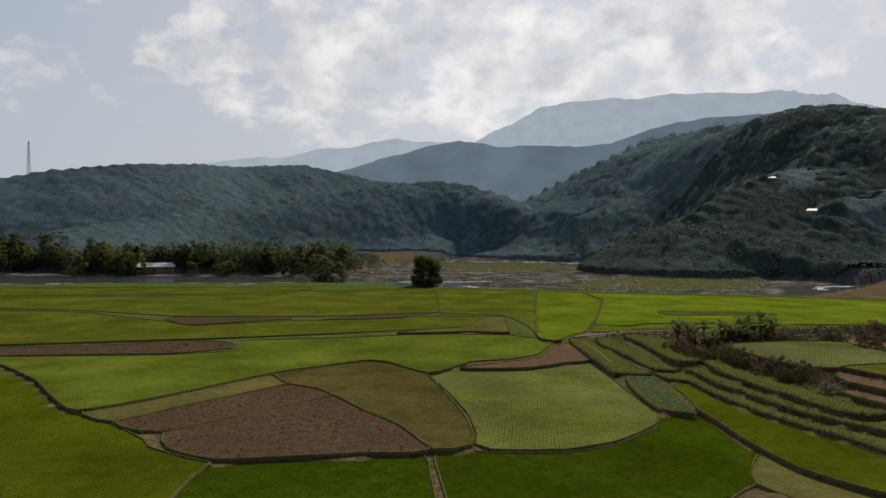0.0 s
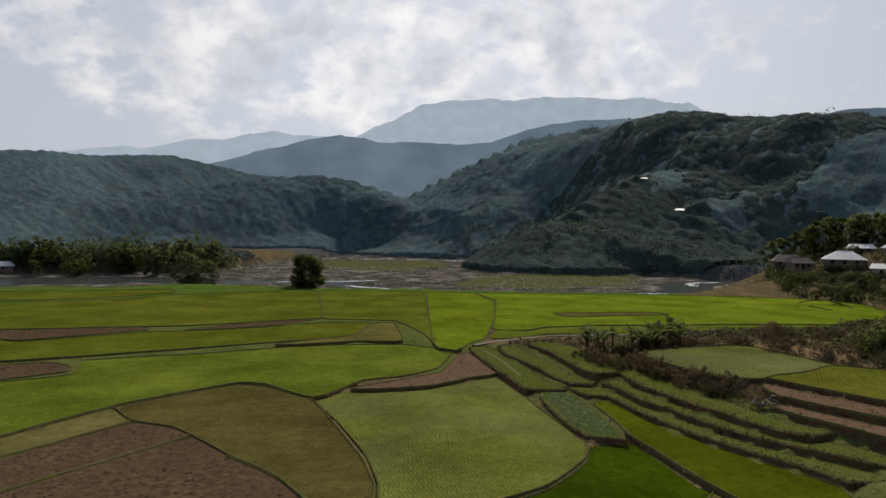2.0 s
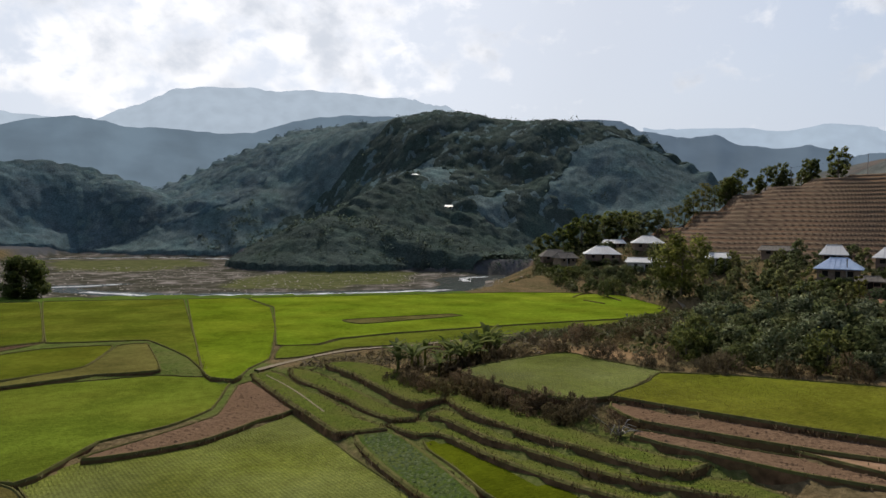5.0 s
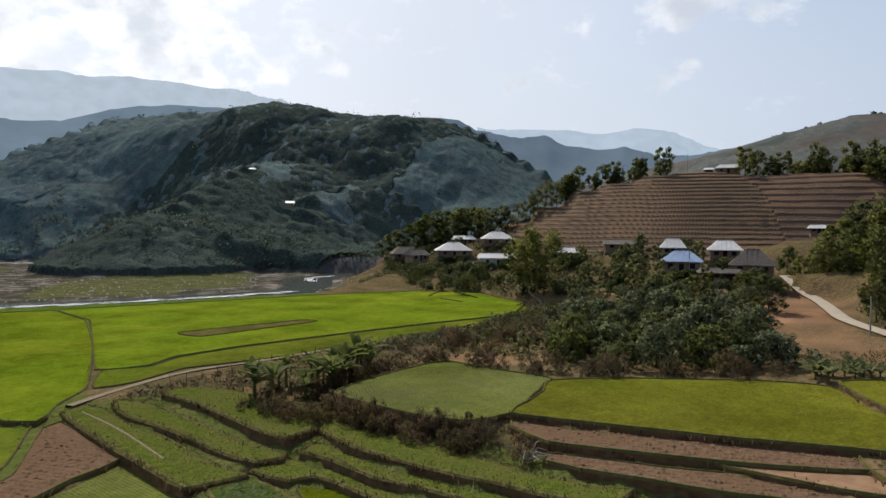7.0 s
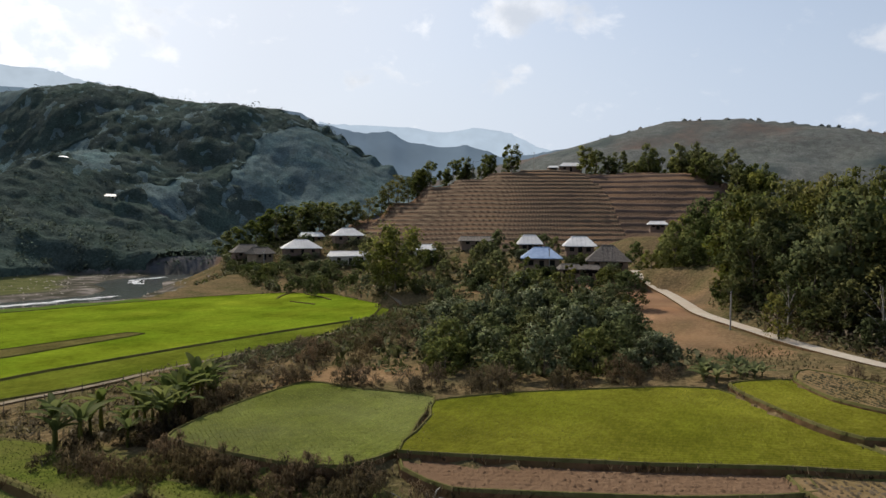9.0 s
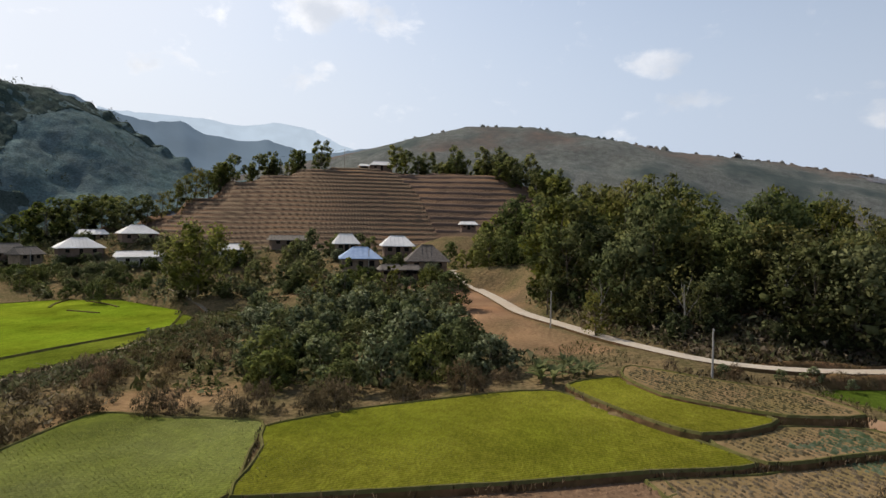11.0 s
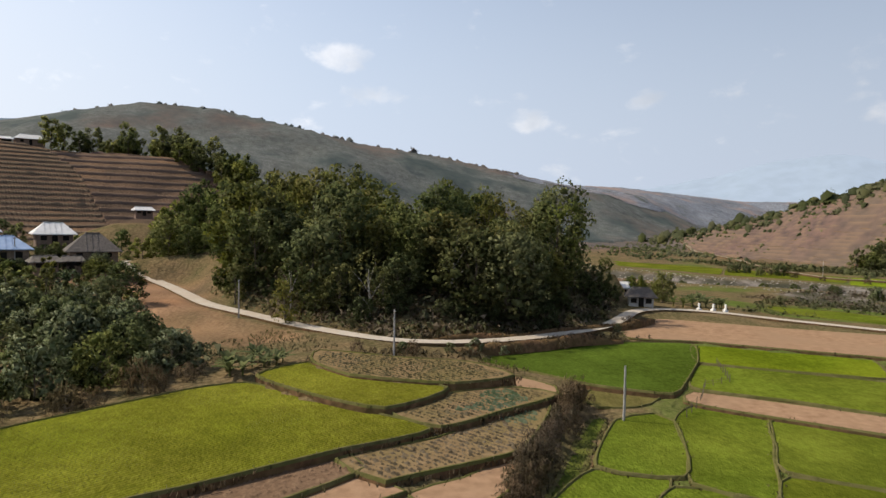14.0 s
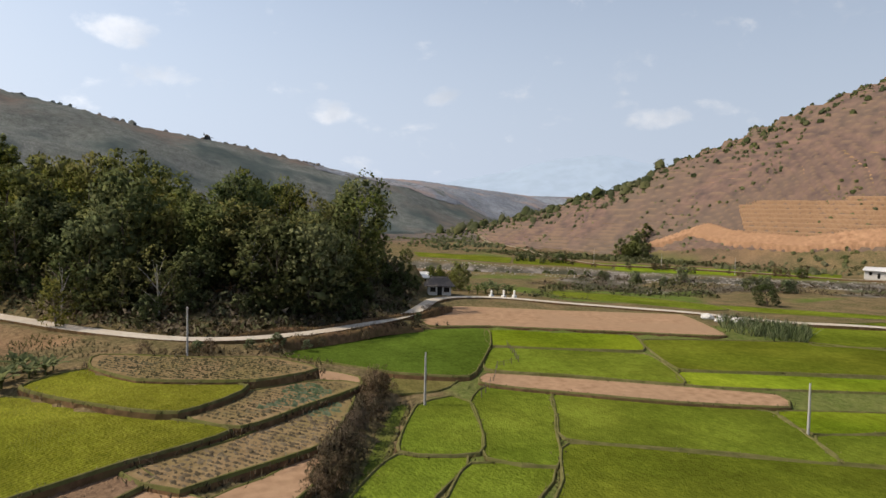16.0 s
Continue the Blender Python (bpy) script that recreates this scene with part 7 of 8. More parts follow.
hedge("tree", DISTANT, [(256, 64), (240, 50), (215, 38), (190, 40), (170, 70)], 60, 8.0, (0.6, 0.95), "green tree on the wooded slope", "slope trees", "tree", 411)
hedge("tree", DISTANT, [(150, 118), (160, 112), (160, 95), (150, 82)], 12, 3.5, (0.35, 0.6), "dark garden tree between the houses", "village trees", "tree", 412)
hedge("tree", DISTANT, [(120, 114), (132, 108), (142, 118), (150, 150)], 16, 3.0, (0.35, 0.6), "dark garden tree between the houses", "village trees", "tree", 413)
for x, y, s in ((111.5, 92.8, 1.1), (113.4, 90.5, 0.9), (104.8, 82.7, 0.9), (92.0, 76.0, 0.95), (108.5, 96.0, 0.85), (106.0, 88.0, 0.8), (99.0, 85.0, 0.9), (103.0, 92.5, 1.0), (96.5, 70.5, 0.7), (116.0, 86.0, 0.9)):
    tree("tree", SLENDER[int(x) % 2], stand(x, y, None, x, s, 1.1), "slender creeper-covered tree in the thicket", group="slender trees")
for x, y, s in ((95.5, 42.0, 0.9), (99.5, 30.5, 1.05), (104, 52, 0.8), (109, 12, 0.9), (131, 60, 1.0), (101, 20, 0.7)):
    tree("tree", BARE[int(x) % 2], stand(x, y, None, x, s, 1.1), "pale bare-limbed tree with sparse leaves by the road", group="bare trees")
hedge("bush", [BUSH[1], BUSH[3], BUSH[3]], [(122, 62), (106, 51), (97, 42), (94, 32), (97, 20), (104, 9), (116, 0), (126, -6)], 44, 1.6, (0.5, 1.0), "dark undergrowth at the foot of the knoll", "knoll undergrowth", "bush", 418)
# trees by the river
RIVER_TREE = tree_meshes(390, 10.5, 5.0, 0.36, "leaf_dark", 34, 170, 0.06, core=0.7)
tree("tree", RIVER_TREE, stand(-4.8, 216.0, 0.0, 0.0, 1.0, 1.0), "dense dark broad tree standing by the river")
for x, y, s in ((-47.9, 262.0, 1.25), (-42.0, 266.0, 1.0), (-46, 258, 0.55)):
    tree("tree", KNOLL[1], stand(x, y, None, x, s * 0.95, 1.0), "dark tree clump on the river bank", group="river trees")
hedge("tree", DISTANT, [(-330, 372), (-230, 362), (-150, 345), (-100, 342), (-66, 358), (-52, 372)], 64, 7.0, (0.7, 1.35), "dark tree on the far river bank", "river trees", "tree", 414)
hedge("tree", KNOLL[:3], [(132, -8), (140, -20), (128, -22)], 7, 2.5, (0.3, 0.5), "small green tree beside the roadside hut", "roadside trees", "tree", 415)
tree("tree", KNOLL[1], stand(99.3, -79.8, None, 0.7, 0.55, 0.75), "dark round tree on the east river bank")
hedge("tree", DISTANT, [(262, -209), (268, -217)], 16, 4.0, (0.45, 0.85), "dark green tree in a gully of the red hill", "gully trees", "tree", 424)
hedge("bush", BUSH, [(230, -60), (190, -90), (150, -100), (120, -108), (90, -140)], 24, 4.0, (0.6, 1.4), "green bush along the east river bank", "river bushes", "bush", 416)
hedge("shrub", [DRY[0], BUSH[1]], [(260, -130), (220, -146), (180, -180), (140, -205)], 28, 5.0, (0.8, 1.5), "brown scrub below the red hill", "foot scrub", "bush", 417)


# ---- crops, clods and grass ----
def fill_points(poly, dx, dy, angle, seed, jitter=0.25):
    """A jittered lattice in rows inside an outline."""
    r = rng(seed)
    p = np.array(poly)
    c = p.mean(0)
    rad = np.linalg.norm(p - c, axis=1).max()
    u, v = np.meshgrid(np.arange(-rad, rad, dx), np.arange(-rad, rad, dy), indexing="ij")
    u, v = u.ravel() + r.normal(0, jitter * dx, u.size), v.ravel() + r.normal(0, jitter * dy, v.size)
    ca, sa = math.cos(radians(angle)), math.sin(radians(angle))
    x, y = c[0] + ca * u - sa * v, c[1] + sa * u + ca * v
    ok = inside(x, y, poly)
    d, _ = to_line(x, y, poly + poly[:1])
    ok &= d > 0.35
    return x[ok], y[ok]


def tufts(name, x, y, z, tall, wide, blades, mat, parent, label, seed, up=0.8):
    """Upright blades at the given places, joined into one mesh."""
    r = rng(seed)
    n = len(x)
    if n == 0:
        return None
    x, y, z = (np.repeat(np.broadcast_to(a, n), blades) for a in (x, y, z))
    k = n * blades
    an = r.uniform(0, 2 * math.pi, k)
    h, w = tall * r.uniform(0.6, 1.3, k), wide * r.uniform(0.6, 1.3, k)
    lean = r.normal(0, 0.35, (k, 2)) * h[:, None]
    ca, sa = np.cos(an) * w * 0.5, np.sin(an) * w * 0.5
    base = np.stack([x, y, z - 0.03], 1)
    tip = np.stack([x + lean[:, 0], y + lean[:, 1], z + h], 1)
    side = np.stack([ca, sa, 0 * ca], 1)
    v = np.stack([base - side, base + side, tip + side * 0.35, tip - side * 0.35], 1).reshape(-1, 3)
    nr = np.stack([-np.sin(an) * (1 - up) + r.normal(0, 0.15, k), np.cos(an) * (1 - up) + r.normal(0, 0.15, k), np.full(k, up)], 1)
    nr /= np.linalg.norm(nr, axis=1)[:, None]
    me = mesh_fast(name, v, np.arange(4 * k).reshape(-1, 4), mat, normals=np.repeat(nr, 4, axis=0))
    ob = part(name, me, parent, label) if parent else new(name, me)
    return tagged(ob, label, "" if parent else "plants", kind="stuff")


def blade_material(name, low, mid, high):
    return leaf_material(name, low, mid, high, 0.35, 0.8)


BLADES = {
    "leafy": leaf_material("terrace_leaves", (0.062, 0.092, 0.022), (0.100, 0.136, 0.040), (0.17, 0.20, 0.08), 0.35),
    "rice_yellow": blade_material("yellow_rice_blades", (0.118, 0.122, 0.012), (0.140, 0.142, 0.018), (0.175, 0.168, 0.036)),
    "rice_pale": blade_material("pale_rice_blades", (0.092, 0.122, 0.020), (0.130, 0.155, 0.034), (0.18, 0.19, 0.06)),
    "rice_seedling": blade_material("seedling_blades", (0.090, 0.112, 0.012), (0.134, 0.148, 0.024), (0.19, 0.19, 0.05)),
    "grass": blade_material("grass_blades", (0.076, 0.096, 0.018), (0.118, 0.140, 0.030), (0.18, 0.185, 0.060)),
    "veg": leaf_material("vegetable_leaves", (0.085, 0.122, 0.055), (0.125, 0.165, 0.080), (0.17, 0.21, 0.12), 0.5),
    "brush": blade_material("dead_brush", (0.062, 0.046, 0.025), (0.098, 0.074, 0.040), (0.15, 0.12, 0.064)),
    "stubble": blade_material("dry_stalks", (0.060, 0.050, 0.022), (0.095, 0.076, 0.036), (0.14, 0.115, 0.055)),
    "edge": blade_material("dry_edge_grass", (0.080, 0.078, 0.026), (0.115, 0.104, 0.040), (0.165, 0.145, 0.068)),
}
ROWS = {"dark": 20, "green": 35, "bright": 15, "lime": 60, "olive": -25, "yellow": -38, "seedling": -8, "pale": -30, "fallow": 12, "straw": 40, "grass": 0, "leafy": 10, "mid": 20, "veg": 35}
REACH = [(0, 20), (8, 45), (13, 51)]


def crops():
    for i, ((kind, z, poly), holder) in enumerate(zip(FIELDS, FIELD_OBJECTS)):
        p = np.array(poly)
        near = min(np.linalg.norm(p - np.array(e), axis=1).min() for e in REACH)
        size = abs(0.5 * np.sum(p[:, 0] * np.roll(p[:, 1], -1) - np.roll(p[:, 0], -1) * p[:, 1]))
        if kind in ("plough", "tilled"):
            x, y = fill_points(poly, 0.30, 0.62, 50 if kind == "plough" else -60, 700 + i, 0.12)
            clods(x, y, z, holder, M[kind], 700 + i)
            continue
        if kind == "soil" or near > 105:
            continue
        if kind == "veg":
            x, y = fill_points(poly, 0.30, 0.55, 35, 700 + i, 0.12)
            lush = fbm(x, y, 9.0, 2, 80) > 0.02
            clods(x[lush], y[lush], z, holder, BLADES["veg"], 800 + i, "vegetables", "rows of small leafy vegetables", 0.25)
            clods(x[~lush], y[~lush], z, holder, BLADES["stubble"], 860 + i, "stubble", "rows of dry yellowed stalks", 0.20)
            continue
        if kind == "leafy":
            x, y = fill_points(poly, 0.26, 0.24, 10, 700 + i, 0.4)
            clods(x, y, z, holder, BLADES["leafy"], 800 + i, "leafy_plants", "low broad leaves", 0.15)
            continue
        if kind in ("yellow", "pale", "seedling"):
            x, y = fill_points(poly, 0.34, 0.26, ROWS[kind], 700 + i, 0.10)
            thin = fbm(x, y, 11.0, 3, 90 + i) > {"seedling": -0.12, "pale": -0.10}.get(kind, 0.02)
            tufts("rice_plants", x[thin], y[thin], z, 0.075, 0.05, 2, BLADES["rice_" + kind], holder, "rows of young rice", 800 + i, 0.9)
            continue
        if kind != "grass":
            continue
        x, y = fill_points(poly, 0.32, 0.256, ROWS[kind], 700 + i, 0.25)
        tufts("grass_blades", x, y, z, 0.06, 0.09, 2, BLADES[kind], holder, "", 800 + i, 0.9)


def clods(x, y, z, holder, mat, seed, name="clods", label="rows of turned earth clods", size=0.20):
    """Broken lumps of turned earth in furrows."""
    r = rng(seed)
    n = len(x)
    s = size * r.uniform(0.5, 1.35, n)
    an = r.uniform(0, 6.28, n)
    c = np.stack([x, y, np.full(n, z)], 1)
    corner = []
    for k in range(4):
        a = an + k * math.pi / 2
        corner.append(c + np.stack([np.cos(a) * s * 1.3, np.sin(a) * s * 0.95, 0 * s - 0.02], 1))
    top = c + np.stack([r.normal(0, 0.3, n) * s, r.normal(0, 0.3, n) * s, s * r.uniform(0.3, 0.75, n)], 1)
    v = np.stack(corner + [top], 1).reshape(-1, 3)
    b = (np.arange(n) * 5)[:, None]
    tri = np.concatenate([b + np.array([[k, (k + 1) % 4, 4]]) for k in range(4)], 0)
    tagged(part(name, mesh_fast(name, v, tri, mat), holder), label, kind="stuff")


crops()


def edge_grass():
    """Ragged grass along bunds and terrace banks."""
    xs, ys, zs = [], [], []
    r = rng(77)
    for kind, z, poly in FIELDS:
        line = rounded(poly, 0.3)
        d = np.min([np.hypot(line[:, 0] - a, line[:, 1] - b) for a, b in REACH], axis=0)
        keep = (d < 95) & (r.uniform(0, 1, len(line)) < (1.0 if kind == "grass" else 0.55))
        q = line[keep]
        for _ in range(3 if kind == "grass" else 1):
            xs.append(q[:, 0] + r.normal(0, 0.22, len(q)))
            ys.append(q[:, 1] + r.normal(0, 0.22, len(q)))
            zs.append(np.full(len(q), z) - 0.1)
    tufts("edge_grass", np.concatenate(xs), np.concatenate(ys), np.concatenate(zs), 0.20, 0.09, 3, BLADES["edge"], None, "ragged dry grass along the bunds and banks", 78, 0.8)


edge_grass()


def bank_brush():
    """Shaggy dead growth hanging over the terrace banks."""
    r = rng(85)
    xs, ys, zs = [], [], []
    for kind, z, poly in FIELDS:
        if kind not in ("grass", "leafy", "tilled", "veg", "yellow"):
            continue
        near = np.min([np.hypot(*(np.array(poly) - np.array(e)).T).min() for e in REACH])
        if near > 85:
            continue
        line = rounded(poly, 0.16 if kind == "grass" else 0.24)
        keep = fbm(line[:, 0], line[:, 1], 4.0, 2, 86) > -0.12
        q = line[keep]
        c = np.array(poly).mean(0)
        out = (q - c) / np.linalg.norm(q - c, axis=1)[:, None]
        q = q + out * r.uniform(0.25, 0.75, (len(q), 1))
        xs.append(q[:, 0])
        ys.append(q[:, 1])
        zs.append(z - r.uniform(0.15, 0.6, len(q)))
    for line, top, width in BANK_LINES:
        k = r.integers(0, len(line), len(line) * 14)
        q = line[k] + r.normal(0, 0.3 * width, (len(k), 2))
        xs.append(q[:, 0])
        ys.append(q[:, 1])
        zs.append(top[k] - r.uniform(0.1, 0.55, len(k)))
    x, y, z = np.concatenate(xs), np.concatenate(ys), np.concatenate(zs)
    ok = np.ones(len(x), bool)
    for _, level, poly in FIELDS:
        ok &= ~(inside(x, y, poly) & (level > z - 0.1))
    tufts("bank_brush", x[ok], y[ok], z[ok], 0.34, 0.07, 4, BLADES["brush"], None, "shaggy dead grass and brush on the terrace banks", 87, 0.7)


bank_brush()


def rough_grass():
    """Dry tussocks on the open ground between fields, track and thicket."""
    r = rng(79)
    areas = [([(26, 108), (60, 116), (104, 118), (112, 100), (92, 100), (62, 98), (56, 92), (36, 92), (30, 100)], 2600), ([(76, 60), (86, 60), (96, 54), (84, 46), (80, 52)], 400)]
    areas += [([(62, 30), (66, 33), (80, 32), (90, 12), (84, 12), (74, 30)], 900), ([(88, 44), (90, 34), (97, 14), (108, 2), (112, 20), (100, 46)], 2600), ([(26, 108), (60, 112), (104, 116), (116, 128), (118, 106), (96, 100), (66, 97), (57, 90), (40, 90), (30, 98)], 900)]
    xs, ys = [], []
    for poly, count in areas:
        p = np.array(poly, float)
        x, y = r.uniform(p[:, 0].min(), p[:, 0].max(), count * 3), r.uniform(p[:, 1].min(), p[:, 1].max(), count * 3)
        ok = inside(x, y, poly) & (to_line(x, y, ROAD)[0] > 2.2)
        for _, _, f in FIELDS:
            ok &= ~inside(x, y, f)
        xs.append(x[ok][:count])
        ys.append(y[ok][:count])
    x, y = np.concatenate(xs), np.concatenate(ys)
    tufts("rough_grass", x, y, height(x, y) + 0.02, 0.22, 0.08, 4, BLADES["edge"], None, "dry tussock grass on open ground", 80, 0.92)


rough_grass()


# ---- track, fences, poles ----
M["dirt"] = material("dirt_track", ((0.17, 0.135, 0.088), (0.26, 0.21, 0.145), (0.20, 0.16, 0.105)), 1.2, bump=0.3, big=0.3)
ribbon("track", [(21.5, 108), (25.2, 110.6), (30, 112), (36, 115.5), (47, 113.5), (66, 113.2), (85, 112.5), (102, 112.5), (118, 122), (128, 134), (139, 147)], 0.9, 0.14, M["dirt"], "pale dirt track along the paddies", "track")
ribbon("footpath", [(21.9, 105.5), (22.6, 99), (22.5, 93), (22.3, 87.5)], 0.22, 0.0, M["dirt"], "narrow trodden footpath on the terrace", "path", 0.745)
ribbon("hill_track", [(452, -226), (400, -205), (330, -185), (270, -160), (225, -150), (205, -172), (175, -192), (120, -215)], 3.0, 0.5, M["dirt"], "pale dirt track below the red hill", "track")


def fence(line, gap, tall, label):
    holder = tagged(new("fence"), label, "fence")
    r = rng(int(line[0][0] * 10))
    pts = []
    for a, b in zip(line[:-1], line[1:]):
        k = max(1, int(np.hypot(b[0] - a[0], b[1] - a[1]) / gap))
        pts += [(a[0] + (b[0] - a[0]) * s / k, a[1] + (b[1] - a[1]) * s / k) for s in range(k)]
    tops = []
    for x, y in pts:
        z = ground_at(x, y)
        lean = r.normal(0, 0.07, 2)
        h = tall * r.uniform(0.8, 1.15)
        v, f = tube([(x, y, z - 0.3), (x + lean[0] * 0.5, y + lean[1] * 0.5, z + h * 0.5), (x + lean[0], y + lean[1], z + h)], [0.045, 0.04, 0.03], 5)
        part("post", mesh_from("post", v, f, M["bark"]), holder)
        tops.append((x + lean[0], y + lean[1], z + h * 0.75))
    for k in (1.0, 0.55):
        v, f = tube([(x, y, ground_at(x, y) + (z - ground_at(x, y)) * k) for x, y, z in tops], [0.018] * len(tops), 4)
        part("rail", mesh_from("rail", v, f, M["bark"]), holder)


fence([(30.7, 106.5), (34.8, 108.0), (45, 110.6), (60, 110.4), (72, 109.6), (90, 109.6), (104, 110)], 2.0, 1.25, "rustic fence of thin wooden stakes along the track")
fence([(61, 18.8), (64.5, 15.2), (68.5, 12.0), (70.2, 8.0), (79, 3.5)], 1.3, 0.8, "low fence of thin stakes on the bund")


def pole(x, y, z, tall, label, arm=True):
    holder = tagged(new("utility_pole"), label, "pole", "utility poles")
    v, f = tube([(0, 0, -0.6), (0.02, 0, tall * 0.5), (0.05, 0.02, tall)], [0.12, 0.10, 0.075], 8)
    part("shaft", mesh_from("shaft", v, f, M["pole"], True), holder)
    if arm:
        bm = bmesh.new()
        box(bm, -0.45, 0.45, -0.03, 0.03, tall - 0.22, tall - 0.15)
        part("crossarm", bm_mesh("crossarm", bm, M["bark"]), holder)
        for px in (-0.38, 0.38):
            v, f = tube([(px, 0, tall - 0.15), (px, 0, tall - 0.06), (px, 0, tall)], [0.03, 0.045, 0.03], 6)
            part("insulator", mesh_from("insulator", v, f, M["roof_white"], True), holder)
    holder.matrix_basis = Matrix.Translation((x, y, z))
    return (x, y, z + tall - 0.05)


def wire(a, b, sag=0.5):
    a, b = np.array(a), np.array(b)
    pts = [a * (1 - s) + b * s - np.array([0, 0, sag * 4 * s * (1 - s)]) for s in np.linspace(0, 1, 12)]
    v, f = tube(pts, [0.012] * 12, 4)
    tagged(new("power_line", mesh_from("power_line", v, f, M["dark_gap"])), "thin black power line between poles", "cable")


POLE = "slim weathered concrete utility pole"
p1 = pole(78.9, 41.3, ground_at(78.9, 41.3), 4.9, POLE + " by the vegetable plot")
p3 = pole(102.6, 58.7, ground_at(102.6, 58.7), 5.1, POLE + " beside the road")
p2 = pole(60.9, 24.7, 2.0, 4.6, POLE + " on a paddy bund", False)
p4 = pole(41.6, 0.9, 2.0, 4.1, POLE + " standing in the paddies", False)
p5 = pole(131, 96, ground_at(131, 96), 5.5, POLE + " between the houses")
p6 = pole(150, 196, ground_at(150, 196), 7.0, POLE + " beside the grey houses")
p7 = pole(238, 172, ground_at(238, 172), 8.0, POLE + " on the hilltop")
p8 = pole(252, 152, ground_at(252, 152), 8.0, POLE + " on the hilltop")
for x, y in ((235, -155), (205, -165), (178, -176)):
    pole(x, y, ground_at(x, y), 6.5, POLE + " below the red hill", False)
wire(p1, p3)
wire(p3, p5, 0.8)
wire(p7, p8, 0.6)

# far telecom mast on the ridge
def mast(x, y, z, tall):
    holder = tagged(new("telecom_mast"), "slender lattice telecom mast on a distant ridge", "mast")
    for k in range(3):
        a = k * 2.094
        v, f = tube([(1.6 * math.cos(a), 1.6 * math.sin(a), -6), (0.5 * math.cos(a), 0.5 * math.sin(a), tall)], [0.28, 0.2], 4)
        part("leg", mesh_from("leg", v, f, M["pole"]), holder)
    for h in np.linspace(2, tall - 2, 9):
        w = 1.6 - 1.1 * h / tall
        ring = [(w * math.cos(k * 2.094), w * math.sin(k * 2.094), h) for k in range(4)]
        v, f = tube(ring, [0.12] * 4, 4)
        part("brace", mesh_from("brace", v, f, M["pole"]), holder)
    holder.matrix_basis = Matrix.Translation((x, y, z))


mast(-330, 530, ground_at(-330, 530) + 2, 28)


# ---- banana plants ----
def banana_meshes(seed):
    r = rng(seed)
    tv, tf = tube([(0, 0, -0.3), (0.03, 0.02, 0.8), (0.06, 0.03, 1.55)], [0.14, 0.11, 0.07], 7)
    leaves = []
    for k in range(9):
        a, up = k * 2.4 + r.uniform(-0.3, 0.3), r.uniform(0.7, 1.5)
        length, wide = r.uniform(1.2, 2.1), r.uniform(0.15, 0.26)
        d, side = np.array([math.cos(a), math.sin(a), 0]), np.array([-math.sin(a), math.cos(a), 0])
        rows = []
        for s in np.linspace(0, 1, 7):
            mid = np.array([0.06, 0.03, 1.35]) + d * length * (s * math.cos(up) + 0.25 * s * s) + np.array([0, 0, length * (math.sin(up) * s - 0.38 * s * s)])
            w = wide * math.sin(math.pi * min(0.97, 0.12 + 0.86 * s)) ** 0.6
            rows += [mid - side * w + (0, 0, 0.09), mid, mid + side * w + (0, 0, 0.09)]
        f = []
        for i in range(6):
            b = i * 3
            f += [(b, b + 1, b + 4, b + 3), (b + 1, b + 2, b + 5, b + 4)]
        leaves.append(mesh_from("leaf", rows, f, M["leaf_banana"], True))
    return mesh_from("stem", tv, tf, M["leaf_olive"], True), leaves


BANANA = [banana_meshes(600 + k) for k in range(3)]


def banana(x, y, turn, size, kind, sink=0.0):
    holder = tagged(new("banana_plant"), "banana plant with broad arching green leaves", "banana plant", "banana plants")
    part("stem", BANANA[kind][0], holder)
    for me in BANANA[kind][1]:
        part("leaf", me, holder)
    holder.matrix_basis = stand(x, y, ground_at(x, y) - sink * size, turn, size)


def banana_groves():
    r = rng(606)
    groves = [([(36.4, 93.8), (38, 91), (41, 92), (45, 95), (49, 94)], 26, 1.7, (0.95, 1.75)), ([(73.8, 57.2), (75.5, 55.2), (78.1, 53.4)], 14, 0.9, (0.8, 1.25)), ([(120, -16), (121.5, -20), (123, -27), (126, -33)], 11, 1.0, (1.2, 1.7))]
    groves += [([(112, 52), (107, 40), (106, 26)], 8, 2.0, (0.6, 0.9)), ([(128, 118), (134, 112)], 7, 1.6, (0.7, 1.1)), ([(146, 182), (150, 176)], 5, 1.5, (0.8, 1.2))]
    for line, count, spread, sizes in groves:
        for k in range(count):
            s = r.uniform(0, len(line) - 1.001)
            i = int(s)
            x, y = (np.array(line[i]) * (1 - s + i) + np.array(line[i + 1]) * (s - i)) + r.normal(0, spread, 2)
            banana(x, y, r.uniform(0, 6.28), r.uniform(*sizes), k % 3, 0.0 if line[0][0] < 60 else 0.9)


banana_groves()


# ---- cane clump, stones, small things by the road ----
def cane(poly, count, tall, label, mat, seed):
    r = rng(seed)
    p = np.array(poly, float)
    x, y = r.uniform(p[:, 0].min(), p[:, 0].max(), count * 3), r.uniform(p[:, 1].min(), p[:, 1].max(), count * 3)
    ok = inside(x, y, poly)
    x, y = x[ok][:count], y[ok][:count]
    tufts("cane", x, y, height(x, y), tall, 0.13, 5, mat, None, label, seed, 0.85)


cane([(82, -40), (74, -32), (67, -32), (64.5, -36), (72, -48), (82, -46)], 300, 1.0, "tall grey-green cane and weeds beside the road", M["leaf_grey"], 620)
cane([(70, -33), (64, -36), (68, -44), (73, -40)], 150, 1.5, "dense stand of tall cane beside the road", M["leaf_grey"], 621)


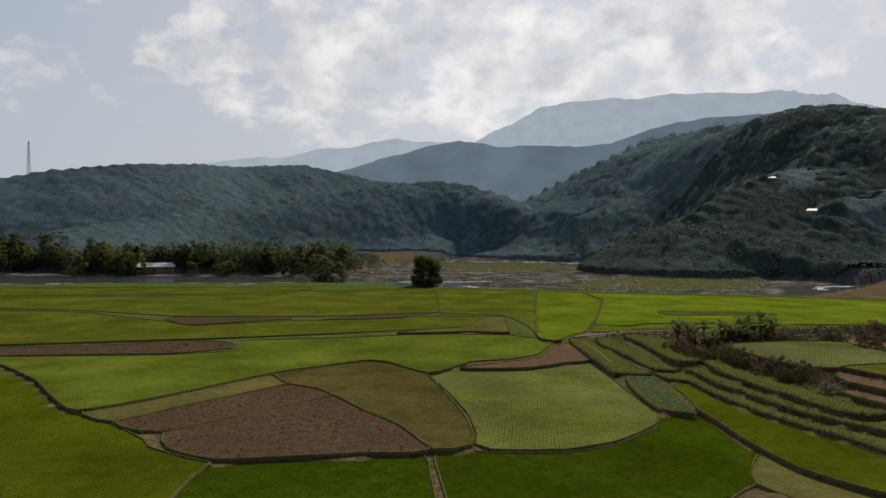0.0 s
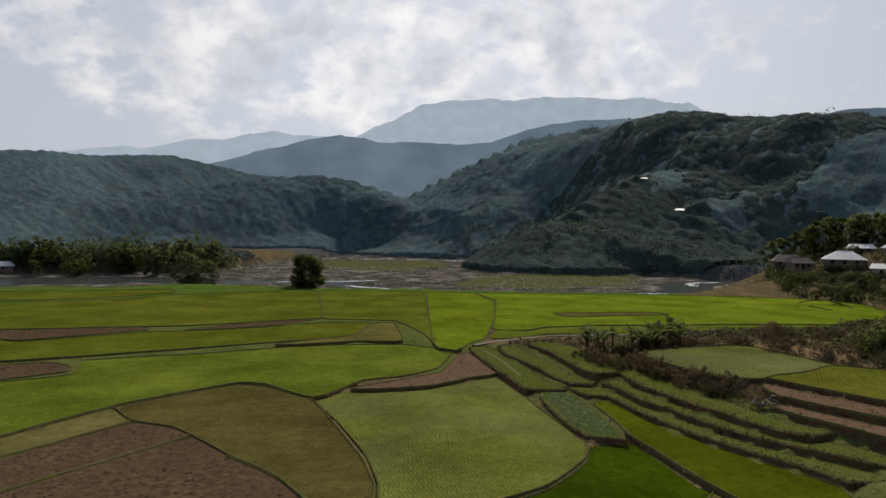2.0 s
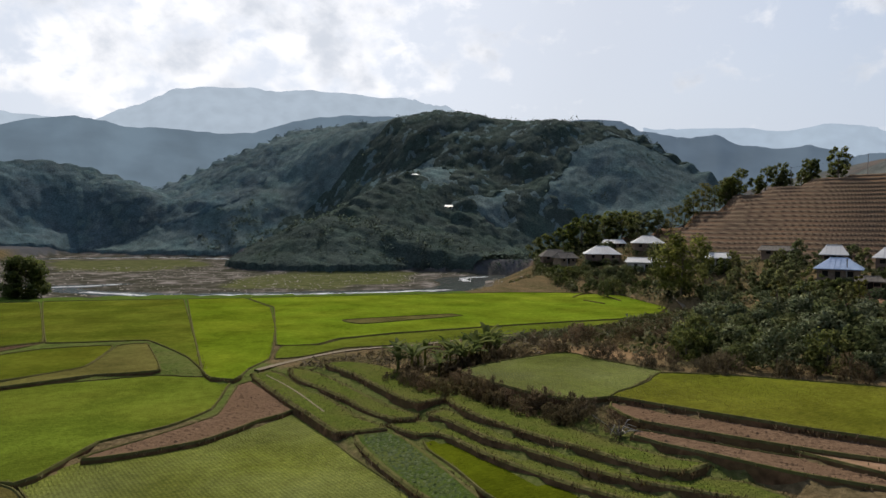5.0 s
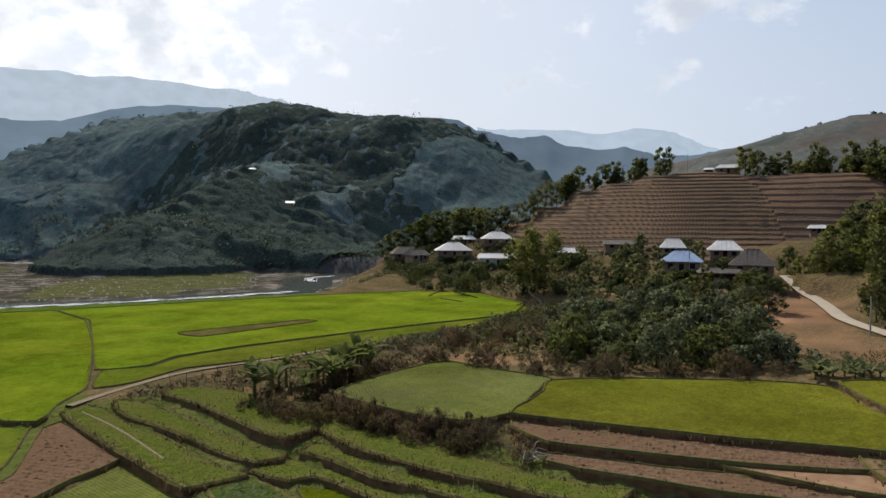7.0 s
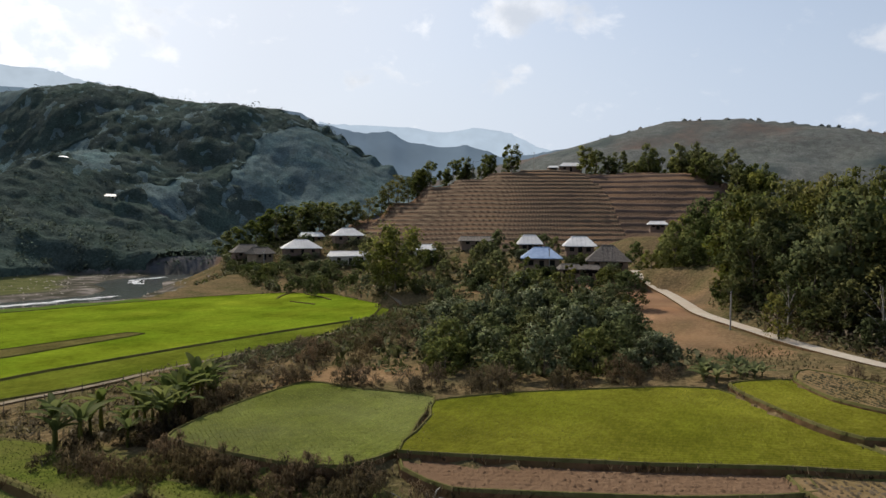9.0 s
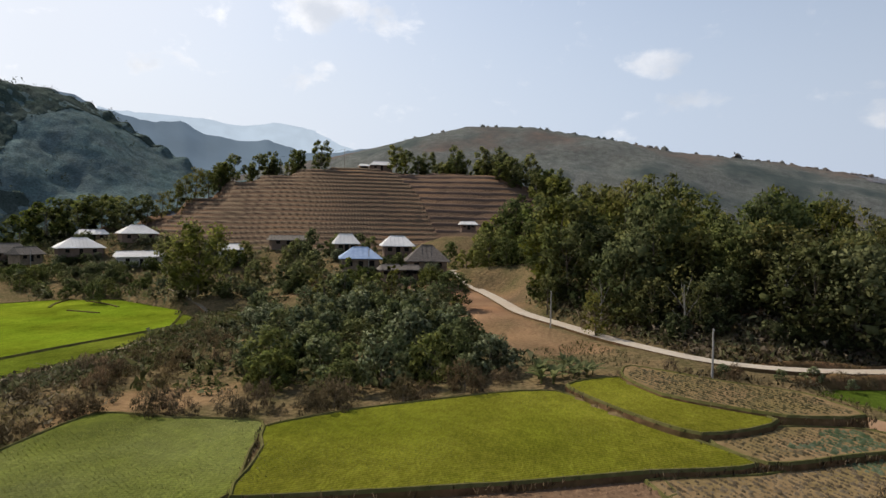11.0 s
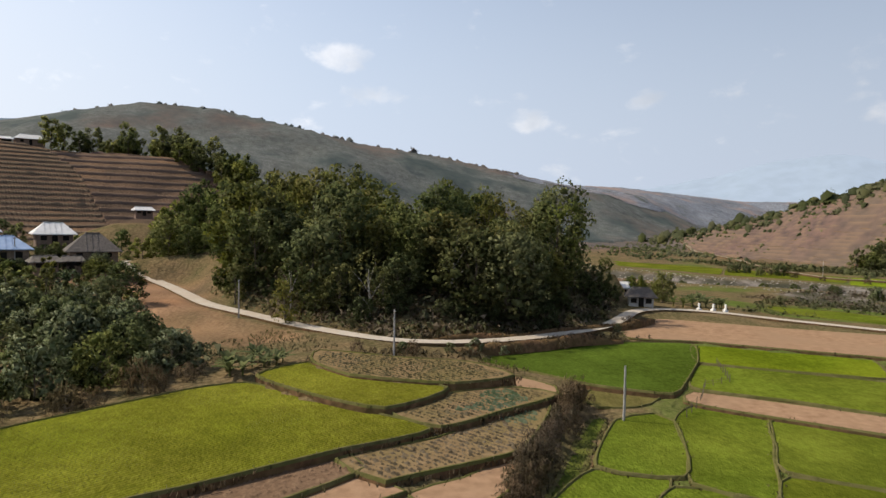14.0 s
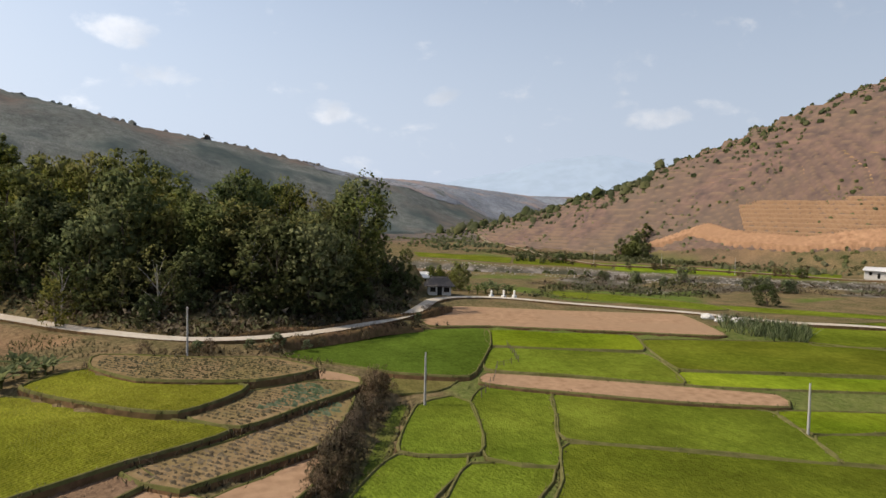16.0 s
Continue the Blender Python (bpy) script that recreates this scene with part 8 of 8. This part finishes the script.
def rocks(places, size, mat, label, name="boulder"):
    r = rng(int(places[0][0] * 7))
    for x, y in places:
        bm = bmesh.new()
        bmesh.ops.create_icosphere(bm, subdivisions=2, radius=1.0)
        s = size * r.uniform(0.6, 1.2)
        k = r.uniform(0, 50)
        for v in bm.verts:
            v.co *= 1 + 0.35 * noise.noise(v.co * 1.3 + Vector((k, 0, 0)))
            v.co = Vector((v.co.x * s, v.co.y * s * 0.8, v.co.z * s * 0.6))
        me = bm_mesh(name, bm, mat)
        ob = tagged(new(name, me), label, "rock", name + "s")
        ob.location = (x, y, ground_at(x, y) + 0.1 * s)


M["pale_rock"] = material("pale_rock", ((0.34, 0.33, 0.31), (0.52, 0.50, 0.47)), 2.0, bump=0.5)
M["river_rock"] = material("river_rock", ((0.13, 0.12, 0.10), (0.25, 0.225, 0.195)), 1.0, bump=0.4)
M["white_stone"] = material("white_stone", ((0.66, 0.65, 0.62), (0.78, 0.77, 0.74)), 2.0, bump=0.2)
rocks([(80.5, -39), (79, -41.5), (81.6, -41), (83, -39.5)], 1.1, M["pale_rock"], "pale grey boulder among the roadside weeds")
rocks([(72.0, 46.2), (37.0, 65.0)], 0.35, M["white_stone"], "small whitish stone on the field edge", "stone")


def river_stones():
    """Loose stones over the gravel bars."""
    r = rng(630)
    x, y = r.uniform(-60, 190, 4200), r.uniform(180, 420, 4200)
    ok = inside(x, y, BED)
    ex, ey = r.uniform(90, 330, 12000), r.uniform(-230, -10, 12000)
    d, _ = to_line(ex, ey, EAST_RIVER)
    keep = (d > 8) & (d < 28)
    x, y = np.concatenate([x[ok], ex[keep]]), np.concatenate([y[ok], ey[keep]])
    z = height(x, y)
    up = z > -5.0
    x, y, z = x[up], y[up], z[up]
    n = len(x)
    s = r.uniform(0.15, 0.7, n) ** 1.5 * 1.2
    v = [np.stack([x + math.cos(k * 1.57 + 0.3) * s * r.uniform(0.7, 1.2, n), y + math.sin(k * 1.57 + 0.3) * s * r.uniform(0.7, 1.2, n), z - 0.1], 1) for k in range(4)]
    v.append(np.stack([x + r.normal(0, 0.15, n) * s, y + r.normal(0, 0.15, n) * s, z + s * 0.6], 1))
    b = (np.arange(n) * 5)[:, None]
    tri = np.concatenate([b + np.array([[k, (k + 1) % 4, 4]]) for k in range(4)], 0)
    tagged(new("river_stones", mesh_fast("river_stones", np.stack(v, 1).reshape(-1, 3), tri, M["river_rock"])), "loose pale stones on the river's gravel bars", "stones", kind="stuff")


river_stones()


def marker_stones():
    for x, y in ((113.1, -17.2), (112.5, -19.6), (111.9, -21.6)):
        bm = bmesh.new()
        box(bm, -0.35, 0.35, -0.3, 0.3, -0.3, 0.35)
        body = tagged(new("stone_marker"), "small white stone marker beside the road", "marker", "stone markers")
        part("base", bm_mesh("base", bm, M["white_stone"]), body)
        bm = bmesh.new()
        box(bm, -0.2, 0.2, -0.12, 0.12, 0.35, 1.25)
        bmesh.ops.bevel(bm, geom=bm.edges[:], offset=0.06, segments=2, affect="EDGES")
        part("slab", bm_mesh("slab", bm, M["white_stone"]), body)
        body.location = (x, y, ground_at(x, y) + 0.1)


marker_stones()


def dead_branches():
    r = rng(640)
    holder = tagged(new("dead_branches"), "bleached dead branches lying on the terrace edge", "branches")
    for k in range(9):
        a, l = r.uniform(0, 6.28), r.uniform(1.2, 2.6)
        v, f = tube([(0, 0, 0.1), (math.cos(a) * l * 0.5, math.sin(a) * l * 0.5, 0.6 + r.uniform(0, 0.6)), (math.cos(a) * l, math.sin(a) * l, 0.5 + r.uniform(0, 1.2))], [0.07, 0.05, 0.02], 5)
        part("branch", mesh_from("branch", v, f, M["white_wood"]), holder)
    holder.location = (38.6, 65.6, ground_at(38.6, 65.6))


dead_branches()


# little bunds that part the paddies at the field's end
for line in ([(115.8, 151.5), (115.6, 147), (115.0, 143.6)], [(129.2, 159.5), (127, 152), (123.5, 146.6)], [(135.7, 160), (134, 153), (130, 146.6)], [(118, 158), (124, 163), (131, 165)]):
    ribbon("paddy_bund", line, 0.5, 0.0, M["bund"], "small earth bund parting the paddies", "bund", 0.9)
